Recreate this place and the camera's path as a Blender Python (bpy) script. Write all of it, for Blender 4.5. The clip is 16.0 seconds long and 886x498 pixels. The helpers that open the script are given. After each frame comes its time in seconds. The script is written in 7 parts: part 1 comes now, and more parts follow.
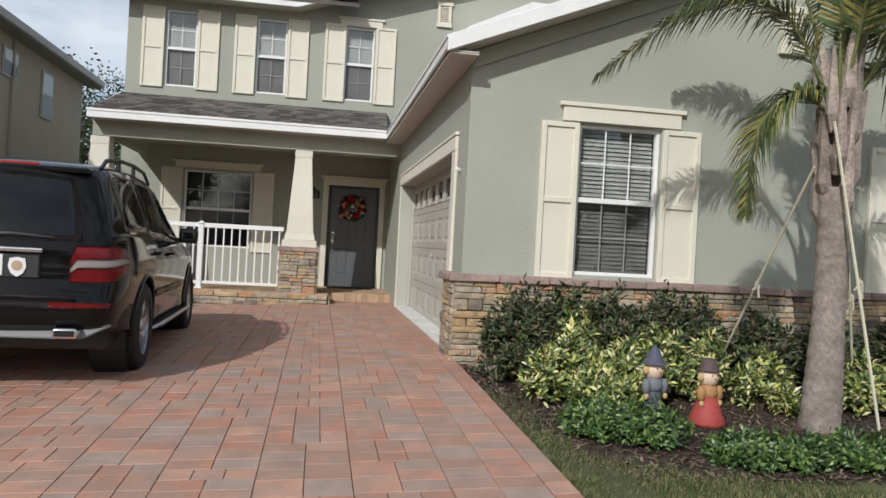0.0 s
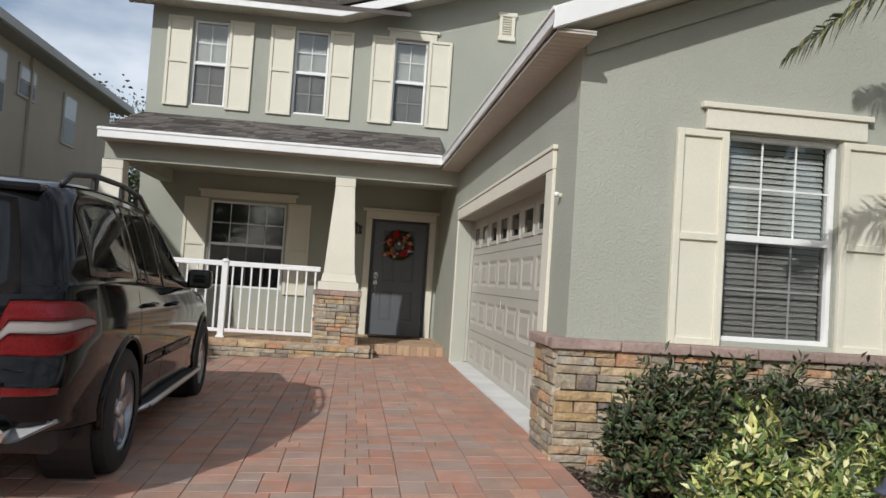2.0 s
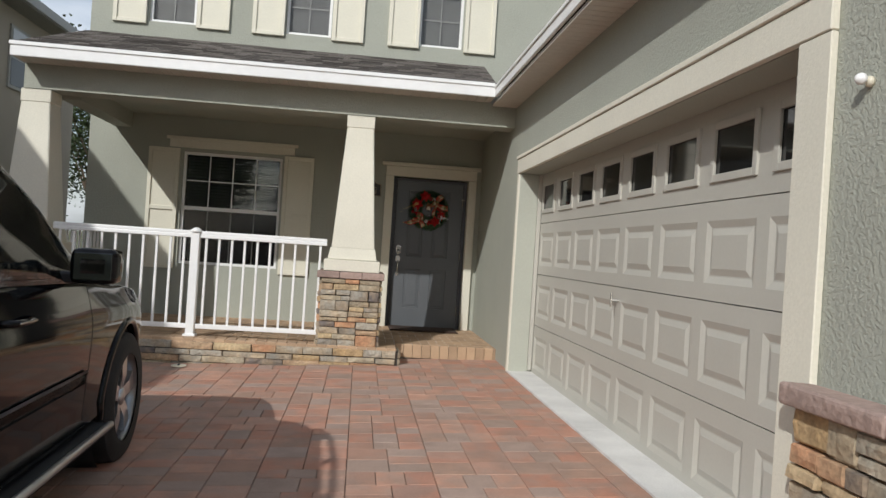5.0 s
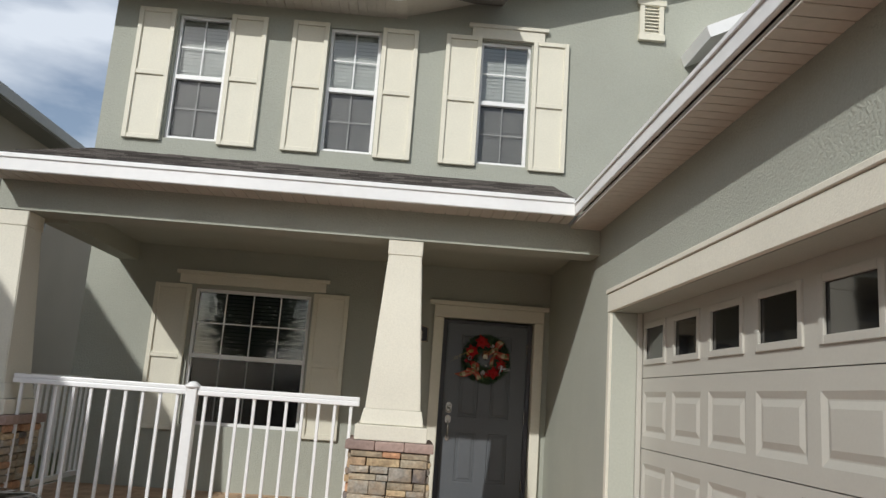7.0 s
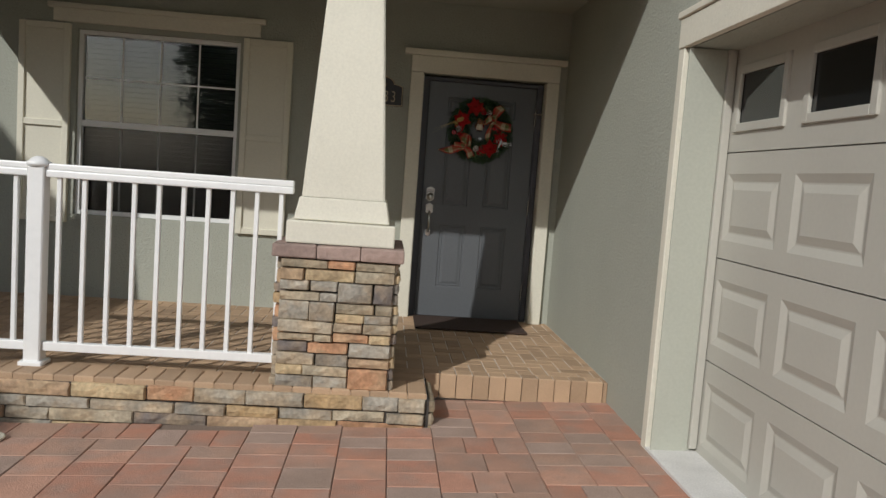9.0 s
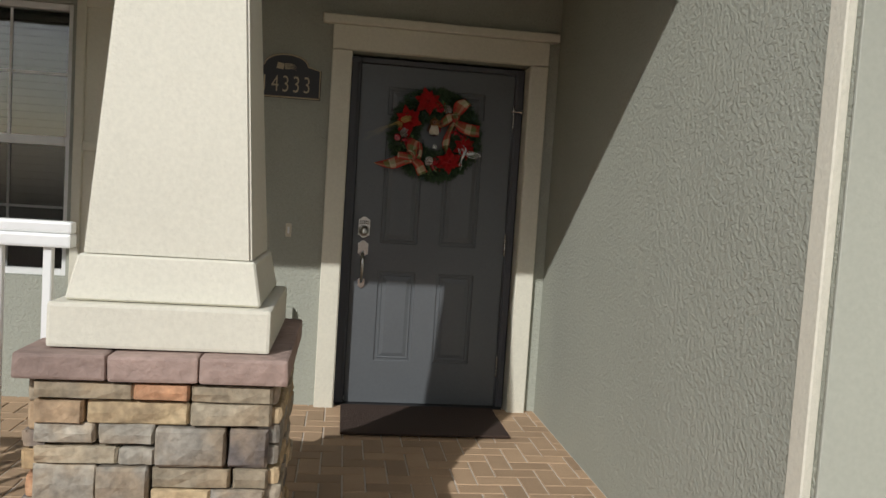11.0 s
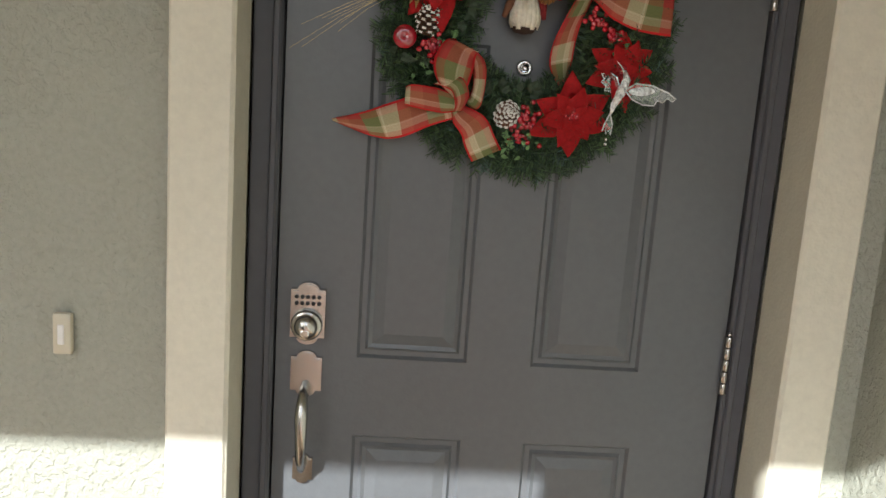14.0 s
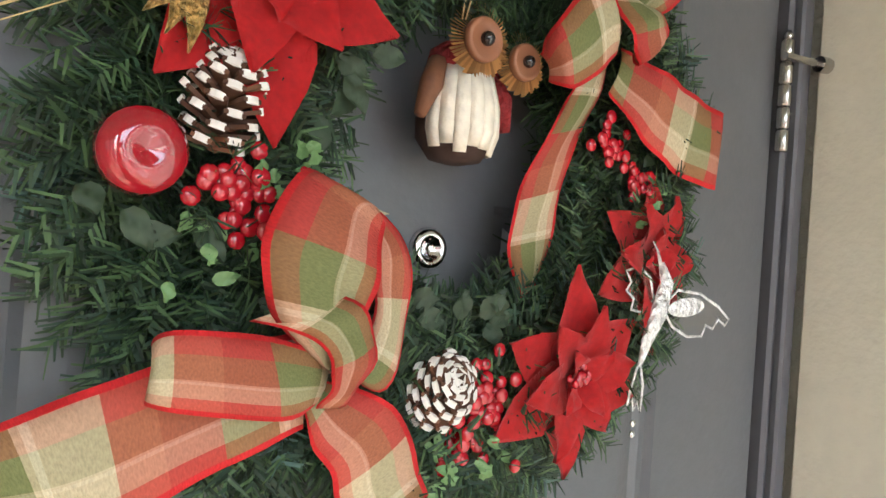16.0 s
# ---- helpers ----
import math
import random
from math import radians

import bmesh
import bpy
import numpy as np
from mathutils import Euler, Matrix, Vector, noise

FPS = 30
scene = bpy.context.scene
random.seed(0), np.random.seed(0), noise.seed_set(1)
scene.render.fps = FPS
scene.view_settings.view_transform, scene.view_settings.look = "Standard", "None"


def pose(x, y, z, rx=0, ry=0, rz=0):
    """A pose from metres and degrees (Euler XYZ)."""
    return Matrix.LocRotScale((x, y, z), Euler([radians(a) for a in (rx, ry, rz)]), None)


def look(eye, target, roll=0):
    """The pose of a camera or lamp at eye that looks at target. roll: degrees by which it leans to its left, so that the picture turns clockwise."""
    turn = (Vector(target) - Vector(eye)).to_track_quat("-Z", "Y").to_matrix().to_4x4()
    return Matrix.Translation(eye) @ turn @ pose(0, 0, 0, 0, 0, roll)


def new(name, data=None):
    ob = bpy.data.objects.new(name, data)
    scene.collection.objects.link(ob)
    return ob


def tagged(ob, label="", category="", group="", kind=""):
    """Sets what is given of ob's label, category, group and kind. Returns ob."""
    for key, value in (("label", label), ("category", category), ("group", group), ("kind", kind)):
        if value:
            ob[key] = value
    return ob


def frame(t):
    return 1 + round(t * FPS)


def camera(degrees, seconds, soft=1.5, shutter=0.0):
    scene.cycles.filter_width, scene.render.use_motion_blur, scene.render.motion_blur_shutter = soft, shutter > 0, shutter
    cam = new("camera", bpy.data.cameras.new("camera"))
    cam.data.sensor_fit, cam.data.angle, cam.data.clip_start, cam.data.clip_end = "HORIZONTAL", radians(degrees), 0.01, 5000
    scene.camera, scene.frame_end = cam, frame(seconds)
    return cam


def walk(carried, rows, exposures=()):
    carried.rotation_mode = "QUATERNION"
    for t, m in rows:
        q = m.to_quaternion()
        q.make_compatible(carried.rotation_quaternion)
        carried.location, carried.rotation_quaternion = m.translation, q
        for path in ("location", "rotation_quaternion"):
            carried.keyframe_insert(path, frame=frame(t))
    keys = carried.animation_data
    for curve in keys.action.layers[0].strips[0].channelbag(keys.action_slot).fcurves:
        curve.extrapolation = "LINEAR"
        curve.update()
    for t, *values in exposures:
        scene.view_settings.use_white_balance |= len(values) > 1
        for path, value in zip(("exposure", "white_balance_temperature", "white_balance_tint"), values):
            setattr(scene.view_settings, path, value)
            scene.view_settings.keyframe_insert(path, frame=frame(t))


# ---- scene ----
cam = camera(59.9, 16.0)
PATH = [
    (0, (-0.191, 0.677, 1.181), (0.129, 2.652, 1.176), 3.1),
    (0.5, (-0.219, 1.173, 1.204), (0.073, 3.151, 1.216), 3.3),
    (1, (-0.245, 1.688, 1.207), (0.015, 3.67, 1.248), 3.5),
    (1.5, (-0.249, 2.229, 1.248), (-0.023, 4.215, 1.313), 3.6),
    (2, (-0.31, 2.728, 1.259), (-0.084, 4.713, 1.347), 3.8),
    (2.5, (-0.321, 3.259, 1.278), (-0.105, 5.245, 1.36), 3.9),
    (3, (-0.321, 3.775, 1.293), (-0.111, 5.763, 1.342), 4.1),
    (3.5, (-0.313, 4.315, 1.315), (-0.114, 6.305, 1.33), 4.0),
    (3.7, (-0.311, 4.532, 1.342), (-0.117, 6.523, 1.339), 3.9),
    (5.8, (-0.509, 6.731, 1.306), (-0.286, 8.718, 1.348), 3.6),
    (6, (-0.464, 6.934, 1.317), (-0.273, 8.92, 1.452), 3.5),
    (6.5, (-0.46, 7.375, 1.371), (-0.325, 9.337, 1.735), 3.5),
    (7, (-0.463, 7.741, 1.431), (-0.384, 9.704, 1.807), 4.1),
    (7.5, (-0.399, 8.272, 1.464), (-0.379, 10.264, 1.65), 4.7),
    (7.7, (-0.406, 8.478, 1.467), (-0.389, 10.476, 1.555), 4.9),
    (8, (-0.413, 8.822, 1.447), (-0.365, 10.821, 1.406), 4.8),
    (8.5, (-0.363, 9.389, 1.439), (-0.249, 11.378, 1.275), 4.5),
    (9, (-0.277, 9.943, 1.444), (-0.126, 11.929, 1.264), 4.2),
    (9.5, (-0.218, 10.483, 1.466), (-0.031, 12.465, 1.28), 3.9),
    (10, (-0.14, 11.003, 1.497), (0.086, 12.981, 1.306), 3.4),
    (10.2, (-0.147, 11.204, 1.497), (0.119, 13.178, 1.314), 3.8),
    (12.3, (0.197, 13.362, 1.572), (0.395, 15.351, 1.519), 3.4),
    (12.5, (0.2, 13.602, 1.591), (0.37, 15.595, 1.539), 3.5),
    (13, (0.163, 14.159, 1.666), (0.301, 16.149, 1.524), 3.5),
    (13.5, (0.262, 14.673, 1.693), (0.304, 16.66, 1.475), 3.4),
    (14, (0.261, 15.077, 1.709), (0.367, 17.046, 1.376), 4.0),
    (14.4, (0.133, 15.35, 1.73), (0.614, 17.262, 1.399), 4.7),
    (14.5, (0.115, 15.417, 1.754), (0.684, 17.316, 1.485), 5.7),
    (15, (0.134, 15.707, 1.772), (0.86, 17.57, 1.815), 5.1),
    (15.5, (0.132, 15.937, 1.78), (1.026, 17.725, 1.83), 4.4),
    (16, (0.135, 16.122, 1.808), (1.358, 17.705, 1.835), 4.2),
]
EXPOSURES = [(0.0, -0.1, 6200, 10), (6.0, -0.05, 6200, 9), (8.0, -0.12, 6250, 9), (10.2, -0.32, 6250, 9), (12.5, 0.75, 6150, 8), (13.2, 1.0, 6200, 8), (14.0, 1.7, 6050, 8), (14.5, 2.2, 6050, 8), (15.0, 2.66, 5850, 7), (15.5, 2.86, 5900, 8), (16.0, 3.05, 5650, 8)]
walk(cam, [(t, look(eye, target, roll)) for t, eye, target, roll in PATH], EXPOSURES)

# ---- world and sun ----
SUN_WAY = Vector((0.625, 1.0, -0.76)).normalized()   # the way the sunlight travels
world = bpy.data.worlds.new("world")
scene.world = world
world.use_nodes = True
wn, wl = world.node_tree.nodes, world.node_tree.links
sky = wn.new("ShaderNodeTexSky")
sky.sky_type, sky.sun_disc = "NISHITA", False
sky.sun_elevation, sky.sun_rotation = math.asin(-SUN_WAY.z), math.atan2(-SUN_WAY.x, -SUN_WAY.y)
sky.air_density, sky.dust_density, sky.ozone_density = 1.0, 1.6, 1.0
wco = wn.new("ShaderNodeTexCoord")
wmap = wn.new("ShaderNodeMapping")
wmap.inputs["Scale"].default_value = (1.6, 1.6, 4.5)
wl.new(wco.outputs["Generated"], wmap.inputs["Vector"])
wno = wn.new("ShaderNodeTexNoise")
wno.inputs["Scale"].default_value, wno.inputs["Detail"].default_value = 2.2, 6.0
wl.new(wmap.outputs["Vector"], wno.inputs["Vector"])
wra = wn.new("ShaderNodeValToRGB")
wra.color_ramp.elements[0].position, wra.color_ramp.elements[1].position = 0.40, 0.66
wra.color_ramp.elements[0].color, wra.color_ramp.elements[1].color = (0.12, 0.12, 0.12, 1), (0.8, 0.8, 0.8, 1)
wl.new(wno.outputs["Fac"], wra.inputs["Fac"])
wmi = wn.new("ShaderNodeMix")
wmi.data_type = "RGBA"
wl.new(wra.outputs["Color"], wmi.inputs[0])
wl.new(sky.outputs["Color"], wmi.inputs[6])
wmi.inputs[7].default_value = (9.5, 9.8, 10.2, 1)
wl.new(wmi.outputs[2], wn["Background"].inputs["Color"])
wn["Background"].inputs["Strength"].default_value = 0.10
sun = new("sun", bpy.data.lights.new("sun", "SUN"))
sun.data.energy, sun.data.angle, sun.data.color = 3.1, radians(0.6), (1.0, 0.965, 0.915)
sun.matrix_world = look((0, 0, 20), Vector((0, 0, 20)) + SUN_WAY)

# ---- materials ----
def material(name, color, rough=0.6, metal=0.0, grain=0.0, grain_scale=40.0, blotch=0.0, blotch_scale=1.2, bump=0.0, bump_scale=60.0,
             island=0.0, random_object=0.0, spec=0.5, coat=0.0, transmission=0.0, two=None, two_cut=0.5, sheen=0.0, streak=None):
    """A principled material: colour with grain and blotches, a tint per island or object, and fine relief."""
    m = bpy.data.materials.new(name)
    m.use_nodes = True
    n, l = m.node_tree.nodes, m.node_tree.links
    b = n["Principled BSDF"]
    b.inputs["Base Color"].default_value = (*color, 1)
    b.inputs["Roughness"].default_value, b.inputs["Metallic"].default_value = rough, metal
    b.inputs["Specular IOR Level"].default_value = spec
    b.inputs["Coat Weight"].default_value, b.inputs["Coat Roughness"].default_value = coat, 0.03
    b.inputs["Transmission Weight"].default_value = transmission
    b.inputs["Sheen Weight"].default_value = sheen
    if grain or blotch or bump or island or random_object or two:
        co = n.new("ShaderNodeTexCoord")
    source = None

    def tex(scale, detail=4.0):
        t = n.new("ShaderNodeTexNoise")
        t.inputs["Scale"].default_value, t.inputs["Detail"].default_value = scale, detail
        if random_object:
            info, shift = n.new("ShaderNodeObjectInfo"), n.new("ShaderNodeVectorMath")
            shift.operation = "MULTIPLY_ADD"
            shift.inputs[1].default_value = (37.0, 53.0, 71.0)
            l.new(info.outputs["Random"], shift.inputs[0])
            l.new(co.outputs["Object"], shift.inputs[2])
            l.new(shift.outputs[0], t.inputs["Vector"])
        else:
            l.new(co.outputs["Object"], t.inputs["Vector"])
        return t

    value = None
    def times(fac_socket, amount):
        nonlocal value
        r = n.new("ShaderNodeMapRange")
        r.inputs["From Min"].default_value, r.inputs["From Max"].default_value = (0.3, 0.7)
        r.inputs["To Min"].default_value, r.inputs["To Max"].default_value = 1 - amount, 1 + amount
        l.new(fac_socket, r.inputs["Value"])
        if value is None:
            value = r.outputs[0]
        else:
            k = n.new("ShaderNodeMath")
            k.operation = "MULTIPLY"
            l.new(value, k.inputs[0])
            l.new(r.outputs[0], k.inputs[1])
            value = k.outputs[0]
    if grain:
        times(tex(grain_scale).outputs["Fac"], grain)
    if blotch:
        times(tex(blotch_scale).outputs["Fac"], blotch)
    rand = None
    if island:
        g = n.new("ShaderNodeNewGeometry")
        rand = g.outputs["Random Per Island"]
        times(rand, island)
    if random_object:
        g = n.new("ShaderNodeObjectInfo")
        rand = g.outputs["Random"]
        times(rand, random_object)
    color_socket = None
    if two:
        ramp = n.new("ShaderNodeValToRGB")
        ramp.color_ramp.interpolation = "CONSTANT" if rand is not None else "LINEAR"
        e = ramp.color_ramp.elements
        cols = [color] + list(two)
        e[0].position, e[0].color = 0, (*cols[0], 1)
        e[1].position, e[1].color = 1 / len(cols), (*cols[1], 1)
        for k in range(2, len(cols)):
            q = e.new(k / len(cols))
            q.color = (*cols[k], 1)
        l.new(rand if rand is not None else tex(two_cut).outputs["Fac"], ramp.inputs["Fac"])
        color_socket = ramp.outputs["Color"]
    if streak:
        # a second colour running through the piece in soft patches
        f = n.new("ShaderNodeMapRange")
        f.inputs["From Min"].default_value, f.inputs["From Max"].default_value = 0.42, 0.62
        f.inputs["To Max"].default_value = streak[2]
        l.new(tex(streak[1], 3.0).outputs["Fac"], f.inputs["Value"])
        x = n.new("ShaderNodeMix")
        x.data_type = "RGBA"
        x.inputs[6].default_value, x.inputs[7].default_value = (*color, 1), (*streak[0], 1)
        if color_socket:
            l.new(color_socket, x.inputs[6])
        l.new(f.outputs[0], x.inputs[0])
        color_socket = x.outputs[2]
    if value is not None:
        x = n.new("ShaderNodeMix")
        x.data_type, x.blend_type = "RGBA", "MULTIPLY"
        x.inputs[0].default_value = 1
        x.inputs[6].default_value = (*color, 1)
        if color_socket:
            l.new(color_socket, x.inputs[6])
        l.new(value, x.inputs[7])
        color_socket = x.outputs[2]
    if color_socket:
        l.new(color_socket, b.inputs["Base Color"])
    if bump:
        k = n.new("ShaderNodeBump")
        k.inputs["Strength"].default_value, k.inputs["Distance"].default_value = min(bump, 1.0), 0.01
        l.new(tex(bump_scale, 3.0).outputs["Fac"], k.inputs["Height"])
        l.new(k.outputs["Normal"], b.inputs["Normal"])
    return m


def stucco_material(name, color, strength):
    """Painted knockdown stucco: raised worm-like flakes over fine grain."""
    m = material(name, color, 0.85, grain=0.05, grain_scale=90, blotch=0.06, blotch_scale=0.8, bump=0.3, bump_scale=180, spec=0.25)
    n, l = m.node_tree.nodes, m.node_tree.links
    old = next(x for x in n if x.type == "BUMP")
    t = n.new("ShaderNodeTexNoise")
    t.inputs["Scale"].default_value, t.inputs["Detail"].default_value, t.inputs["Distortion"].default_value = 54, 2.5, 0.2
    co = next(x for x in n if x.type == "TEX_COORD")
    l.new(co.outputs["Object"], t.inputs["Vector"])
    r = n.new("ShaderNodeMapRange")
    r.inputs["From Min"].default_value, r.inputs["From Max"].default_value = 0.46, 0.56
    l.new(t.outputs["Fac"], r.inputs["Value"])
    k = n.new("ShaderNodeBump")
    k.inputs["Strength"].default_value, k.inputs["Distance"].default_value = strength, 0.006
    l.new(r.outputs[0], k.inputs["Height"])
    l.new(old.outputs["Normal"], k.inputs["Normal"])
    l.new(k.outputs["Normal"], n["Principled BSDF"].inputs["Normal"])
    return m


STUCCO = stucco_material("stucco", (0.385, 0.395, 0.335), 0.40)
STUCCO_NB = stucco_material("stucco_neighbour", (0.47, 0.415, 0.35), 0.4)
CREAM = material("cream_paint", (0.70, 0.67, 0.55), 0.6, grain=0.03, grain_scale=60, blotch=0.05, blotch_scale=2, bump=0.15, bump_scale=120)
CREAM_ROUGH = material("cream_stucco", (0.70, 0.67, 0.56), 0.8, grain=0.04, grain_scale=70, blotch=0.05, bump=0.22, bump_scale=90)
WHITE = material("white_vinyl", (0.82, 0.82, 0.80), 0.35, grain=0.02, grain_scale=30, blotch=0.03)
FASCIA = material("white_aluminium", (0.80, 0.80, 0.78), 0.4, grain=0.03, grain_scale=8, blotch=0.04)
SOFFIT = material("soffit_panels", (0.55, 0.51, 0.44), 0.6, grain=0.04, grain_scale=20, blotch=0.05)
SHINGLE = material("asphalt_shingle", (0.15, 0.135, 0.122), 0.95, grain=0.3, grain_scale=220, blotch=0.12, island=0.35, bump=0.8, bump_scale=300, spec=0.2)
GARAGE = material("garage_door_paint", (0.47, 0.455, 0.40), 0.45, grain=0.02, grain_scale=50, blotch=0.04, bump=0.06, bump_scale=200)
DOOR = material("door_paint", (0.118, 0.126, 0.134), 0.34, grain=0.04, grain_scale=60, blotch=0.06, blotch_scale=2, bump=0.05, bump_scale=160)
JAMB = material("jamb_paint", (0.085, 0.088, 0.10), 0.5, grain=0.05, grain_scale=40, blotch=0.05)
CONCRETE = material("concrete", (0.66, 0.65, 0.62), 0.9, grain=0.1, grain_scale=120, blotch=0.12, blotch_scale=3, bump=0.4, bump_scale=200)
TILE = material("tan_paver_tile", (0.43, 0.295, 0.185), 0.75, grain=0.08, grain_scale=150, blotch=0.1, blotch_scale=3, bump=0.3, bump_scale=180, random_object=0.12)
GROUT = material("grout", (0.66, 0.60, 0.52), 0.9, grain=0.1, grain_scale=80)
PAVER_TONES = [(0.42, 0.245, 0.175), (0.47, 0.235, 0.16), (0.43, 0.27, 0.195), (0.455, 0.225, 0.15), (0.36, 0.255, 0.20), (0.43, 0.25, 0.18), (0.47, 0.265, 0.185), (0.36, 0.26, 0.21), (0.44, 0.23, 0.16)]
PAVER = material("paver", PAVER_TONES[0], 0.85, grain=0.14, grain_scale=160, blotch=0.10, blotch_scale=6, bump=0.5, bump_scale=140, random_object=0.06, two=PAVER_TONES[1:], streak=((0.34, 0.245, 0.195), 5.5, 0.6))
PAVER_STUFF = material("paver_field", PAVER_TONES[0], 0.85, grain=0.14, grain_scale=160, blotch=0.10, blotch_scale=6, bump=0.5, bump_scale=140, island=0.06, two=PAVER_TONES[1:], streak=((0.34, 0.245, 0.195), 5.5, 0.6))
SAND = material("joint_sand", (0.20, 0.15, 0.115), 0.95, grain=0.25, grain_scale=200)
STONE_TONES = [(0.36, 0.31, 0.23), (0.30, 0.275, 0.23), (0.46, 0.32, 0.165), (0.34, 0.285, 0.20), (0.16, 0.14, 0.13), (0.40, 0.345, 0.25), (0.43, 0.235, 0.13), (0.31, 0.285, 0.235), (0.44, 0.34, 0.20), (0.30, 0.265, 0.205), (0.38, 0.33, 0.25), (0.35, 0.24, 0.15)]
STONE = material("ledge_stone", STONE_TONES[0], 0.85, grain=0.22, grain_scale=45, blotch=0.25, blotch_scale=9, bump=0.8, bump_scale=34, random_object=0.12, two=STONE_TONES[1:], streak=((0.38, 0.28, 0.17), 7.0, 0.55))
MORTAR = material("dark_mortar", (0.06, 0.053, 0.046), 0.95, grain=0.2, grain_scale=90)
CAPSTONE = material("cap_stone", (0.31, 0.225, 0.19), 0.8, grain=0.15, grain_scale=30, blotch=0.15, blotch_scale=5, bump=0.9, bump_scale=30, random_object=0.12)
BLIND = material("blind_slat", (0.82, 0.82, 0.78), 0.6)
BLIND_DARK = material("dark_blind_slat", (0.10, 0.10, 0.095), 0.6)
BAR_DIM = material("screened_bar", (0.26, 0.26, 0.25), 0.6)
DARK = material("unlit_black", (0.012, 0.012, 0.012), 0.9)
RUBBER = material("rubber", (0.018, 0.018, 0.018), 0.8, bump=0.3, bump_scale=60)
PLASTIC = material("black_plastic", (0.02, 0.02, 0.021), 0.55, grain=0.1, grain_scale=100)
PAINT = material("black_car_paint", (0.006, 0.006, 0.0065), 0.06, spec=0.26, grain=0.03, grain_scale=200)
ALLOY = material("alloy", (0.55, 0.56, 0.58), 0.28, metal=0.9)
CHROME = material("chrome", (0.75, 0.75, 0.76), 0.08, metal=1.0)
STEEL = material("brushed_nickel", (0.50, 0.485, 0.455), 0.24, metal=1.0, grain=0.05, grain_scale=80)
LIGHT_RED = material("red_lens", (0.27, 0.006, 0.010), 0.10, coat=0.9, grain=0.25, grain_scale=70, bump=0.25, bump_scale=120)
LIGHT_CLEAR = material("clear_lens", (0.55, 0.50, 0.48), 0.12, coat=0.8)
PLATE = material("plate", (0.72, 0.73, 0.74), 0.4)


def glass_material(name, tint, rough=0.02, ior=1.5):
    """A dark window pane: see-through glass that mirrors the sky."""
    m = bpy.data.materials.new(name)
    m.use_nodes = True
    n, l = m.node_tree.nodes, m.node_tree.links
    n.remove(n["Principled BSDF"])
    t, g, x, f = n.new("ShaderNodeBsdfTransparent"), n.new("ShaderNodeBsdfGlossy"), n.new("ShaderNodeMixShader"), n.new("ShaderNodeFresnel")
    t.inputs["Color"].default_value = (*tint, 1)
    g.inputs["Roughness"].default_value = rough
    f.inputs["IOR"].default_value = ior
    l.new(f.outputs[0], x.inputs[0])
    l.new(t.outputs[0], x.inputs[1])
    l.new(g.outputs[0], x.inputs[2])
    l.new(x.outputs[0], n["Material Output"].inputs["Surface"])
    return m


GLASS = glass_material("window_glass", (0.90, 0.92, 0.91), 0.02, 1.7)
SCREEN = glass_material("screened_glass", (0.62, 0.62, 0.62), 0.15, 1.6)


# ---- mesh helpers ----
def box(bm, x0, x1, y0, y1, z0, z1):
    v = [bm.verts.new(p) for p in ((x0, y0, z0), (x1, y0, z0), (x1, y1, z0), (x0, y1, z0), (x0, y0, z1), (x1, y0, z1), (x1, y1, z1), (x0, y1, z1))]
    for f in ((3, 2, 1, 0), (4, 5, 6, 7), (0, 1, 5, 4), (1, 2, 6, 5), (2, 3, 7, 6), (3, 0, 4, 7)):
        bm.faces.new([v[i] for i in f])


def soft_box(x0, x1, y0, y1, z0, z1, r=0.004, segments=1):
    bm = bmesh.new()
    box(bm, x0, x1, y0, y1, z0, z1)
    bmesh.ops.bevel(bm, geom=bm.edges[:], offset=r, segments=segments, affect="EDGES", profile=0.6)
    return bm


def part(name, bm, mat, parent=None, label="", smooth=False):
    """Links a bmesh as one mesh object under a thing or a part."""
    me = bpy.data.meshes.new(name)
    bm.to_mesh(me)
    bm.free()
    me.materials.append(mat)
    if smooth:
        me.shade_smooth()
    ob = new(name, me)
    if parent:
        ob.parent = parent
    return tagged(ob, label)


def mesh_part(name, verts, faces, mat, parent=None, label="", smooth=False):
    me = bpy.data.meshes.new(name)
    me.from_pydata(verts, [], faces)
    me.validate()
    me.materials.append(mat)
    if smooth:
        me.shade_smooth()
    ob = new(name, me)
    if parent:
        ob.parent = parent
    return tagged(ob, label)


def thing(name, label, category, group="", at=(0, 0, 0), rz=0):
    e = tagged(new(name), label, category, group)
    e.empty_display_size = 0.1
    e.matrix_basis = pose(*at, 0, 0, rz)
    return e


def prism(bm, outline, axis, a, b):
    """A closed outline of (u, v), pushed along an axis from a to b."""
    def p(u, v, w):
        return {"x": (w, u, v), "y": (u, w, v), "z": (u, v, w)}[axis]
    lo = [bm.verts.new(p(u, v, a)) for u, v in outline]
    hi = [bm.verts.new(p(u, v, b)) for u, v in outline]
    bm.faces.new(lo)
    bm.faces.new(hi[::-1])
    for i in range(len(outline)):
        j = (i + 1) % len(outline)
        bm.faces.new((lo[j], lo[i], hi[i], hi[j]))
    bmesh.ops.recalc_face_normals(bm, faces=bm.faces[:])


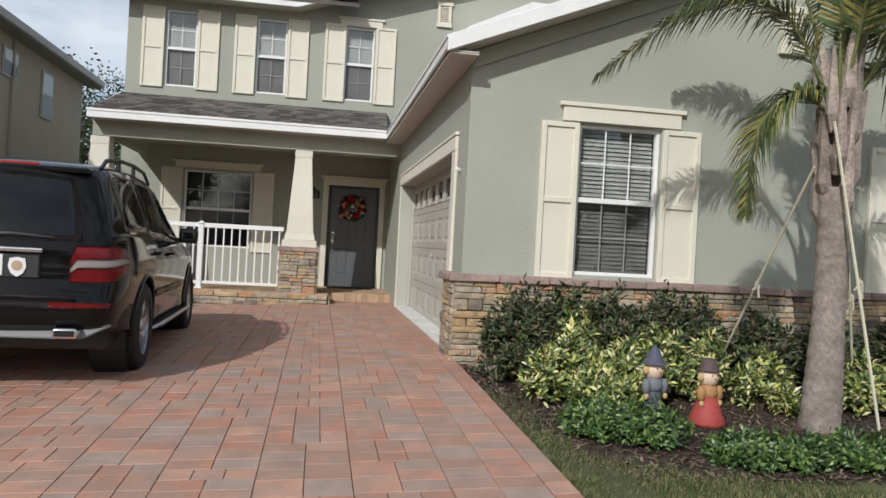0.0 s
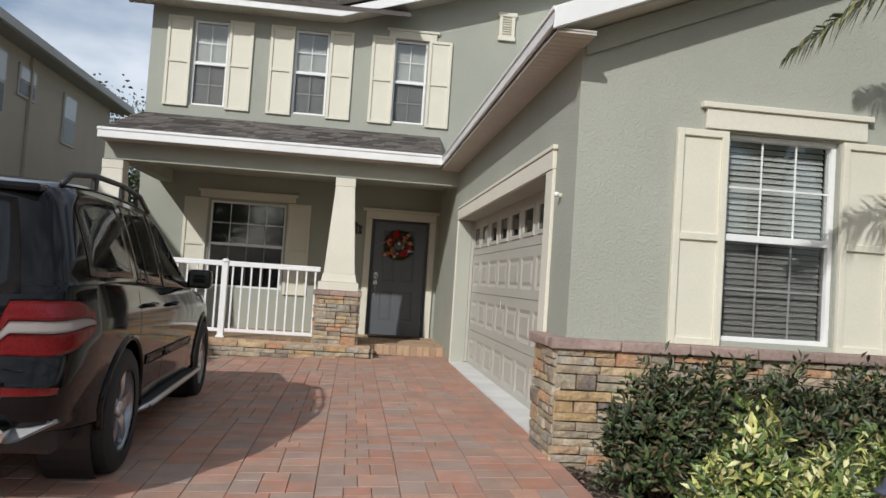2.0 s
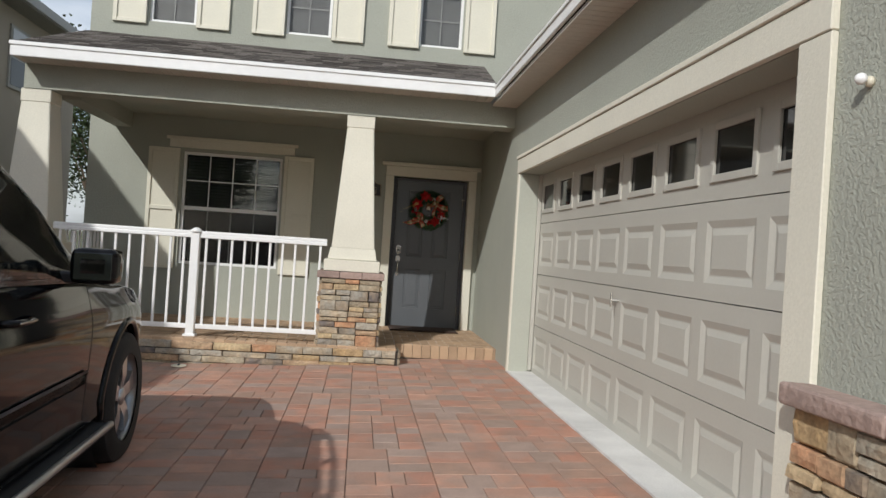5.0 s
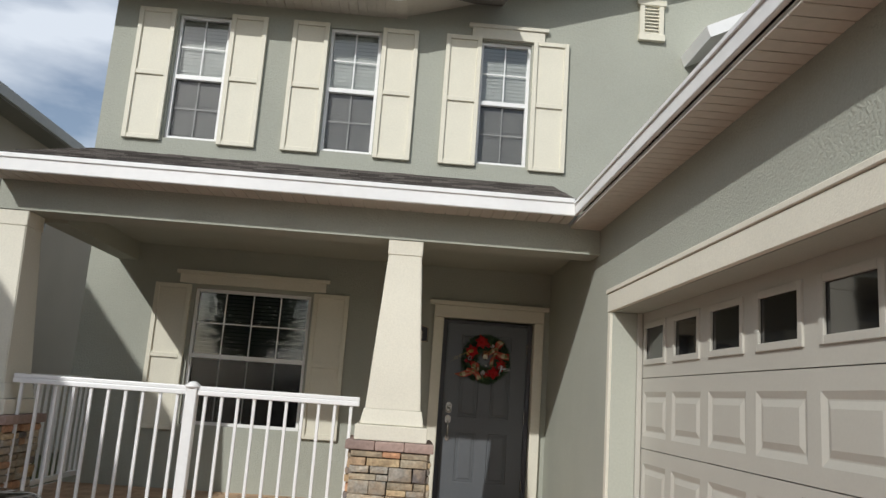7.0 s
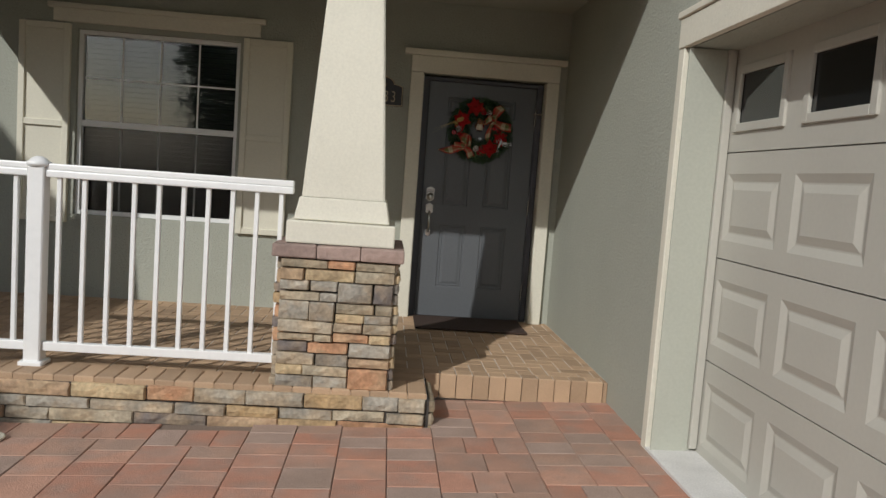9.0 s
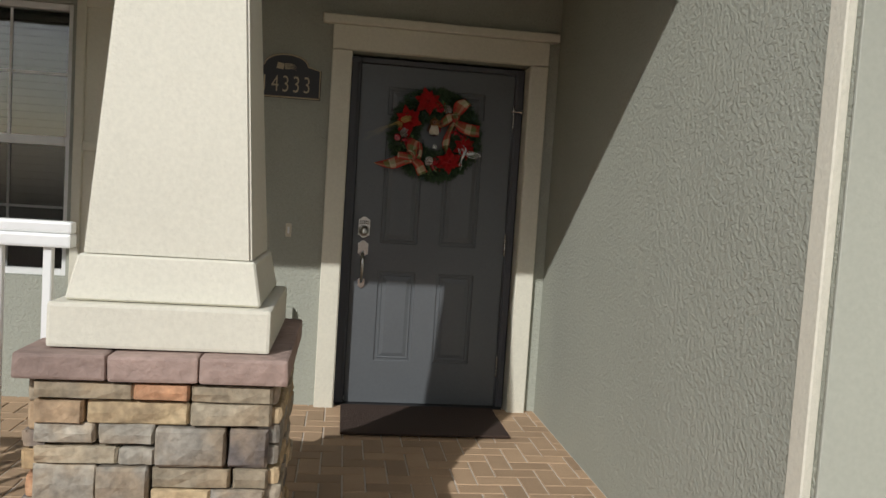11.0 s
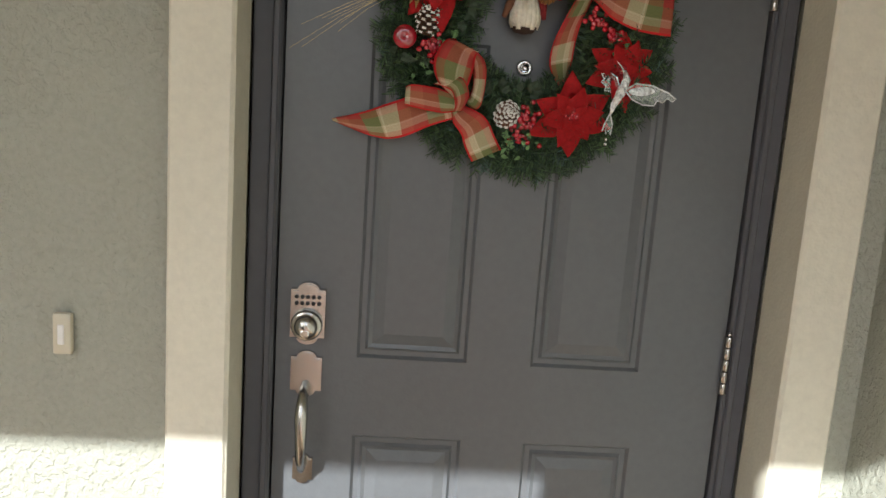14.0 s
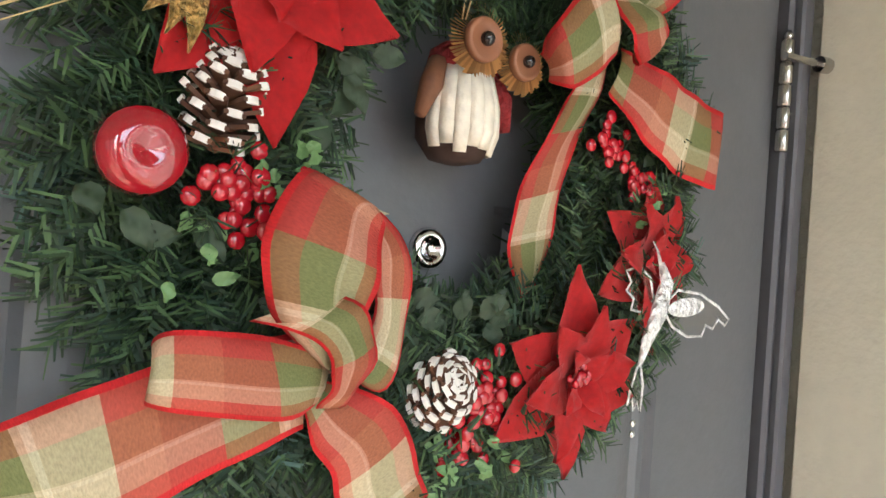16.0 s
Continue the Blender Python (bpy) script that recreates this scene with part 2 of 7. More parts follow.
def tube(bm, points, radii, sides=8, cap=True):
    """A round tube along points; radii: one number or one for each point."""
    pts = [Vector(p) for p in points]
    rr = radii if isinstance(radii, (list, tuple)) else [radii] * len(pts)
    rings = []
    for i, p in enumerate(pts):
        d = (pts[min(i + 1, len(pts) - 1)] - pts[max(i - 1, 0)]).normalized()
        side = d.orthogonal().normalized() if i == 0 else (side - d * side.dot(d)).normalized()
        up = d.cross(side)
        rings.append([bm.verts.new(p + (side * math.cos(2 * math.pi * k / sides) + up * math.sin(2 * math.pi * k / sides)) * rr[i]) for k in range(sides)])
    for a, b in zip(rings, rings[1:]):
        for k in range(sides):
            bm.faces.new((a[k], a[(k + 1) % sides], b[(k + 1) % sides], b[k]))
    if cap:
        bm.faces.new(rings[0][::-1])
        bm.faces.new(rings[-1])


def lathe(bm, profile, sides=16, center=(0, 0, 0), axis="z"):
    """Turns a profile of (radius, height) round an axis."""
    rings = []
    for r, h in profile:
        ring = []
        for k in range(sides):
            a = 2 * math.pi * k / sides
            c, s = math.cos(a) * r, math.sin(a) * r
            q = {"z": (c, s, h), "y": (c, h, -s), "x": (h, c, s)}[axis]
            ring.append(bm.verts.new(Vector(center) + Vector(q)))
        rings.append(ring)
    for a, b in zip(rings, rings[1:]):
        for k in range(sides):
            bm.faces.new((a[k], a[(k + 1) % sides], b[(k + 1) % sides], b[k]))
    bm.faces.new(rings[0][::-1])
    bm.faces.new(rings[-1])
    bmesh.ops.remove_doubles(bm, verts=bm.verts[:], dist=1e-5)


def wall_with_openings(name, u0, u1, z0, z1, plane, thick, openings, axis, mat):
    """A wall along x (axis 'x', at y = plane, thickness to +y) or along y (axis 'y', at x = plane, thickness to +x), cut by (u0, u1, z0, z1) openings."""
    us = sorted({u0, u1, *[o[0] for o in openings], *[o[1] for o in openings]})
    zs = sorted({z0, z1, *[o[2] for o in openings], *[o[3] for o in openings]})
    bm = bmesh.new()
    for a, b in zip(us, us[1:]):
        for c, d in zip(zs, zs[1:]):
            hole = any(o[0] <= (a + b) / 2 <= o[1] and o[2] <= (c + d) / 2 <= o[3] for o in openings)
            if not hole:
                if axis == "x":
                    box(bm, a, b, plane, plane + thick, c, d)
                else:
                    box(bm, plane, plane + thick, a, b, c, d)
    bmesh.ops.remove_doubles(bm, verts=bm.verts[:], dist=1e-5)
    seen = {}
    bm.verts.index_update()
    for f in bm.faces[:]:
        seen.setdefault(tuple(sorted(v.index for v in f.verts)), []).append(f)
    bmesh.ops.delete(bm, geom=[f for fs in seen.values() if len(fs) > 1 for f in fs], context="FACES")
    return tagged(part(name, bm, mat), kind="structure")


def ground_z(x, y):
    """The driveway falls away from the garage, and towards the street."""
    return 0.085 + 0.035 * max(-4.0, min(x, 1.3)) - 0.030 * max(0.0, 8.0 - y)


# ---- house shell ----
FRONT_Y, SIDE_X, PORCH_Y, UPPER_Y = 7.90, 1.17, 16.48, 15.66
wall = wall_with_openings("wall_garage_front", SIDE_X, 7.80, -0.3, 3.2, FRONT_Y, 0.18, [(2.27, 3.12, 0.98, 2.46), (5.84, 6.69, 0.98, 2.46)], "x", STUCCO)
tagged(wall, "sage green textured stucco garage front wall", "wall")
bm = bmesh.new()
prism(bm, [(1.47, 3.2), (7.49, 3.2), (4.48, 4.40)], "y", FRONT_Y, FRONT_Y + 0.18)
tagged(part("wall_garage_gable", bm, STUCCO), "sage green stucco gable above the garage window", "wall", kind="structure")
wall = wall_with_openings("wall_garage_side", FRONT_Y + 0.18, 17.5, -0.3, 3.12, SIDE_X, 0.22, [(8.64, 13.71, 0.0, 2.18)], "y", STUCCO)
tagged(wall, "sage green stucco side wall with garage opening", "wall")
wall = wall_with_openings("wall_porch", -4.08, SIDE_X, -0.2, 3.3, PORCH_Y, 0.2, [(-2.86, -1.56, 0.94, 2.44), (-0.05, 1.0, 0.0, 2.32)], "x", STUCCO)
tagged(wall, "sage green stucco porch wall around door", "wall")
wall = wall_with_openings("wall_upper", -3.87, 8.0, 3.3, 5.6, UPPER_Y, 0.2, [(-3.19, -2.63, 3.91, 5.33), (-1.54, -0.98, 3.91, 5.33), (0.12, 0.68, 3.91, 5.33)], "x", STUCCO)
tagged(wall, "sage green stucco upper storey wall with three windows", "wall")
bm = bmesh.new()
prism(bm, [(-0.75, 5.6), (8.0, 5.6), (8.0, 5.9), (3.6, 7.05)], "y", UPPER_Y, UPPER_Y + 0.2)
tagged(part("wall_upper_gable", bm, STUCCO), "sage green stucco upper gable with louvred vent", "wall", kind="structure")
bm = bmesh.new()
box(bm, -4.08, -3.88, PORCH_Y + 0.2, 26, -0.3, 3.3)
box(bm, -3.87, -3.67, UPPER_Y + 0.2, 26, 3.3, 5.85)
box(bm, -4.08, 8.0, 26, 26.2, -0.3, 5.85)
box(bm, 7.8, 8.0, FRONT_Y, 26, -0.3, 5.85)
tagged(part("wall_rear_and_sides", bm, STUCCO), "sage green stucco outer house walls", "wall", kind="structure")
# added near-black sheets: the darkness of unlit rooms is put into their colour
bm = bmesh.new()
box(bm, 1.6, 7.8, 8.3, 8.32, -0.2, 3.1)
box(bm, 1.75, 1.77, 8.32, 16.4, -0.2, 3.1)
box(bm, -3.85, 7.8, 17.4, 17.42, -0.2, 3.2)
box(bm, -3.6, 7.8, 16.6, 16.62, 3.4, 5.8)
tagged(part("inner_wall", bm, DARK), "near-black sheets standing in for unlit rooms behind the windows", "wall", kind="structure")


# ---- roofs ----
def shingle_roof(name, corner, along, up, label, course=0.14):
    """A pitched roof of overlapping shingle tabs: corner, the way along the eave and the way up the slope (vectors with their lengths)."""
    corner, along, up = Vector(corner), Vector(along), Vector(up)
    nrm = along.cross(up).normalized()
    rng = random.Random(5)
    verts, faces = [], []

    def quad(a, b, c, d):
        i = len(verts)
        verts.extend([tuple(a), tuple(b), tuple(c), tuple(d)])
        faces.append((i, i + 1, i + 2, i + 3))
    rows, L = int(up.length / course), along.length
    ah, uh = along.normalized(), up.normalized()
    for r in range(rows + 1):
        x = -rng.uniform(0, 0.3)
        while x < L:
            w = rng.uniform(0.10, 0.34)
            a, b = max(x, 0), min(x + w, L)
            if b > a + 0.005:
                lift = rng.choice((0.006, 0.006, 0.011))
                lo, hi = r * course, min((r + 1) * course + 0.02, up.length)
                p = corner + ah * a + uh * lo
                q = corner + ah * b + uh * lo
                p2, q2 = corner + ah * a + uh * hi, corner + ah * b + uh * hi
                n0, n1 = nrm * (lift + 0.004), nrm * 0.001
                i = len(verts)
                verts.extend([tuple(v) for v in (p + n0, q + n0, q2 + n1, p2 + n1, p, q)])
                faces.extend([(i, i + 1, i + 2, i + 3), (i + 4, i + 5, i + 1, i)])
            x += w
    i = len(verts)
    a, b, c, d = corner, corner + along, corner + along + up, corner + up
    t = nrm * -0.06
    verts.extend([tuple(v) for v in (a, b, c, d, a + t, b + t, c + t, d + t)])
    faces.extend([(i, i + 1, i + 2, i + 3), (i + 7, i + 6, i + 5, i + 4), (i, i + 4, i + 5, i + 1), (i + 1, i + 5, i + 6, i + 2), (i + 2, i + 6, i + 7, i + 3), (i + 3, i + 7, i + 4, i)])
    return tagged(mesh_part(name, verts, faces, SHINGLE), label, "roof", kind="structure")


def beam(name, a, b, w, h, mat, label, category="trim"):
    """A straight board with a w x h section from a to b, its top edge on the line."""
    a, b = Vector(a), Vector(b)
    d = (b - a).normalized()
    side = d.cross(Vector((0, 0, 1))).normalized()
    bm = bmesh.new()
    vs = [[bm.verts.new(p + side * sx - Vector((0, 0, dz))) for sx, dz in ((-w / 2, 0), (w / 2, 0), (w / 2, h), (-w / 2, h))] for p in (a, b)]
    bm.faces.new(vs[0]), bm.faces.new(vs[1][::-1])
    for k in range(4):
        bm.faces.new((vs[0][(k + 1) % 4], vs[0][k], vs[1][k], vs[1][(k + 1) % 4]))
    bmesh.ops.recalc_face_normals(bm, faces=bm.faces[:])
    bmesh.ops.bevel(bm, geom=bm.edges[:], offset=0.006, segments=1, affect="EDGES")
    return tagged(part(name, bm, mat), label, category, kind="structure")


def soffit(name, x0, x1, y0, y1, z, along, label):
    """A vented soffit of narrow boards; along: the axis that the boards run along."""
    bm = bmesh.new()
    a0, a1 = (y0, y1) if along == "x" else (x0, x1)
    k = a0
    while k < a1 - 0.01:
        e = min(k + 0.097, a1)
        if along == "x":
            box(bm, x0, x1, k, e - 0.006, z, z + 0.018)
        else:
            box(bm, k, e - 0.006, y0, y1, z, z + 0.018)
        k += 0.1
    if along == "x":
        box(bm, x0, x1, y0, y1, z + 0.012, z + 0.03)
    else:
        box(bm, x0, x1, y0, y1, z + 0.012, z + 0.03)
    return tagged(part(name, bm, SOFFIT), label, "soffit", kind="structure")


# garage roof: eave along the driveway, gable to the street
shingle_roof("roof_garage_left", (0.90, 13.98, 3.09), (0, -6.42, 0), (3.60, 0, 1.44), "dark brown asphalt shingle roof over the garage")
shingle_roof("roof_garage_back", (1.05, 15.64, 3.15), (0, -1.655, 0), (3.45, 0, 1.38), "dark brown asphalt shingle roof over the garage")
shingle_roof("roof_garage_right", (8.06, 7.56, 3.09), (0, 8.25, 0), (-3.56, 0, 1.424), "dark brown asphalt shingle roof over the garage")
beam("fascia_garage", (0.885, 7.57, 3.11), (0.885, 13.97, 3.11), 0.03, 0.115, FASCIA, "white aluminium fascia along the garage eave")
beam("drip_edge_garage", (0.864, 7.56, 3.116), (0.864, 13.945, 3.116), 0.012, 0.036, FASCIA, "white metal drip edge on the garage eave")
soffit("soffit_garage", 0.90, SIDE_X, 7.60, 16.4, 2.955, "x", "tan vented soffit under the garage eave")
beam("rake_board_left", (0.87, 7.575, 3.11), (4.48, 7.575, 4.554), 0.035, 0.15, FASCIA, "white rake board on the garage gable")
beam("rake_board_right", (4.48, 7.575, 4.554), (8.09, 7.575, 3.11), 0.035, 0.15, FASCIA, "white rake board on the garage gable")
for x0, x1, za, zb in ((0.90, 4.48, 2.965, 4.397), (4.48, 8.06, 4.397, 2.965)):
    bm = bmesh.new()
    prism(bm, [(x0, za), (x1, zb), (x1, zb + 0.03), (x0, za + 0.03)], "y", 7.595, FRONT_Y - 0.002)
    tagged(part("soffit_rake", bm, SOFFIT), "tan soffit under the garage rake", "soffit", kind="structure")
    bm = bmesh.new()
    prism(bm, [(x0 + 0.29, za - 0.06), (x1, zb - 0.16), (x1, zb), (x0 + 0.29, za + 0.10)] if x0 < 2 else [(x0, za - 0.16), (x1 - 0.29, zb - 0.06), (x1 - 0.29, zb + 0.10), (x0, za)], "y", FRONT_Y - 0.03, FRONT_Y - 0.003)
    tagged(part("frieze_board", bm, STUCCO), "sage green frieze band under the rake", "trim", kind="structure")
# porch roof
shingle_roof("roof_porch", (-4.00, 13.96, 3.13), (4.88, 0, 0), (0.10, 1.69, 0.59), "dark brown asphalt shingle roof over the porch")
beam("fascia_porch", (-4.02, 13.965, 3.13), (0.87, 13.965, 3.13), 0.03, 0.14, FASCIA, "white aluminium fascia along the porch eave")
beam("fascia_porch_end", (-4.01, 13.98, 3.13), (-3.91, 15.64, 3.72), 0.03, 0.14, FASCIA, "white aluminium rake on the porch roof")
beam("drip_edge_porch", (-4.03, 13.943, 3.138), (0.865, 13.943, 3.138), 0.012, 0.042, FASCIA, "white metal drip edge on the porch eave")
soffit("soffit_porch", -4.00, 0.88, 13.98, 14.27, 2.99, "y", "tan vented soffit under the porch eave")
bm = bmesh.new()
box(bm, -4.0, SIDE_X, 14.27, 14.59, 2.735, 3.12)
tagged(part("porch_beam", bm, STUCCO), "sage green stucco beam across the porch", "beam", kind="structure")
bm = bmesh.new()
box(bm, -3.76, -3.54, 14.59, PORCH_Y, 2.70, 3.3)
tagged(part("porch_side_beam", bm, STUCCO), "sage green stucco beam at the porch end", "beam", kind="structure")
bm = bmesh.new()
box(bm, -3.54, SIDE_X, 14.59, PORCH_Y, 2.90, 2.96)
tagged(part("ceiling_porch", bm, STUCCO), "sage green porch ceiling", "ceiling", kind="structure")
# upper roof
beam("fascia_upper", (-4.25, 15.2, 5.62), (-0.80, 15.2, 5.62), 0.03, 0.15, FASCIA, "white fascia along the upper eave")
soffit("soffit_upper", -4.25, -0.72, 15.2, UPPER_Y, 5.50, "y", "tan soffit under the upper eave")
shingle_roof("roof_upper_left", (-4.27, 15.15, 5.63), (4.6, 0, 0), (0, 5.0, 1.9), "dark brown asphalt shingle upper roof")
beam("rake_board_upper", (-0.80, 15.2, 5.62), (3.6, 15.2, 7.0), 0.035, 0.15, FASCIA, "white rake board on the upper gable")
beam("rake_board_upper_right", (3.6, 15.2, 7.0), (8.4, 15.2, 5.6), 0.035, 0.15, FASCIA, "white rake board on the upper gable")
bm = bmesh.new()
prism(bm, [(-0.80, 5.50), (3.6, 6.88), (3.6, 6.91), (-0.80, 5.53)], "y", 15.21, UPPER_Y - 0.003)
tagged(part("soffit_upper_rake", bm, SOFFIT), "tan soffit under the upper rake", "soffit", kind="structure")
bm = bmesh.new()
prism(bm, [(-0.85, 5.64), (3.6, 7.03), (8.4, 5.62), (8.4, 5.66), (3.6, 7.09), (-0.85, 5.70)], "y", 15.15, 26)
tagged(part("roof_upper_gable", bm, SHINGLE), "dark brown asphalt shingle upper gable roof", "roof", kind="structure")
# small return roof beside the louvred vent
bm = bmesh.new()
prism(bm, [(2.40, 5.22), (3.6, 5.80), (6.0, 5.80), (6.0, 5.9), (3.58, 5.93), (2.36, 5.34)], "y", 14.9, UPPER_Y - 0.003)
tagged(part("roof_return", bm, FASCIA), "white boxed eave return on the upper wall", "trim", kind="structure")


# ---- windows, shutters, vents ----
def window(name, x0, x1, z0, z1, y, cols, rows, label, slats=True, depth=0.07, slat_mat=None, closed=False):
    """A single-hung white window: frame, two sashes with glazing bars, panes, a screened lower half and blinds behind."""
    w = tagged(thing(name, label, "window", at=((x0 + x1) / 2, y, z0)), kind="structure")
    hw, h = (x1 - x0) / 2, z1 - z0
    f = 0.035
    for nm, a in (("window_jamb", (-hw, -hw + f, 0, h)), ("window_jamb", (hw - f, hw, 0, h)), ("window_head", (-hw + f, hw - f, h - f, h)), ("window_sill", (-hw + f, hw - f, 0, f)), ("meeting_rail", (-hw + f, hw - f, h / 2 - 0.025, h / 2 + 0.025))):
        part(nm, soft_box(a[0], a[1], depth - 0.03, depth + 0.04, a[2], a[3], 0.003), WHITE, w)
    for half, (a, b) in enumerate(((f, h / 2 - 0.025), (h / 2 + 0.025, h - f))):
        yy = depth + (0.012 if half == 0 else 0.0)
        bm = bmesh.new()
        box(bm, -hw + f, hw - f, yy, yy + 0.004, a, b)
        p = part("pane", bm, SCREEN if half == 0 else GLASS, w)
        p.visible_shadow = False
        for c in range(1, cols):
            x = -hw + f + (2 * hw - 2 * f) * c / cols
            part("glazing_bar", soft_box(x - 0.007, x + 0.007, yy - 0.006, yy - 0.001, a, b, 0.001), WHITE if half else BAR_DIM, w)
        for r in range(1, rows):
            z = a + (b - a) * r / rows
            part("glazing_bar", soft_box(-hw + f, hw - f, yy - 0.005, yy - 0.0015, z - 0.007, z + 0.007, 0.001), WHITE if half else BAR_DIM, w)
    if slats:
        bm = bmesh.new()
        z = 0.03
        while z < h - 0.05:
            vs = [bm.verts.new(q) for q in ((-hw + 0.03, depth + 0.07, z), (hw - 0.03, depth + 0.07, z), (hw - 0.03, depth + 0.092, z + 0.038), (-hw + 0.03, depth + 0.092, z + 0.038))]
            if closed:
                for v, (dy, dz) in zip(vs, ((-0.044, 0), (-0.044, 0), (-0.054, 0.007), (-0.054, 0.007))):
                    v.co += Vector((0, dy, dz))
            bm.faces.new(vs)
            z += 0.042
        bmesh.ops.solidify(bm, geom=bm.faces[:], thickness=0.003)
        part("blind", bm, slat_mat or BLIND, w, "closed white venetian blind" if closed else "half-open venetian blind")
    return w


def shutter(x0, x1, z0, z1, y, group):
    """A cream two-panel shutter board, fixed to the wall at y."""
    s = thing("shutter", "cream painted two-panel wooden window shutter", "shutter", group, ((x0 + x1) / 2, y, z0))
    hw, h, f = (x1 - x0) / 2, z1 - z0, 0.05
    mid = h * 0.50
    part("panel", soft_box(-hw + 0.01, hw - 0.01, -0.020, -0.001, 0.01, h - 0.01, 0.002), CREAM, s)
    for a, b, c, d in ((-hw, -hw + f, 0, h), (hw - f, hw, 0, h)):
        part("stile", soft_box(a, b, -0.042, -0.002, c, d, 0.004), CREAM, s)
    for c, d in ((0, f), (mid - 0.026, mid + 0.026), (h - f, h)):
        part("rail", soft_box(-hw + f, hw - f, -0.040, -0.002, c, d, 0.004), CREAM, s)
    return s


window("window_1", 2.27, 3.12, 0.98, 2.46, FRONT_Y, 3, 2, "white single-hung window with venetian blinds")
window("window_2", 5.84, 6.69, 0.98, 2.46, FRONT_Y, 3, 2, "white single-hung window with venetian blinds")
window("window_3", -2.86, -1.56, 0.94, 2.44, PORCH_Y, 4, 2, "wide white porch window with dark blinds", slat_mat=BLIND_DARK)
for k, a in enumerate((-3.19, -1.54, 0.12)):
    window("window_%d" % (4 + k), a, a + 0.56, 3.91, 5.33, UPPER_Y, 2, 2, "narrow white upper window with blinds", closed=True)
for a, b in ((1.88, 2.26), (3.13, 3.53), (5.43, 5.82), (6.70, 7.08)):
    shutter(a, b, 0.945, 2.46, FRONT_Y, "garage window shutters")
for a, b in ((-3.30, -2.90), (-1.53, -1.13)):
    shutter(a, b, 0.87, 2.47, PORCH_Y, "porch window shutters")
for a in (-3.61, -2.62, -1.95, -0.97, -0.27, 0.70):
    shutter(a, a + 0.395, 3.87, 5.36, UPPER_Y, "upper window shutters")


def lintel(x0, x1, z0, z1, y):
    l = tagged(thing("lintel", "cream stucco lintel board over a window", "trim", at=((x0 + x1) / 2, y, z0)), kind="structure")
    hw, h = (x1 - x0) / 2, z1 - z0
    part("board", soft_box(-hw + 0.04, hw - 0.04, -0.035, -0.001, 0, h - 0.04, 0.004), CREAM_ROUGH, l)
    part("crown", soft_box(-hw, hw, -0.055, -0.001, h - 0.042, h, 0.005), CREAM_ROUGH, l)


lintel(2.05, 3.35, 2.475, 2.66, FRONT_Y)
lintel(5.62, 6.92, 2.475, 2.66, FRONT_Y)
lintel(-3.08, -1.36, 2.485, 2.63, PORCH_Y)
lintel(-0.03, 0.86, 5.345, 5.51, UPPER_Y)


def gable_vent(x0, x1, z0, z1, y):
    v = thing("gable_vent", "cream louvred gable vent on stucco wall", "vent", "gable vents", ((x0 + x1) / 2, y, z0))
    hw, h = (x1 - x0) / 2, z1 - z0
    part("backing", soft_box(-hw + 0.02, hw - 0.02, -0.012, -0.001, 0.02, h - 0.02, 0.001), BLIND, v)
    for a in (-hw, hw - 0.055):
        part("stile", soft_box(a, a + 0.055, -0.05, -0.001, 0, h, 0.004), CREAM, v)
    part("rail", soft_box(-hw - 0.015, hw + 0.015, -0.055, -0.001, -0.03, 0.05, 0.004), CREAM, v)
    part("rail", soft_box(-hw - 0.03, hw + 0.03, -0.06, -0.001, h - 0.05, h + 0.02, 0.004), CREAM, v)
    n = 8
    for k in range(n):
        z = 0.055 + (h - 0.11) * k / n
        bm = bmesh.new()
        prism(bm, [(-0.045, z), (-0.038, z), (-0.012, z + 0.03), (-0.018, z + 0.03)], "x", -hw + 0.05, hw - 0.05)
        part("slat", bm, CREAM, v)


gable_vent(1.88, 2.15, 5.52, 5.96, UPPER_Y)
gable_vent(4.34, 4.61, 3.36, 3.80, FRONT_Y)

# ---- garage door and trim ----
for nm, a in (("trim_garage_far", (13.748, 13.82, 0.05, 2.18)), ("trim_garage_near", (8.43, 8.635, 0.05, 2.18))):
    tagged(part(nm, soft_box(SIDE_X - 0.03, SIDE_X - 0.001, *a, 0.004), CREAM_ROUGH), "cream stucco trim beside the garage door", "trim", kind="structure")
tagged(part("trim_garage_head", soft_box(SIDE_X - 0.035, SIDE_X - 0.001, 8.43, 13.82, 2.183, 2.33, 0.004), CREAM_ROUGH), "cream stucco header above the garage door", "trim", kind="structure")
tagged(part("trim_garage_crown", soft_box(SIDE_X - 0.046, SIDE_X - 0.001, 8.41, 13.84, 2.332, 2.368, 0.005), CREAM_ROUGH), "cream crown strip above the garage door", "trim", kind="structure")
DOOR_X = 1.39
REVEAL = material("reveal_paint", (0.42, 0.43, 0.365), 0.7, grain=0.04, grain_scale=60, blotch=0.05, bump=0.12, bump_scale=120)


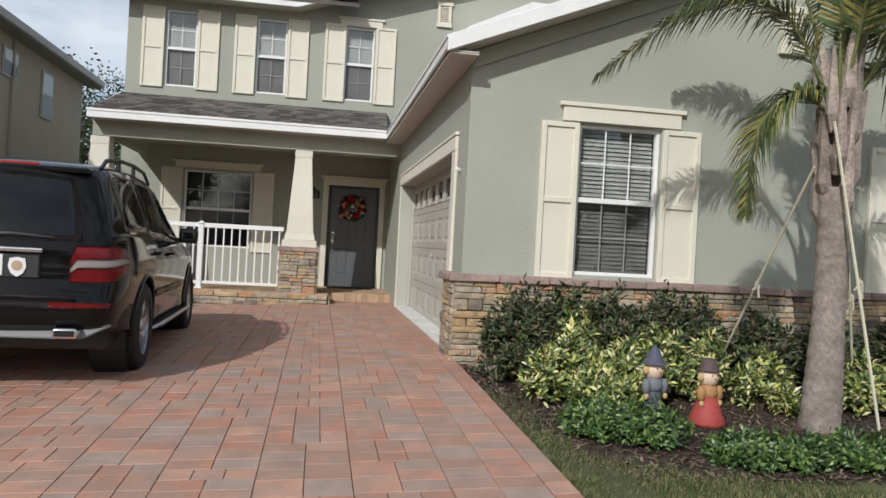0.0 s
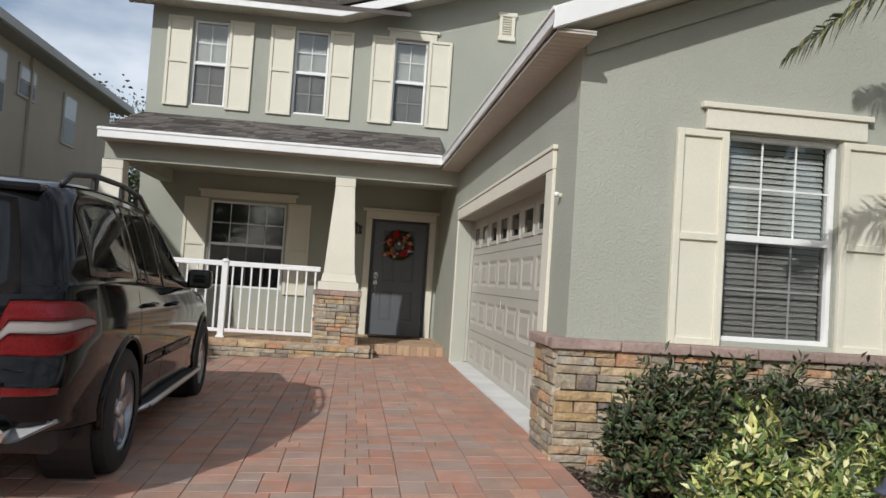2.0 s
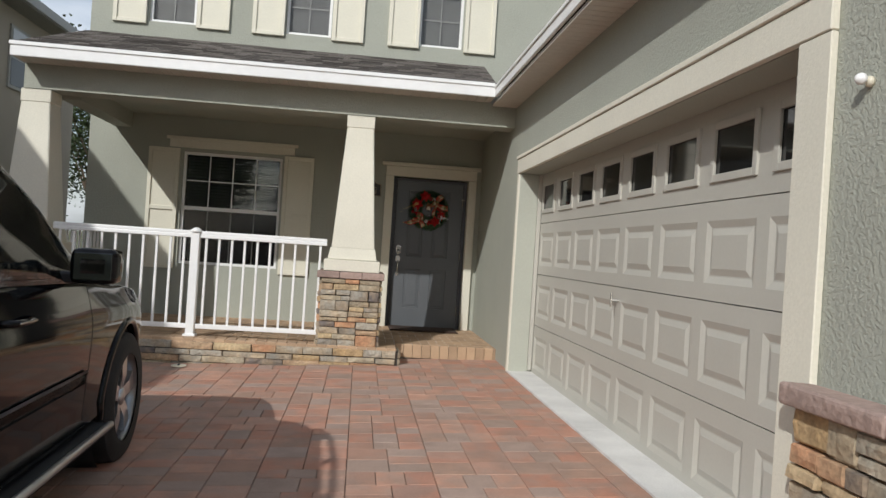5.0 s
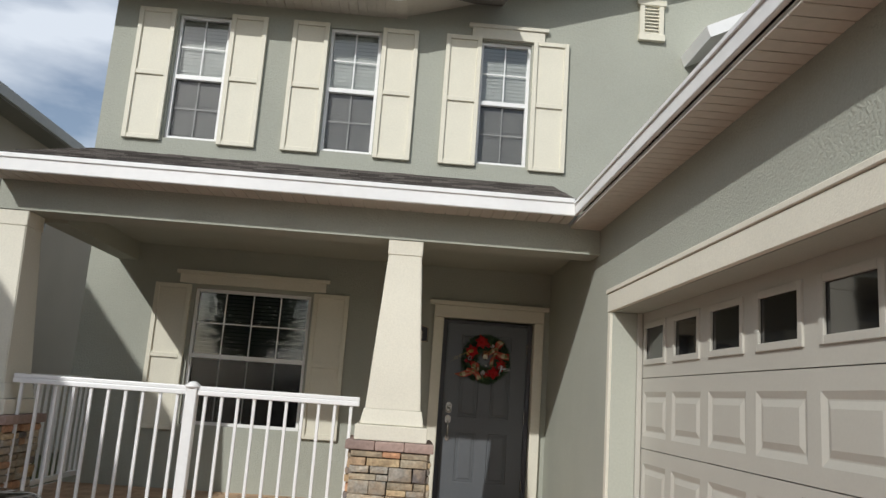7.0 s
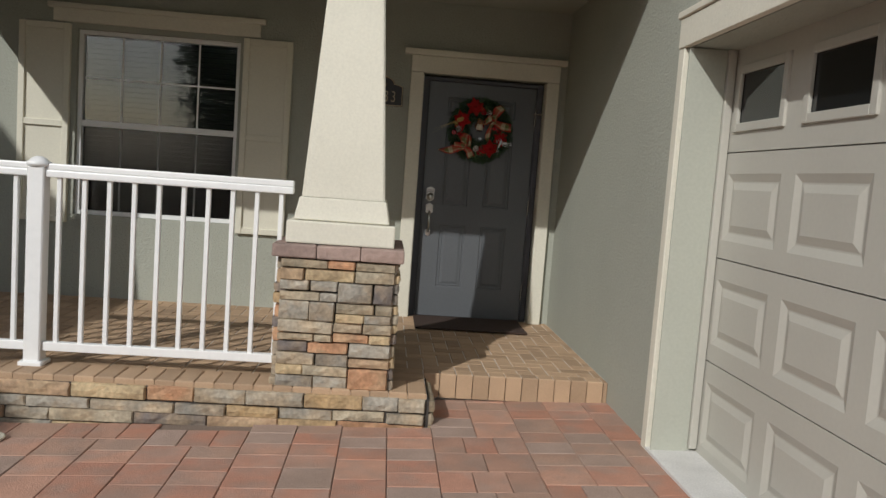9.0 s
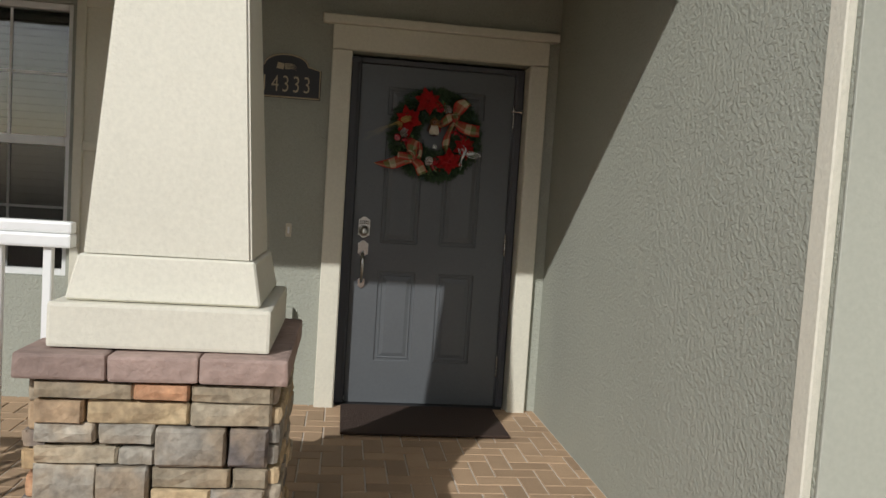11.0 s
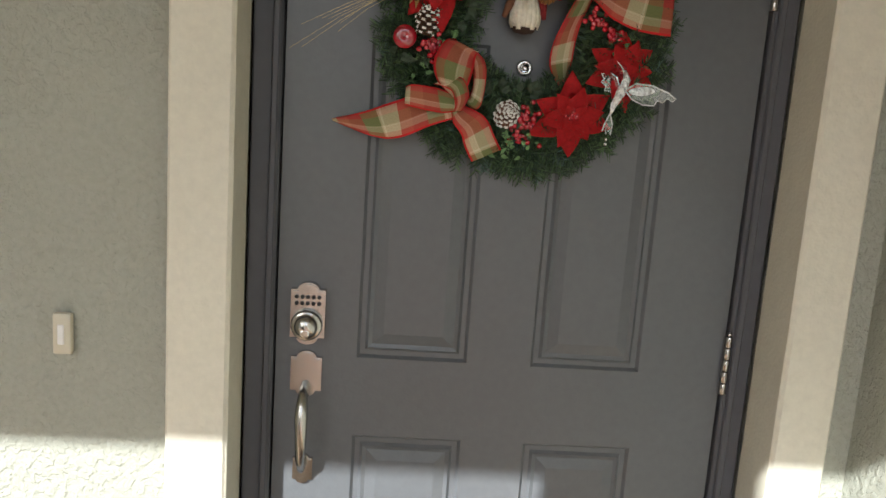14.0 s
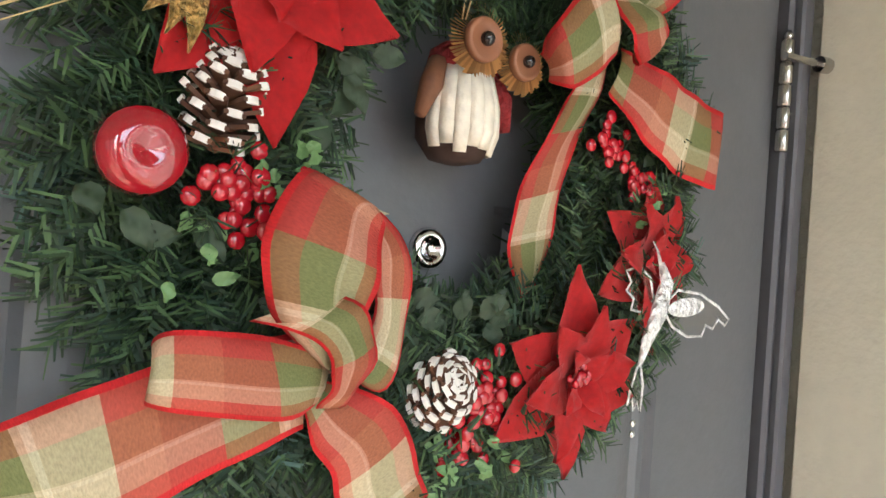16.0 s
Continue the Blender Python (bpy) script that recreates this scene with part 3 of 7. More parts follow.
def garage_door():
    """Four sections of eight bays: grooved panels below, framed panes in the top section."""
    g = thing("garage_door", "putty grey raised-panel sectional garage door with window row", "garage door", at=(DOOR_X, 11.175, 0.105))
    half, sec, n = 2.54, 0.525, 8
    pitch = 2 * half / n
    for s in range(4):
        z0, z1 = s * sec, (s + 1) * sec - 0.006
        bays = []
        for k in range(n):
            m = -half + (k + 0.5) * pitch
            bays.append((m - 0.26, m + 0.26, z0 + 0.09, z1 - 0.10) if s < 3 else (m - 0.215, m + 0.215, z0 + 0.125, z0 + 0.385))
        us = sorted({-half, half, *[q for b in bays for q in b[:2]]})
        bm = bmesh.new()
        for a, b in zip(us, us[1:]):
            bay = next((q for q in bays if q[0] <= (a + b) / 2 <= q[1]), None)
            for c, d in ([(z0, z1)] if bay is None else [(z0, bay[2]), (bay[3], z1)]):
                bm.faces.new([bm.verts.new(v) for v in ((0, b, c), (0, a, c), (0, a, d), (0, b, d))])
        bmesh.ops.remove_doubles(bm, verts=bm.verts[:], dist=1e-5)
        box(bm, 0.018, 0.045, -half, half, z0, z1)
        for c in (z0, z1 - 0.004):
            box(bm, 0.001, 0.018, -half, half, c, c + 0.004)
        part("door_section", bm, GARAGE, g)
        for a, b, c, d in bays:
            bm = bmesh.new()
            if s < 3:
                rings = [[bm.verts.new((dx, u, w)) for u, w in ((a + i, c + i), (b - i, c + i), (b - i, d - i), (a + i, d - i))] for i, dx in ((0.0, 0.0), (0.036, 0.013), (0.044, 0.013), (0.078, 0.002))]
                for r0, r1 in zip(rings, rings[1:]):
                    for q in range(4):
                        bm.faces.new((r0[q], r1[q], r1[(q + 1) % 4], r0[(q + 1) % 4]))
                bm.faces.new(rings[-1][::-1])
                part("panel", bm, GARAGE, g)
                continue
            box(bm, 0.006, 0.010, a, b, c, d)
            p = part("pane", bm, GARAGE_PANE, g, "dark garage window pane")
            for q in ((a - 0.03, a + 0.012, c - 0.03, d + 0.03), (b - 0.012, b + 0.03, c - 0.03, d + 0.03), (a + 0.012, b - 0.012, c - 0.03, c + 0.012), (a + 0.012, b - 0.012, d - 0.012, d + 0.03)):
                part("window_trim", soft_box(-0.013, 0.005, *q, 0.005, 2), GARAGE, p)
    bm = bmesh.new()
    tube(bm, [(0.0, 0.0, 0.95), (-0.05, 0.0, 0.95)], 0.010)
    tube(bm, [(-0.05, 0.0, 0.90), (-0.05, 0.008, 1.0)], 0.008)
    part("handle", bm, STEEL, g, "nickel T-shaped pull handle")
    part("bottom_seal", soft_box(0.004, 0.045, -half, half, -0.03, -0.003, 0.004), RUBBER, g)


GARAGE_PANE = material("garage_pane", (0.012, 0.013, 0.014), 0.05, spec=0.7)
garage_door()
tagged(part("trim_garage_track", soft_box(DOOR_X - 0.045, DOOR_X - 0.005, 13.68, 13.708, 0.16, 2.18, 0.003), GARAGE), "putty grey weather strip at garage door", "trim", kind="structure")
tagged(part("trim_garage_reveal", soft_box(SIDE_X - 0.02, DOOR_X - 0.047, 13.698, 13.7085, 0.10, 2.176, 0.002), REVEAL), "smooth pale green reveal of the garage opening", "trim", kind="structure")
bm = bmesh.new()
for y0, y1 in ((8.60, 11.17), (11.18, 13.75)):
    low = [ground_z(1.14, y) + 0.014 for y in (y0, y1)]
    top = [(1.14, y0, low[0]), (1.60, y0, 0.15), (1.60, y1, 0.15), (1.14, y1, low[1])]
    hi, lo = [bm.verts.new(p) for p in top], [bm.verts.new((x, y, z - 0.12)) for x, y, z in top]
    bm.faces.new(hi), bm.faces.new(lo[::-1])
    for k in range(4):
        bm.faces.new((lo[k], lo[(k + 1) % 4], hi[(k + 1) % 4], hi[k]))
tagged(part("garage_apron", bm, CONCRETE), "pale concrete apron at the garage door", "apron", kind="structure")


# ---- front door ----
LEAF_X0, LEAF_X1, LEAF_Y, SILL = 0.02, 0.935, 16.58, 0.255


def raised_panel(x0, x1, z0, z1, y):
    """Moulded door panel: a groove ring and a raised field."""
    bm = bmesh.new()
    rings = []
    for inset, dy in ((0, 0), (0.006, 0.007), (0.016, 0.007), (0.022, 0.001), (0.030, 0.004), (0.052, -0.002)):
        rings.append([bm.verts.new((a, y + dy, c)) for a, c in ((x0 + inset, z0 + inset), (x1 - inset, z0 + inset), (x1 - inset, z1 - inset), (x0 + inset, z1 - inset))])
    for r0, r1 in zip(rings, rings[1:]):
        for k in range(4):
            bm.faces.new((r0[k], r0[(k + 1) % 4], r1[(k + 1) % 4], r1[k]))
    bm.faces.new(rings[-1])
    bmesh.ops.recalc_face_normals(bm, faces=bm.faces[:])
    for f in bm.faces:
        if f.normal.y > 0.5:
            f.normal_flip()
    return bm


def front_door():
    d = tagged(thing("door_1", "closed slate grey six-panel front door in dark frame", "door", at=(0, 0, 0)), kind="structure")
    z1 = 2.27
    cols = ((0.182, 0.406), (0.537, 0.762))
    rows = ((0.51, 1.055), (1.222, 1.853), (1.985, 2.147))
    us = sorted({LEAF_X0, LEAF_X1, *cols[0], *cols[1]})
    zs = sorted({SILL, z1, *[z for r in rows for z in r]})
    bm = bmesh.new()
    for a, b in zip(us, us[1:]):
        for c, e in zip(zs, zs[1:]):
            mx, mz = (a + b) / 2, (c + e) / 2
            if not any(p <= mx <= q for p, q in cols) or not any(p <= mz <= q for p, q in rows):
                bm.faces.new([bm.verts.new(v) for v in ((a, LEAF_Y, c), (b, LEAF_Y, c), (b, LEAF_Y, e), (a, LEAF_Y, e))])
    bmesh.ops.remove_doubles(bm, verts=bm.verts[:], dist=1e-5)
    box(bm, LEAF_X0, LEAF_X1, LEAF_Y + 0.012, LEAF_Y + 0.045, SILL, z1)
    leaf = part("door_leaf", bm, DOOR, d, "slate grey painted leaf")
    for p, q in cols:
        for c, e in rows:
            part("door_panel", raised_panel(p, q, c, e, LEAF_Y), DOOR, leaf)
    for a, b in ((-0.040, LEAF_X0 - 0.004), (LEAF_X1 + 0.004, 0.990)):
        part("jamb", soft_box(a, b, LEAF_Y - 0.014, LEAF_Y + 0.06, SILL - 0.03, 2.305, 0.004), JAMB, d)
    part("jamb_head", soft_box(LEAF_X0 - 0.004, LEAF_X1 + 0.004, LEAF_Y - 0.014, LEAF_Y + 0.06, z1 + 0.004, 2.305, 0.004), JAMB, d)
    for a, b in ((LEAF_X0 - 0.022, LEAF_X0 - 0.008), (LEAF_X1 + 0.012, LEAF_X1 + 0.026)):
        part("stop", soft_box(a, b, LEAF_Y - 0.024, LEAF_Y - 0.012, SILL, z1, 0.003), JAMB, d)
    part("threshold", soft_box(-0.036, 0.98, LEAF_Y - 0.10, LEAF_Y + 0.05, SILL - 0.02, SILL - 0.003, 0.004), PLASTIC, d)
    for z in (0.50, 1.25, 2.015):
        bm = bmesh.new()
        for k in range(5):
            lathe(bm, [(0.0062, z - 0.062 + k * 0.025), (0.0075, z - 0.060 + k * 0.025), (0.0075, z - 0.040 + k * 0.025), (0.0062, z - 0.038 + k * 0.025)], 10, (LEAF_X1 + 0.003, LEAF_Y - 0.012, 0))
        lathe(bm, [(0.004, z + 0.062), (0.006, z + 0.066), (0.003, z + 0.072)], 8, (LEAF_X1 + 0.003, LEAF_Y - 0.012, 0))
        part("hinge", bm, STEEL, d, "worn nickel hinge", True)
    # door-stop pin at the upper hinge
    bm = bmesh.new()
    tube(bm, [(LEAF_X1 - 0.015, LEAF_Y - 0.02, 2.055), (LEAF_X1 + 0.04, LEAF_Y - 0.03, 2.055)], 0.004, 8)
    tube(bm, [(LEAF_X1 + 0.038, LEAF_Y - 0.03, 2.055), (LEAF_X1 + 0.052, LEAF_Y - 0.033, 2.055)], 0.009, 10)
    part("door_stop_pin", bm, STEEL, d)
    bm = bmesh.new()
    lathe(bm, [(0.016, 0.0), (0.016, -0.004), (0.013, -0.008), (0.008, -0.007), (0.007, -0.003)], 20, (0.473, LEAF_Y, 1.815), "y")
    part("peephole", bm, CHROME, d, "round chrome peephole", True)
    lock(d)


def plate_outline(w, h, n=8):
    """A lock plate with arched ends."""
    pts = []
    for k in range(n + 1):
        a = math.pi * k / n
        pts.append((w * 0.62 * math.cos(a), h - w * 0.42 + w * 0.42 * math.sin(a)))
    left = [(-w, h - w * 0.42), (-w, -h + w * 0.42)]
    low = [(w * 0.62 * math.cos(math.pi + math.pi * k / n), -h + w * 0.42 + w * 0.42 * math.sin(math.pi + math.pi * k / n)) for k in range(n + 1)]
    return pts + left + low + [(w, -h + w * 0.42), (w, h - w * 0.42)]


def lock(d):
    x, y = 0.083, LEAF_Y
    def plate(name, z, w, h, thick):
        bm = bmesh.new()
        prism(bm, [(x + a, z + c) for a, c in plate_outline(w, h)], "y", y - thick, y)
        bmesh.ops.bevel(bm, geom=[e for e in bm.edges if abs(e.verts[0].co.y - e.verts[1].co.y) < 1e-6 and e.verts[0].co.y < y - 0.001], offset=0.003, segments=2, affect="EDGES")
        return part(name, bm, STEEL, d)
    pad = plate("keypad_lock", 1.312, 0.034, 0.063, 0.022)
    for r in range(2):
        for c in range(5):
            bm = bmesh.new()
            lathe(bm, [(0.0042, 0), (0.0042, -0.003), (0.003, -0.004)], 8, (x - 0.022 + c * 0.011, y - 0.021, 1.347 - r * 0.013), "y")
            part("button", bm, PLASTIC, pad)
    bm = bmesh.new()
    lathe(bm, [(0.031, 0), (0.031, -0.012), (0.027, -0.018), (0.024, -0.017), (0.022, -0.026), (0.015, -0.034), (0.004, -0.036)], 24, (x, y - 0.021, 1.292), "y")
    part("cylinder", bm, STEEL, pad, smooth=True)
    bm = bmesh.new()
    lathe(bm, [(0.009, 0), (0.009, -0.004), (0.006, -0.005)], 12, (x, y - 0.052, 1.282), "y")
    part("keyhole", bm, CHROME, pad)
    plate("handle_plate", 1.185, 0.031, 0.048, 0.012)
    bm = bmesh.new()
    tube(bm, [(x, y - 0.012, 1.165), (x, y - 0.045, 1.150), (x, y - 0.058, 1.115), (x + 0.001, y - 0.060, 1.06), (x, y - 0.052, 1.02), (x, y - 0.030, 0.990), (x, y - 0.008, 0.985)], [0.008, 0.010, 0.0135, 0.0115, 0.009, 0.008, 0.008], 12)
    part("pull_handle", bm, STEEL, d, "curved nickel pull handle", True)
    plate("handle_foot", 0.980, 0.020, 0.032, 0.010)


front_door()
for nm, a, b in (("trim_door_left", -0.155, -0.044), ("trim_door_right", 0.994, 1.10)):
    tagged(part(nm, soft_box(a, b, PORCH_Y - 0.045, PORCH_Y - 0.001, 0.25, 2.315, 0.005), CREAM_ROUGH), "cream stucco door casing", "trim", kind="structure")
for nm, a, b in (("trim_door_reveal_left", -0.050, -0.0415), ("trim_door_reveal_right", 0.9915, 1.001)):
    tagged(part(nm, soft_box(a, b, PORCH_Y - 0.04, LEAF_Y - 0.02, 0.25, 2.31, 0.002), CREAM), "cream door reveal", "trim", kind="structure")
tagged(part("trim_door_head", soft_box(-0.155, 1.10, PORCH_Y - 0.046, PORCH_Y - 0.001, 2.318, 2.455, 0.005), CREAM_ROUGH), "cream stucco door head casing", "trim", kind="structure")
tagged(part("trim_door_crown", soft_box(-0.215, 1.15, PORCH_Y - 0.07, PORCH_Y - 0.001, 2.457, 2.505, 0.005), CREAM_ROUGH), "cream crown strip over the front door", "trim", kind="structure")

# ---- ground ----
SOIL = material("soil", (0.06, 0.042, 0.03), 0.95, grain=0.35, grain_scale=60, blotch=0.3, blotch_scale=4, bump=1.0, bump_scale=50)
LAWN = material("lawn_ground", (0.10, 0.105, 0.04), 0.95, grain=0.35, grain_scale=90, blotch=0.3, blotch_scale=2, bump=1.0, bump_scale=120)


def sheet(name, x0, x1, y0, y1, n, m, height, mat, label, category):
    verts = [(x0 + (x1 - x0) * i / n, y0 + (y1 - y0) * j / m, 0) for j in range(m + 1) for i in range(n + 1)]
    verts = [(x, y, height(x, y)) for x, y, _ in verts]
    faces = [(j * (n + 1) + i, j * (n + 1) + i + 1, (j + 1) * (n + 1) + i + 1, (j + 1) * (n + 1) + i) for j in range(m) for i in range(n)]
    return tagged(mesh_part(name, verts, faces, mat, smooth=True), label, category, kind="structure")


def soil_z(x, y):
    flat = -0.07 - 0.028 * max(0, 7 - max(y, -8)) + 0.02 * noise.noise((x * 1.3, y * 1.3, 0)) + 0.09 * max(0.0, min(1.0, (y - 5.2) / 2))
    edge = max(0.0, 1 - max(0.0, x - 1.15) / 0.55) ** 1.5
    return flat + (ground_z(1.15, y) - 0.035 - flat) * edge


sheet("driveway_bed", -7.0, 1.150, -10, 14.6, 10, 60, lambda x, y: ground_z(x, y) - 0.012, SAND, "dark jointing sand under driveway pavers", "driveway")
sheet("ground", -600, 600, -600, 600, 2, 2, lambda x, y: -0.75, LAWN, "grass ground reaching the horizon", "ground")
sheet("planting_bed", 1.146, 7.9, 5.0, FRONT_Y + 0.02, 40, 20, soil_z, SOIL, "brown bark mulch bed along the garage wall", "planting bed")
sheet("lawn", 1.146, 30, -30, 5.02, 40, 50, lambda x, y: soil_z(x, y) - 0.012, LAWN, "green lawn beside the driveway", "lawn")
sheet("side_yard", -30, -4.3, -30, 40, 20, 40, lambda x, y: -0.16 - 0.03 * max(0, 8 - max(y, -8)), LAWN, "grass side yard between the houses", "lawn")
sheet("road", -60, 60, -22, -10.2, 2, 2, lambda x, y: -0.62, material("asphalt", (0.05, 0.05, 0.052), 0.9, grain=0.25, grain_scale=150, blotch=0.15), "grey asphalt street", "road")

# ---- porch ----
bm = bmesh.new()
box(bm, -4.08, 0.01, 14.10, PORCH_Y, -0.2, 0.2495)
box(bm, 0.01, SIDE_X, 14.60, PORCH_Y, -0.2, 0.2495)
box(bm, -0.10, SIDE_X, PORCH_Y, 16.75, -0.2, 0.246)
tagged(part("porch_slab", bm, GROUT), "pale grout bed of the porch floor", "floor", kind="structure")

def column(cx, cy, pw):
    """A tapered cream stucco column on a stone-faced pedestal."""
    c = thing("porch_column", "tapered cream stucco column on a stacked stone pedestal", "column", "porch columns", (cx, cy, 0.255))
    bm = bmesh.new()
    def ring(hw, z):
        return [bm.verts.new((sx * hw, sy * hw, z)) for sx, sy in ((-1, -1), (1, -1), (1, 1), (-1, 1))]
    rs = [ring(0.228, 1.035), ring(0.142, 2.36)]
    for a, b in zip(rs, rs[1:]):
        for k in range(4):
            bm.faces.new((a[k], a[(k + 1) % 4], b[(k + 1) % 4], b[k]))
    bm.faces.new(rs[0][::-1]), bm.faces.new(rs[-1])
    bmesh.ops.bevel(bm, geom=bm.edges[:], offset=0.008, segments=2, affect="EDGES")
    part("shaft", bm, CREAM_ROUGH, c)
    bm = bmesh.new()
    rs = [ring(0.262, 0.915), ring(0.238, 1.04)]
    for k in range(4):
        bm.faces.new((rs[0][k], rs[0][(k + 1) % 4], rs[1][(k + 1) % 4], rs[1][k]))
    bm.faces.new(rs[0][::-1]), bm.faces.new(rs[-1])
    bmesh.ops.bevel(bm, geom=bm.edges[:], offset=0.006, segments=1, affect="EDGES")
    part("base", bm, CREAM_ROUGH, c)
    part("plinth", soft_box(-0.295, 0.295, -0.295, 0.295, 0.79, 0.912, 0.01, 2), CREAM_ROUGH, c)
    part("capital", soft_box(-0.150, 0.150, -0.150, 0.150, 2.345, 2.478, 0.006), CREAM_ROUGH, c)
    core = pw - 0.05
    part("pedestal_core", soft_box(-core, core, -core, core, -0.02, 0.71, 0.004), MORTAR, c)
    for k in range(3):
        a = -pw - 0.045 + k * (2 * pw + 0.09) / 3
        b = a + (2 * pw + 0.09) / 3 - 0.006
        bm = soft_box(a, b + 0.003, -pw - 0.045, pw + 0.045, 0.715, 0.787, 0.009, 2)
        roughen(bm, 0.004, 22)
        part("cap_stone", bm, CAPSTONE, c, smooth=False)
    stones_on_face(c, (-pw, -pw + 0.02), (1, 0), (0, -1), 2 * pw, 0.0, 0.712, 11)
    stones_on_face(c, (pw - 0.02, -pw), (0, 1), (1, 0), 2 * pw, 0.0, 0.712, 12)
    stones_on_face(c, (-pw + 0.02, pw), (0, -1), (-1, 0), 2 * pw, 0.0, 0.712, 13)
    return c


def roughen(bm, amount, scale, seed=0.0):
    for v in bm.verts:
        v.co += noise.noise_vector(v.co * scale + Vector((seed, seed * 1.7, 0))) * amount


STONE_MESHES = {}


def stone_mesh(w, h, k):
    """A split stone of about w x h, 5 cm deep, with worn corners; alike sizes share one mesh."""
    key = (round(w, 2), round(h, 2), k)
    if key not in STONE_MESHES:
        w, h = key[:2]
        bm = bmesh.new()
        nx = max(3, min(8, int(w / 0.045)))
        rng = random.Random(int(w * 1000 + h * 37 + k * 7))
        rows = (0.0, 0.10, 0.5, 0.90, 1.0)
        wave = [[rng.uniform(-1, 1) for _ in range(nx + 3)] for _ in range(4)]
        cols = [0.0, min(0.12, 0.009 / w)] + [i / nx for i in range(1, nx)] + [1 - min(0.12, 0.009 / w), 1.0]
        bulge = rng.uniform(0.6, 1.3)
        grid = []
        for j, q in enumerate(rows):
            row = []
            for i, c in enumerate(cols):
                side, top = i in (0, len(cols) - 1), j in (0, 4)
                u = w * c + (wave[2 + (i > 0)][j] * 0.005 if side else 0)
                v = h * q + (wave[j > 0][i] * 0.005 if top else 0)
                if side and top:
                    u += (0.006 if i == 0 else -0.006)
                    v += (0.005 if j == 0 else -0.005)
                depth = -0.027 - rng.uniform(0, 0.004) if side or top else -0.034 - 0.003 * bulge * (j == 2) - rng.uniform(0, 0.008)
                row.append(bm.verts.new((min(max(u, 0.002), w - 0.002), depth, min(max(v, 0.002), h - 0.002))))
            grid.append(row)
        for j in range(4):
            for i in range(len(cols) - 1):
                bm.faces.new((grid[j][i], grid[j][i + 1], grid[j + 1][i + 1], grid[j + 1][i]))
        loop = grid[0] + [r[-1] for r in grid[1:]] + grid[-1][-2::-1] + [r[0] for r in grid[-2:0:-1]]
        back = [bm.verts.new((v.co.x, 0.02, v.co.z)) for v in loop]
        for a in range(len(loop)):
            b = (a + 1) % len(loop)
            bm.faces.new((loop[b], loop[a], back[a], back[b]))
        for f in bm.faces:
            f.smooth = False
        me = bpy.data.meshes.new("stone")
        bm.to_mesh(me)
        bm.free()
        me.materials.append(STONE)
        STONE_MESHES[key] = me
    return STONE_MESHES[key]


def stones_on_face(parent, origin, along, out, length, z0, z1, seed, flat=False):
    """Lays stacked stones over a face: origin (x, y), the way along it and the way out of it; flat: long thin courses."""
    rng = random.Random(seed)
    rz = math.degrees(math.atan2(along[1], along[0]))

    def lay(u, z, w, h):
        ob = new("stone", stone_mesh(w, h, rng.randrange(2)))
        ob.parent = parent
        proud = rng.uniform(-0.006, 0.014)
        ob.matrix_basis = pose(origin[0] + along[0] * u + out[0] * proud, origin[1] + along[1] * u + out[1] * proud, z, 0, rng.uniform(-0.6, 0.6), rz)

    def course(u, z, w, h):
        end = u + w
        while u < end - 0.01:
            step = min(rng.uniform(0.13, 0.30), end - u)
            if end - u - step < 0.09:
                step = end - u
            lay(u, z, step, h)
            u += step

    z = z0
    while z < z1 - 0.02:
        h = rng.uniform(0.045, 0.075) if flat else rng.choice((0.06, 0.075, 0.11, 0.125, 0.135))
        h = min(h, z1 - z)
        if z1 - z - h < 0.05:
            h = z1 - z
        u = 0.0
        while u < length - 0.01:
            w = min(rng.uniform(0.18, 0.48) if flat else rng.uniform(0.24, 0.42), length - u)
            if length - u - w < 0.08:
                w = length - u
            if flat or h < 0.08:
                lay(u, z, w, h)
            elif rng.random() < 0.22:
                course(u, z, w, h)
            else:
                cut = h * rng.uniform(0.4, 0.6)
                course(u, z, w, cut)
                course(u, z + cut, w, h - cut)
            u += w
        z += h


column(-0.52, 14.43, 0.31)
column(-3.88, 14.43, 0.31)


# ---- railing ----
def railing(name_label, x0, x1, n, post_left, at, rz=0):
    r = thing("porch_railing", name_label, "railing", "porch railing", at, rz)
    L = x1 - x0
    for z0, z1, w in ((1.045, 1.085, 0.028), (1.085, 1.12, 0.022)):
        part("top_rail", soft_box(0, L, -w, w, z0, z1, 0.008, 2), WHITE, r)
    part("bottom_rail", soft_box(0, L, -0.022, 0.022, 0.085, 0.135, 0.006, 2), WHITE, r)
    base = None
    for k in range(n):
        x = L * (k + 0.5) / n
        if base is None:
            base = part("baluster", soft_box(x - 0.0125, x + 0.0125, -0.0125, 0.0125, 0.13, 1.05, 0.003), WHITE, r)
            x_base = x
        else:
            o = new("baluster", base.data)
            o.parent = r
            o.matrix_basis = pose(x - x_base, 0, 0)
    if post_left:
        part("post", soft_box(-0.09, -0.002, -0.045, 0.045, 0.02, 1.10, 0.006), WHITE, r)
        part("post_foot", soft_box(-0.11, 0.018, -0.065, 0.065, 0.0, 0.03, 0.006), WHITE, r)
        bm = bmesh.new()
        lathe(bm, [(0.056, 1.10), (0.064, 1.108), (0.064, 1.122), (0.045, 1.135), (0.036, 1.146), (0.012, 1.155)], 16, (-0.046, 0, 0))
        part("post_cap", bm, WHITE, r, smooth=True)
    return r


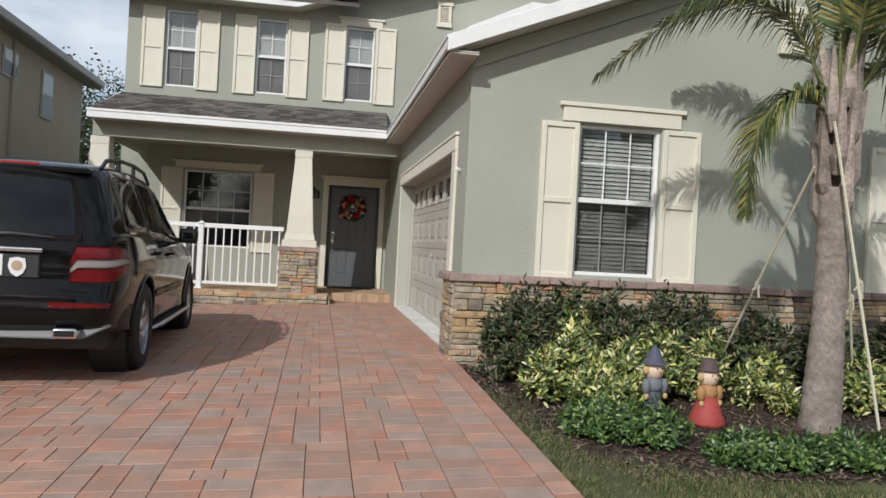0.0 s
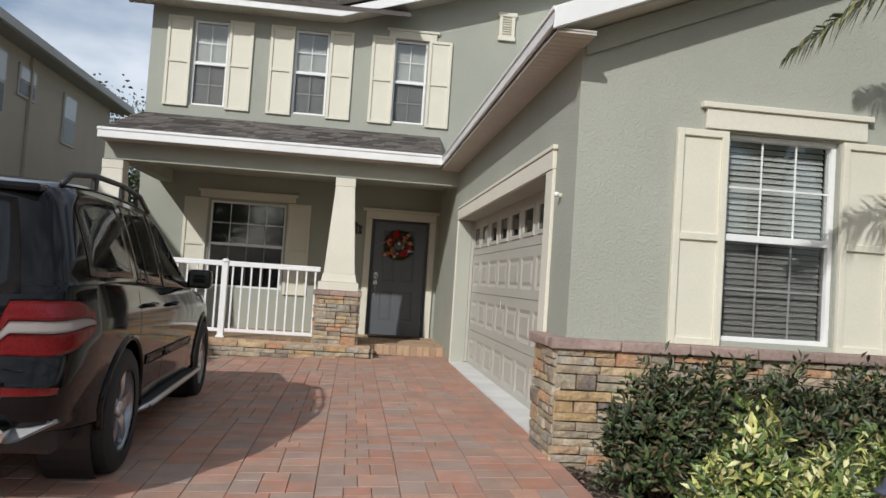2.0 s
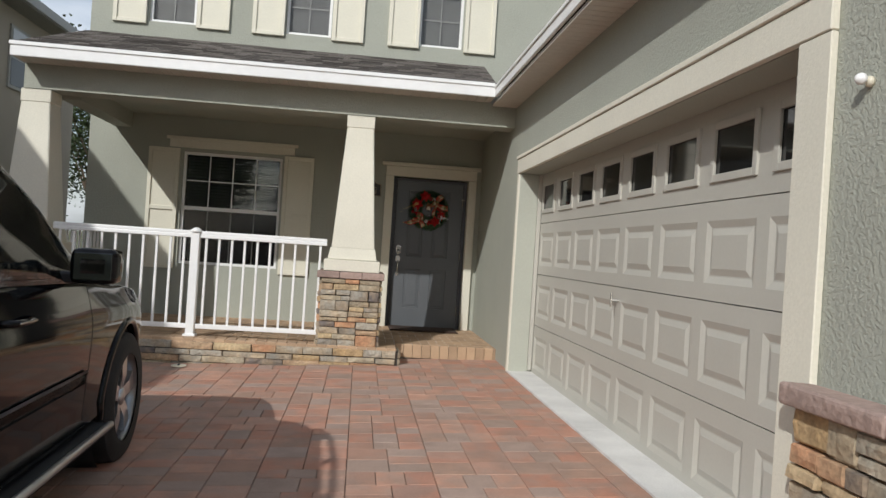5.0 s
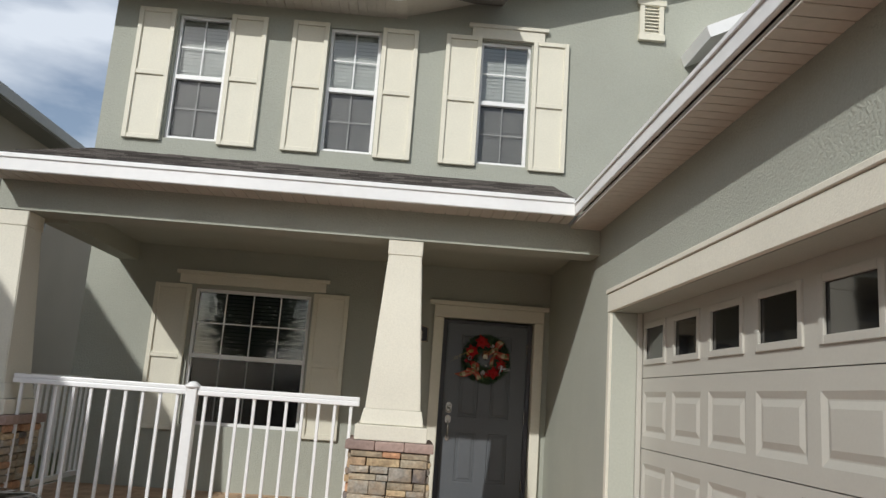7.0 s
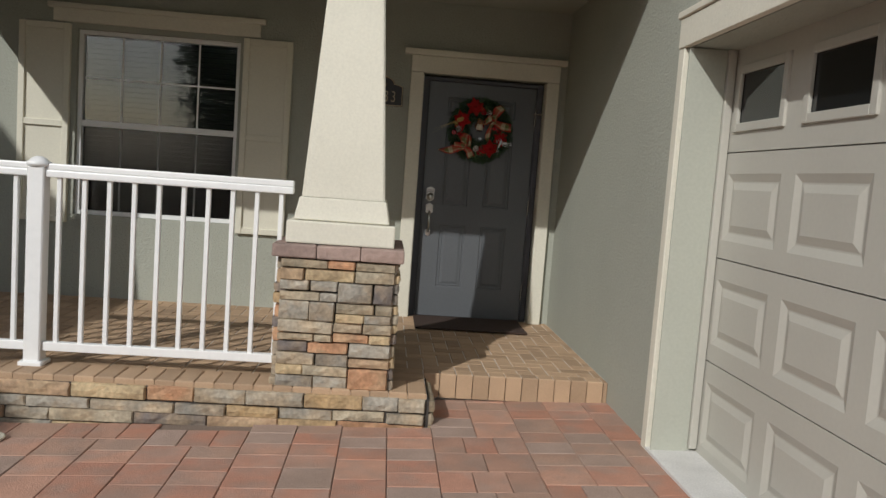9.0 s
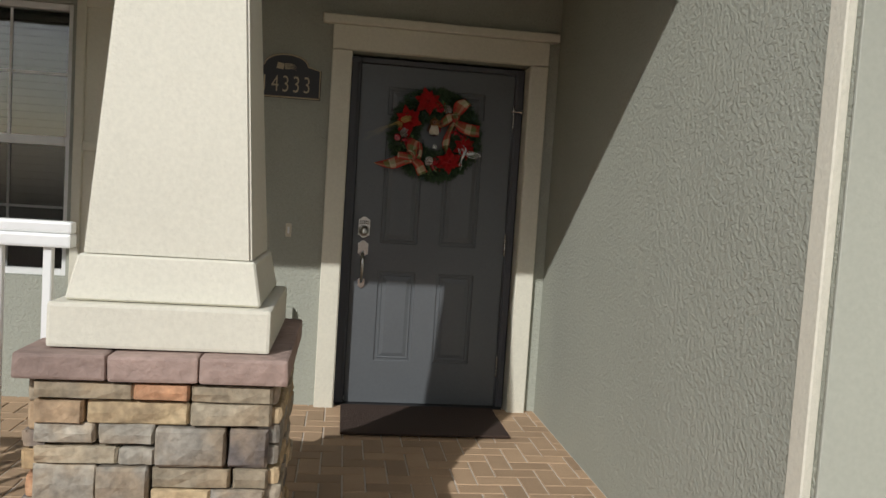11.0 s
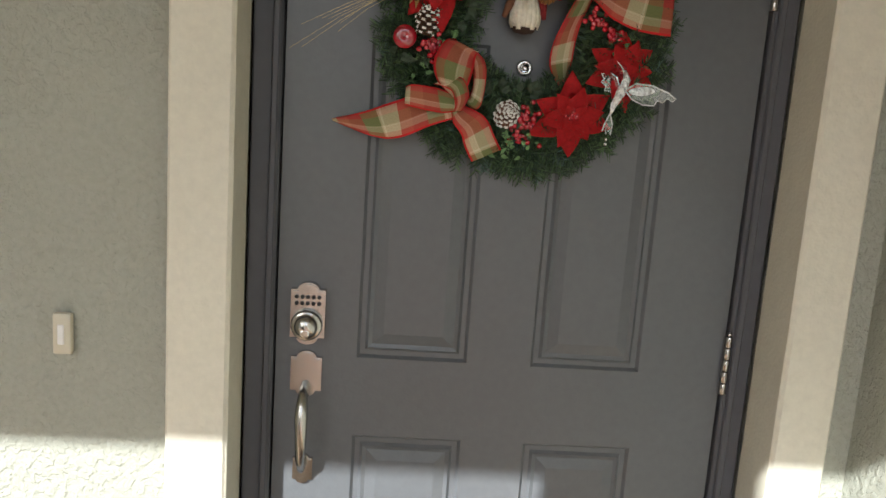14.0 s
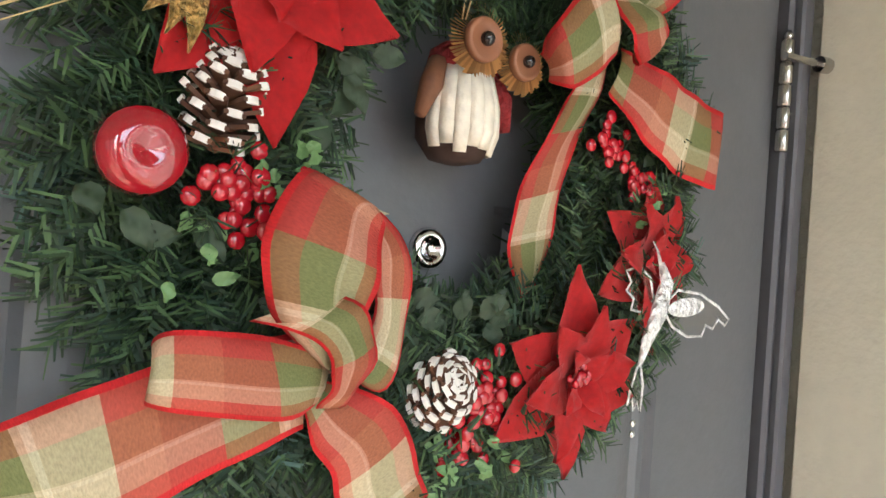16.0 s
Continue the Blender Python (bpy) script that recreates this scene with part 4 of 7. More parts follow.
railing("white vinyl railing on the porch edge beside the column", -2.13, -0.80, 10, True, (-2.13, 14.29, 0.255))
railing("white vinyl railing on the porch edge at the far column", -3.62, -2.222, 10, False, (-3.62, 14.29, 0.255))
railing("white vinyl railing closing the porch end", 0, 1.72, 13, False, (-3.86, 14.75, 0.255), 90)


# ---- car ----
def smooth_curve(xs, ys):
    """A smooth curve through (xs, ys), as a function."""
    def slope(i):
        a, b = max(0, i - 1), min(len(xs) - 1, i + 1)
        return (ys[b] - ys[a]) / (xs[b] - xs[a])

    def at(x):
        x = min(max(x, xs[0]), xs[-1])
        i = 0
        while i < len(xs) - 2 and x > xs[i + 1]:
            i += 1
        h = xs[i + 1] - xs[i]
        t = (x - xs[i]) / h
        return ((1 + 2 * t) * (1 - t) ** 2 * ys[i] + t * (1 - t) ** 2 * h * slope(i) + t * t * (3 - 2 * t) * ys[i + 1] + t * t * (t - 1) * h * slope(i + 1))
    return at


class CarShell:
    """The skin of the car: rings from sill to roof along its length, and a bowed, raked tail. The tail is at y = 0, ahead is +y."""
    KEYS = (0.0, 0.35, 0.75, 1.20, 1.70, 2.20, 2.60, 2.95, 3.25, 3.52, 4.05, 4.48, 4.72)
    SILL = staticmethod(smooth_curve(KEYS, (0.89, 0.91, 0.92, 0.925, 0.925, 0.925, 0.925, 0.925, 0.925, 0.92, 0.91, 0.86, 0.70)))
    BELT = staticmethod(smooth_curve(KEYS, (0.925, 0.945, 0.955, 0.955, 0.955, 0.955, 0.955, 0.955, 0.952, 0.947, 0.925, 0.87, 0.72)))
    ROOF = staticmethod(smooth_curve(KEYS, (0.66, 0.675, 0.69, 0.70, 0.70, 0.695, 0.68, 0.69, 0.74, 0.79, 0.74, 0.66, 0.52)))
    Z_SILL = staticmethod(smooth_curve(KEYS, (0.40, 0.37, 0.34, 0.33, 0.32, 0.32, 0.32, 0.32, 0.33, 0.34, 0.36, 0.38, 0.40)))
    Z_SHOULDER = staticmethod(smooth_curve(KEYS, (0.93, 0.935, 0.93, 0.92, 0.905, 0.895, 0.89, 0.885, 0.88, 0.88, 0.86, 0.79, 0.66)))
    Z_BELT = staticmethod(smooth_curve(KEYS, (1.13, 1.14, 1.135, 1.125, 1.105, 1.085, 1.072, 1.06, 1.05, 1.02, 0.98, 0.905, 0.76)))
    Z_EDGE = staticmethod(smooth_curve(KEYS, (1.60, 1.645, 1.665, 1.675, 1.672, 1.655, 1.60, 1.46, 1.24, 1.07, 1.01, 0.93, 0.785)))
    Z_TOP = staticmethod(smooth_curve(KEYS, (1.635, 1.685, 1.715, 1.728, 1.725, 1.71, 1.66, 1.525, 1.30, 1.13, 1.06, 0.975, 0.80)))
    NARROW = staticmethod(smooth_curve((0.0, 0.035, 0.10, 0.22, 0.42, 5.0), (0.80, 0.895, 0.955, 0.985, 1.0, 1.0)))
    RAKE = staticmethod(smooth_curve((0.30, 0.42, 0.50, 0.68, 0.76, 0.90, 1.08, 1.35, 1.62, 1.80), (0.10, 0.05, -0.05, -0.055, -0.005, 0.0, 0.02, 0.15, 0.31, 0.40)))

    def ring(self, y):
        s, b, r = self.SILL(y), self.BELT(y), self.ROOF(y)
        z0, z1, z2, z3, z4 = self.Z_SILL(y), self.Z_SHOULDER(y), self.Z_BELT(y), self.Z_EDGE(y), self.Z_TOP(y)
        pts = [(0.0, z0), (s * 0.6, z0), (s - 0.015, z0 + 0.015), (s + 0.004, z0 + 0.10), (b - 0.012, (z0 + z1) * 0.5), (b, z1 - 0.07), (b - 0.006, z1 + 0.02), (b - 0.040, z2 - 0.015), (b - 0.052, z2 + 0.01)]
        tx, tz = b - 0.052, z2 + 0.01
        for f in (0.30, 0.60, 0.86):
            pts.append((tx + (r + 0.012 - tx) * f ** 1.2, tz + (z3 - tz) * f))
        pts += [(r - 0.01, z3 - 0.004), (r - 0.075, z3 + (z4 - z3) * 0.45), (r * 0.5, z4 - 0.008), (0.0, z4)]
        dense, k = [], self.NARROW(y)
        n = len(pts)
        for i in range(n - 1):
            p0, p1, p2, p3 = pts[max(0, i - 1)], pts[i], pts[i + 1], pts[min(n - 1, i + 2)]
            for q in range(3):
                t = q / 3
                dense.append(tuple(0.5 * (2 * p1[c] + (p2[c] - p0[c]) * t * 0.7 + (3 * (p2[c] - p1[c]) - 0.7 * (2 * (p2[c] - p0[c]) / 2 + (p3[c] - p1[c]) / 2)) * 2 * t * t + (2 * (p1[c] - p2[c]) + 0.7 * ((p2[c] - p0[c]) / 2 + (p3[c] - p1[c]) / 2)) * 2 * t ** 3) for c in (0, 1)))
        dense.append(pts[-1])
        return [(max(0.0, x) * k, z) for x, z in dense]

    def place(self, x, y, z):
        return Vector((x, y + self.RAKE(z) * max(0.0, 1 - y / 0.95) ** 1.5, z))

    def side(self, y, z):
        """The point of the right-hand flank at y and height z."""
        rg = self.ring(y)[6:]
        for (xa, za), (xb, zb) in zip(rg, rg[1:]):
            if za <= z <= zb:
                return self.place(xa + (xb - xa) * (z - za) / max(1e-6, zb - za), y, z)
        return self.place(rg[-1][0], y, z)

    def tail(self, sx, z):
        """The point of the tail at the share sx of its half width and height z."""
        p = self.side(0.0, z)
        return Vector((p.x * sx, p.y - 0.05 * (1 - sx * sx), z))

    def patch(self, path, low, high, off, rows=6, flip=1, thick=0.006):
        """A panel lying on the skin: path of ('t', sx) or ('s', y); low and high give its heights along the path."""
        bm = bmesh.new()
        grid = []
        for i, (kind, v) in enumerate(path):
            f = i / (len(path) - 1)
            lo, hi = low(f), high(f)
            zs = [lo + (hi - lo) * k / rows for k in range(rows + 1)]
            grid.append([self.tail(v, z) if kind == "t" else self.side(v, z) for z in zs])
        moved = []
        for i, col in enumerate(grid):
            out = []
            for k, p in enumerate(col):
                a = grid[min(i + 1, len(grid) - 1)][k] - grid[max(i - 1, 0)][k]
                b = col[min(k + 1, rows)] - col[max(k - 1, 0)]
                nrm = a.cross(b)
                out.append((p, nrm.normalized() if nrm.length > 1e-9 else Vector((1, 0, 0))))
            moved.append(out)
        tops = [[bm.verts.new(((p + n * off).x * flip, (p + n * off).y, (p + n * off).z)) for p, n in col] for col in moved]
        for a, b in zip(tops, tops[1:]):
            for k in range(rows):
                q = (a[k], b[k], b[k + 1], a[k + 1])
                bm.faces.new(q if flip > 0 else q[::-1])
        bmesh.ops.solidify(bm, geom=bm.faces[:], thickness=thick)
        return bm


def suv():
    """A dark five-door off-road wagon. Local axes: x to its right, y ahead, z up."""
    car = thing("car", "black parked sport utility car on the driveway", "car", at=(-2.535, 6.56, 0.0), rz=2.0)
    shell = CarShell()
    ys = [0.0, 0.012, 0.035, 0.07, 0.12, 0.18, 0.26] + [0.35 + 0.07 * k for k in range(63)]
    rings = [shell.ring(y) for y in ys]
    n = len(rings[0])
    bm = bmesh.new()

    def row(i, sgn):
        return [bm.verts.new((lambda v: (v.x * sgn, v.y, v.z))(shell.place(x, ys[i], z))) for x, z in rings[i]]
    right = [row(i, 1) for i in range(len(ys))]
    left = [[right[i][j] if rings[i][j][0] < 1e-6 else None for j in range(n)] for i in range(len(ys))]
    for i in range(len(ys)):
        for j in range(n):
            if left[i][j] is None:
                v = right[i][j].co
                left[i][j] = bm.verts.new((-v.x, v.y, v.z))
    for i in range(len(ys) - 1):
        for j in range(n - 1):
            bm.faces.new((right[i][j], right[i + 1][j], right[i + 1][j + 1], right[i][j + 1]))
            bm.faces.new((left[i][j], left[i][j + 1], left[i + 1][j + 1], left[i + 1][j]))
    # the tail, bowed across
    cols = [[right[0][j] for j in range(n)]]
    for s in (0.8, 0.6, 0.3, 0.0, -0.3, -0.6, -0.8):
        cols.append([right[0][j] if rings[0][j][0] < 1e-6 else bm.verts.new((right[0][j].co.x * s, right[0][j].co.y - 0.05 * (1 - s * s), right[0][j].co.z)) for j in range(n)])
    cols.append([left[0][j] for j in range(n)])
    for a, b in zip(cols, cols[1:]):
        for j in range(n - 1):
            q = []
            for v in (a[j], a[j + 1], b[j + 1], b[j]):
                if v not in q:
                    q.append(v)
            if len(q) > 2:
                bm.faces.new(q)
    bm.faces.new(right[-1] + left[-1][-2:0:-1])
    bmesh.ops.recalc_face_normals(bm, faces=bm.faces[:])
    ob = part("body", bm, PAINT, None, "glossy black bodywork")
    cutters = []
    for y in (0.98, 3.895):
        bm = bmesh.new()
        lathe(bm, [(0.415, -1.2), (0.415, 1.2)], 48, (0, y, 0.375), "x")
        cutters.append(part("cutter", bm, PAINT))
    for c in cutters:
        k = ob.modifiers.new("cut", "BOOLEAN")
        k.operation, k.object, k.solver = "DIFFERENCE", c, "EXACT"
    cut = bpy.data.meshes.new_from_object(ob.evaluated_get(bpy.context.evaluated_depsgraph_get()))
    ob.modifiers.clear()
    ob.data = cut
    ob.parent = car
    for c in cutters:
        bpy.data.objects.remove(c)
    cut.shade_smooth()
    cut.set_sharp_from_angle(angle=radians(48))

    def flat(v):
        return lambda f: v

    def span(a, b, k):
        return [("s", a + (b - a) * q / k) for q in range(k + 1)]

    def tails(a, b, k):
        return [("t", a + (b - a) * q / k) for q in range(k + 1)]
    # tail: window, lines, strip, plate
    part("rear_window", shell.patch(tails(-0.93, 0.93, 16), flat(1.075), lambda f: 1.575 - 0.03 * (2 * f - 1) ** 2, 0.004, 8), TINTED_SOLID, car, "dark tinted rear window", True)
    part("tailgate_line", shell.patch(tails(-0.98, 0.98, 14), lambda f: 0.742 - 0.03 * (2 * f - 1) ** 2, lambda f: 0.749 - 0.03 * (2 * f - 1) ** 2, 0.002, 1), DARK, car)
    part("bumper_strip", shell.patch(tails(-0.80, 0.80, 12), flat(0.672), flat(0.682), 0.006, 1), CHROME_DARK, car, "thin bright bumper strip", True)
    part("bumper_step", shell.patch(tails(-0.90, 0.90, 12), flat(0.585), flat(0.665), 0.003, 2), PLASTIC, car, "matt black bumper recess", True)
    bm = bmesh.new()
    tube(bm, [(-0.05, -0.05, 1.10), (0.2, -0.052, 1.115), (0.48, -0.030, 1.10)], [0.018, 0.014, 0.006], 8)
    part("rear_wiper", bm, PLASTIC, car)
    bm = soft_box(-0.62, 0.62, 0.16, 0.56, 1.598, 1.645, 0.018, 3)
    for v in bm.verts:
        v.co.y += 0.10 * (v.co.x / 0.62) ** 2
        v.co.z += 0.028 - 0.05 * (v.co.x / 0.62) ** 2 + 0.05 * (v.co.y - 0.16)
    part("spoiler", bm, PAINT, car, "black roof spoiler", True)
    part("brake_light", soft_box(-0.30, 0.30, 0.152, 0.162, 1.622, 1.642, 0.003), LIGHT_RED, car, "red high brake light")
    part("tailgate_strip", soft_box(-0.42, 0.42, -0.082, -0.03, 0.985, 1.02, 0.012, 3), CHROME, car, "chrome tailgate strip")
    part("plate_recess", soft_box(-0.36, 0.40, -0.056, 0.0, 0.80, 0.975, 0.01), PLASTIC, car)
    part("number_plate", soft_box(-0.16, 0.16, -0.064, -0.057, 0.815, 0.965, 0.003), PLATE, car, "white number plate with dark bars")
    for k in range(5):
        part("plate_bar", soft_box(-0.12 + k * 0.052, -0.085 + k * 0.052, -0.067, -0.0645, 0.845, 0.93, 0.001), JAMB, car)
    bm = bmesh.new()
    prism(bm, [(0.215, 0.835), (0.255, 0.81), (0.295, 0.835), (0.315, 0.885), (0.305, 0.94), (0.255, 0.95), (0.205, 0.94), (0.195, 0.885)], "y", -0.066, -0.054)
    part("badge_sticker", bm, PLATE, car, "pale shield-shaped sticker")
    bm = bmesh.new()
    lathe(bm, [(0.036, 0), (0.036, -0.004), (0.02, -0.005)], 20, (0.255, -0.066, 0.89), "y")
    part("badge_centre", bm, material("badge_tan", (0.42, 0.30, 0.20), 0.5), car)
    for sx in (1, -1):
        # lamp cluster wrapping round the corner, in three bands
        wrap = tails(0.80, 1.0, 6) + [("s", y) for y in (0.012, 0.03, 0.06, 0.10, 0.15, 0.20, 0.25, 0.29)]

        def edge(lo, f):
            if lo:
                return 0.782 + 0.115 * max(0.0, (f - 0.55) / 0.45) ** 1.5
            return 1.035 + 0.012 * math.sin(f * 2.2) - 0.075 * max(0.0, (f - 0.72) / 0.28) ** 2 - 0.10 * max(0.0, 1 - f / 0.14)

        def band(a, b):
            return (lambda f: edge(True, f) + (edge(False, f) - edge(True, f)) * a), (lambda f: edge(True, f) + (edge(False, f) - edge(True, f)) * b)
        part("lamp_housing", shell.patch(wrap, lambda f: edge(True, f) - 0.008, lambda f: edge(False, f) + 0.008, 0.003, 6, sx), PLASTIC, car, smooth=True)
        part("tail_light", shell.patch(wrap, *band(0.0, 0.40), 0.011, 5, sx, 0.009), LIGHT_RED, car, "red tail lamp", True)
        part("reverse_light", shell.patch(wrap, *band(0.415, 0.63), 0.010, 4, sx, 0.009), LIGHT_CLEAR, car, "clear reversing lamp", True)
        part("tail_light", shell.patch(wrap, *band(0.645, 1.0), 0.011, 5, sx, 0.009), LIGHT_RED, car, "red tail lamp", True)
        part("bumper_reflector", shell.patch(tails(0.66, 1.0, 6) + [("s", y) for y in (0.015, 0.04, 0.08)], lambda f: 0.598 + 0.006 * f, lambda f: 0.645 - 0.006 * f, 0.008, 2, sx, 0.008), LIGHT_RED, car, "red bumper reflector", True)
        # side windows
        for nm, a, b, front in (("quarter_window", 0.30, 1.16, 0), ("rear_door_window", 1.27, 1.97, 0), ("front_door_window", 2.06, 3.10, 1)):
            low = (lambda a, b: lambda f: shell.Z_BELT(a + (b - a) * f) + 0.028)(a, b)
            high = (lambda a, b, q: lambda f: max(shell.Z_BELT(a + (b - a) * f) + 0.034, shell.Z_EDGE(a + (b - a) * f) - 0.055 - (0.05 * max(0.0, (0.3 - f) / 0.3) ** 2 if q else 0.0)))(a, b, nm == "quarter_window")
            w = part(nm, shell.patch(span(a, b, 16), low, high, 0.003, 7, sx), TINTED_SOLID, car, "dark tinted glass", True)
            if nm != "quarter_window":
                part("window_strip", shell.patch(span(a - 0.03, b, 10), (lambda a, b: lambda f: shell.Z_BELT(a + (b - a) * f) + 0.006)(a, b), (lambda a, b: lambda f: shell.Z_BELT(a + (b - a) * f) + 0.026)(a, b), 0.006, 1, sx), CHROME_DARK, w, "bright strip under the glass", True)
        part("window_divider", shell.patch(span(1.50, 1.53, 2), flat(1.14), flat(1.605), 0.007, 6, sx), PLASTIC, car, smooth=True)
        for y, lo, hi in ((1.225, 0.80, 1.62), (2.015, 0.36, 1.62), (3.16, 0.36, 1.05)):
            part("door_gap", shell.patch(span(y - 0.003, y + 0.003, 1), flat(lo), flat(hi), 0.0015, 12, sx, 0.003), DARK, car)
        part("side_moulding", shell.patch(span(1.46, 1.99, 6), flat(0.585), flat(0.650), 0.007, 3, sx, 0.012), PAINT, car, "black side moulding", True)
        part("side_moulding", shell.patch(span(2.03, 3.12, 8), flat(0.585), flat(0.650), 0.007, 3, sx, 0.012), PAINT, car, "black side moulding", True)
        part("moulding_strip", shell.patch(span(1.46, 1.99, 6), flat(0.638), flat(0.653), 0.011, 1, sx), ALLOY, car, "bright moulding strip", True)
        part("moulding_strip", shell.patch(span(2.03, 3.12, 8), flat(0.638), flat(0.653), 0.011, 1, sx), ALLOY, car, "bright moulding strip", True)
        part("exhaust_tip", soft_box(sx * 0.60 - 0.085, sx * 0.60 + 0.085, -0.125, 0.10, 0.385, 0.465, 0.028, 3), CHROME, car, "chrome exhaust tip", True)
        # solid near-black block: the shade inside the pipe mouth, given as colour
        part("exhaust_bore", soft_box(sx * 0.60 - 0.068, sx * 0.60 + 0.068, -0.1265, -0.10, 0.402, 0.448, 0.008, 2), DARK, car)
        # door mirror
        bm = soft_box(sx * 1.035 - 0.095, sx * 1.035 + 0.095, 2.79, 2.93, 1.075, 1.235, 0.048, 4)
        for v in bm.verts:
            v.co.y += 0.05 * abs(v.co.x - sx * 0.94) / 0.2
        m = part("door_mirror", bm, PAINT, car, "glossy black door mirror", True)
        bm = soft_box(sx * 1.035 - 0.075, sx * 1.035 + 0.075, 2.802, 2.811, 1.095, 1.215, 0.003)
        for v in bm.verts:
            v.co.y += 0.05 * abs(v.co.x - sx * 0.94) / 0.2 - 0.012
        part("mirror_glass", bm, TINTED_SOLID, m)
        part("mirror_arm", soft_box(min(sx * 0.86, sx * 0.97), max(sx * 0.86, sx * 0.97), 2.85, 2.92, 1.075, 1.125, 0.01), PLASTIC, m)
        # roof rail on two feet
        bm = bmesh.new()
        tube(bm, [(sx * 0.648, 0.50, 1.655), (sx * 0.655, 0.62, 1.725), (sx * 0.668, 1.0, 1.765), (sx * 0.672, 1.6, 1.775), (sx * 0.664, 2.15, 1.755), (sx * 0.65, 2.50, 1.665)], 0.017, 10)
        part("roof_rail", bm, PLASTIC, car, "black roof rail", True)
        for y in (1.0, 1.62):
            part("rail_foot", soft_box(sx * 0.668 - 0.014, sx * 0.668 + 0.014, y - 0.03, y + 0.03, 1.66, 1.762, 0.006), PLASTIC, car)
        for y0, z in ((1.36, 0.985), (2.14, 0.965)):
            p = shell.side(y0, z)
            bm = bmesh.new()
            x = p.x
            tube(bm, [(sx * (x - 0.01), y0, z), (sx * (x + 0.035), y0 + 0.03, z), (sx * (x + 0.040), y0 + 0.11, z), (sx * (x + 0.035), y0 + 0.19, z), (sx * (x - 0.01), y0 + 0.22, z)], 0.014, 8)
            part("door_handle", bm, PAINT, car, smooth=True)
            part("handle_strip", soft_box(min(sx * (x + 0.050), sx * (x + 0.056)), max(sx * (x + 0.050), sx * (x + 0.056)), y0 + 0.03, y0 + 0.19, z - 0.003, z + 0.006, 0.002), CHROME_DARK, car)
        part("running_board", soft_box(min(sx * 0.86, sx * 1.01), max(sx * 0.86, sx * 1.01), 1.42, 3.42, 0.30, 0.335, 0.01, 2), PLASTIC, car)
        bm = bmesh.new()
        tube(bm, [(sx * 0.93, 1.36, 0.30), (sx * 1.008, 1.45, 0.335), (sx * 1.015, 2.4, 0.34), (sx * 1.008, 3.38, 0.335), (sx * 0.93, 3.46, 0.30)], 0.018, 8)
        part("running_board_edge", bm, ALLOY, car, "bright running board edge", True)
        for y in (0.98, 3.895):
            bm = bmesh.new()
            arc = []
            for k in range(25):
                a = math.pi * (-0.03 + 1.06 * k / 24)
                yy, zz = y + 0.432 * math.cos(a), 0.375 + 0.432 * math.sin(a)
                p = shell.side(yy, max(zz, 0.40))
                arc.append((sx * (p.x - 0.004), p.y, zz))
            tube(bm, arc, 0.022, 8)
            part("wheel_arch", bm, PAINT, car, smooth=True)
            bm = bmesh.new()
            lathe(bm, [(0.414, sx * 0.60), (0.414, sx * 0.88)], 32, (0, y, 0.375), "x")
            for f in bm.faces[:]:
                if len(f.verts) > 4 and abs(f.calc_center_median().x) > 0.8:
                    bm.faces.remove(f)
            part("wheel_well", bm, PLASTIC, car)
            wheel(car, sx, y)
    bm = bmesh.new()
    prism(bm, [(-0.88, 0.47), (-0.70, 0.375), (0.70, 0.375), (0.88, 0.47), (0.78, 0.505), (-0.78, 0.505)], "y", -0.102, 0.2)
    for v in bm.verts:
        v.co.y += 0.16 * (abs(v.co.x) / 0.88) ** 4
    bmesh.ops.bevel(bm, geom=bm.edges[:], offset=0.012, segments=2, affect="EDGES")
    part("skid_plate", bm, SKID, car, "silver underbody skid plate")
    part("underbody", soft_box(-0.80, 0.80, 0.25, 4.4, 0.26, 0.45, 0.03), PLASTIC, car)


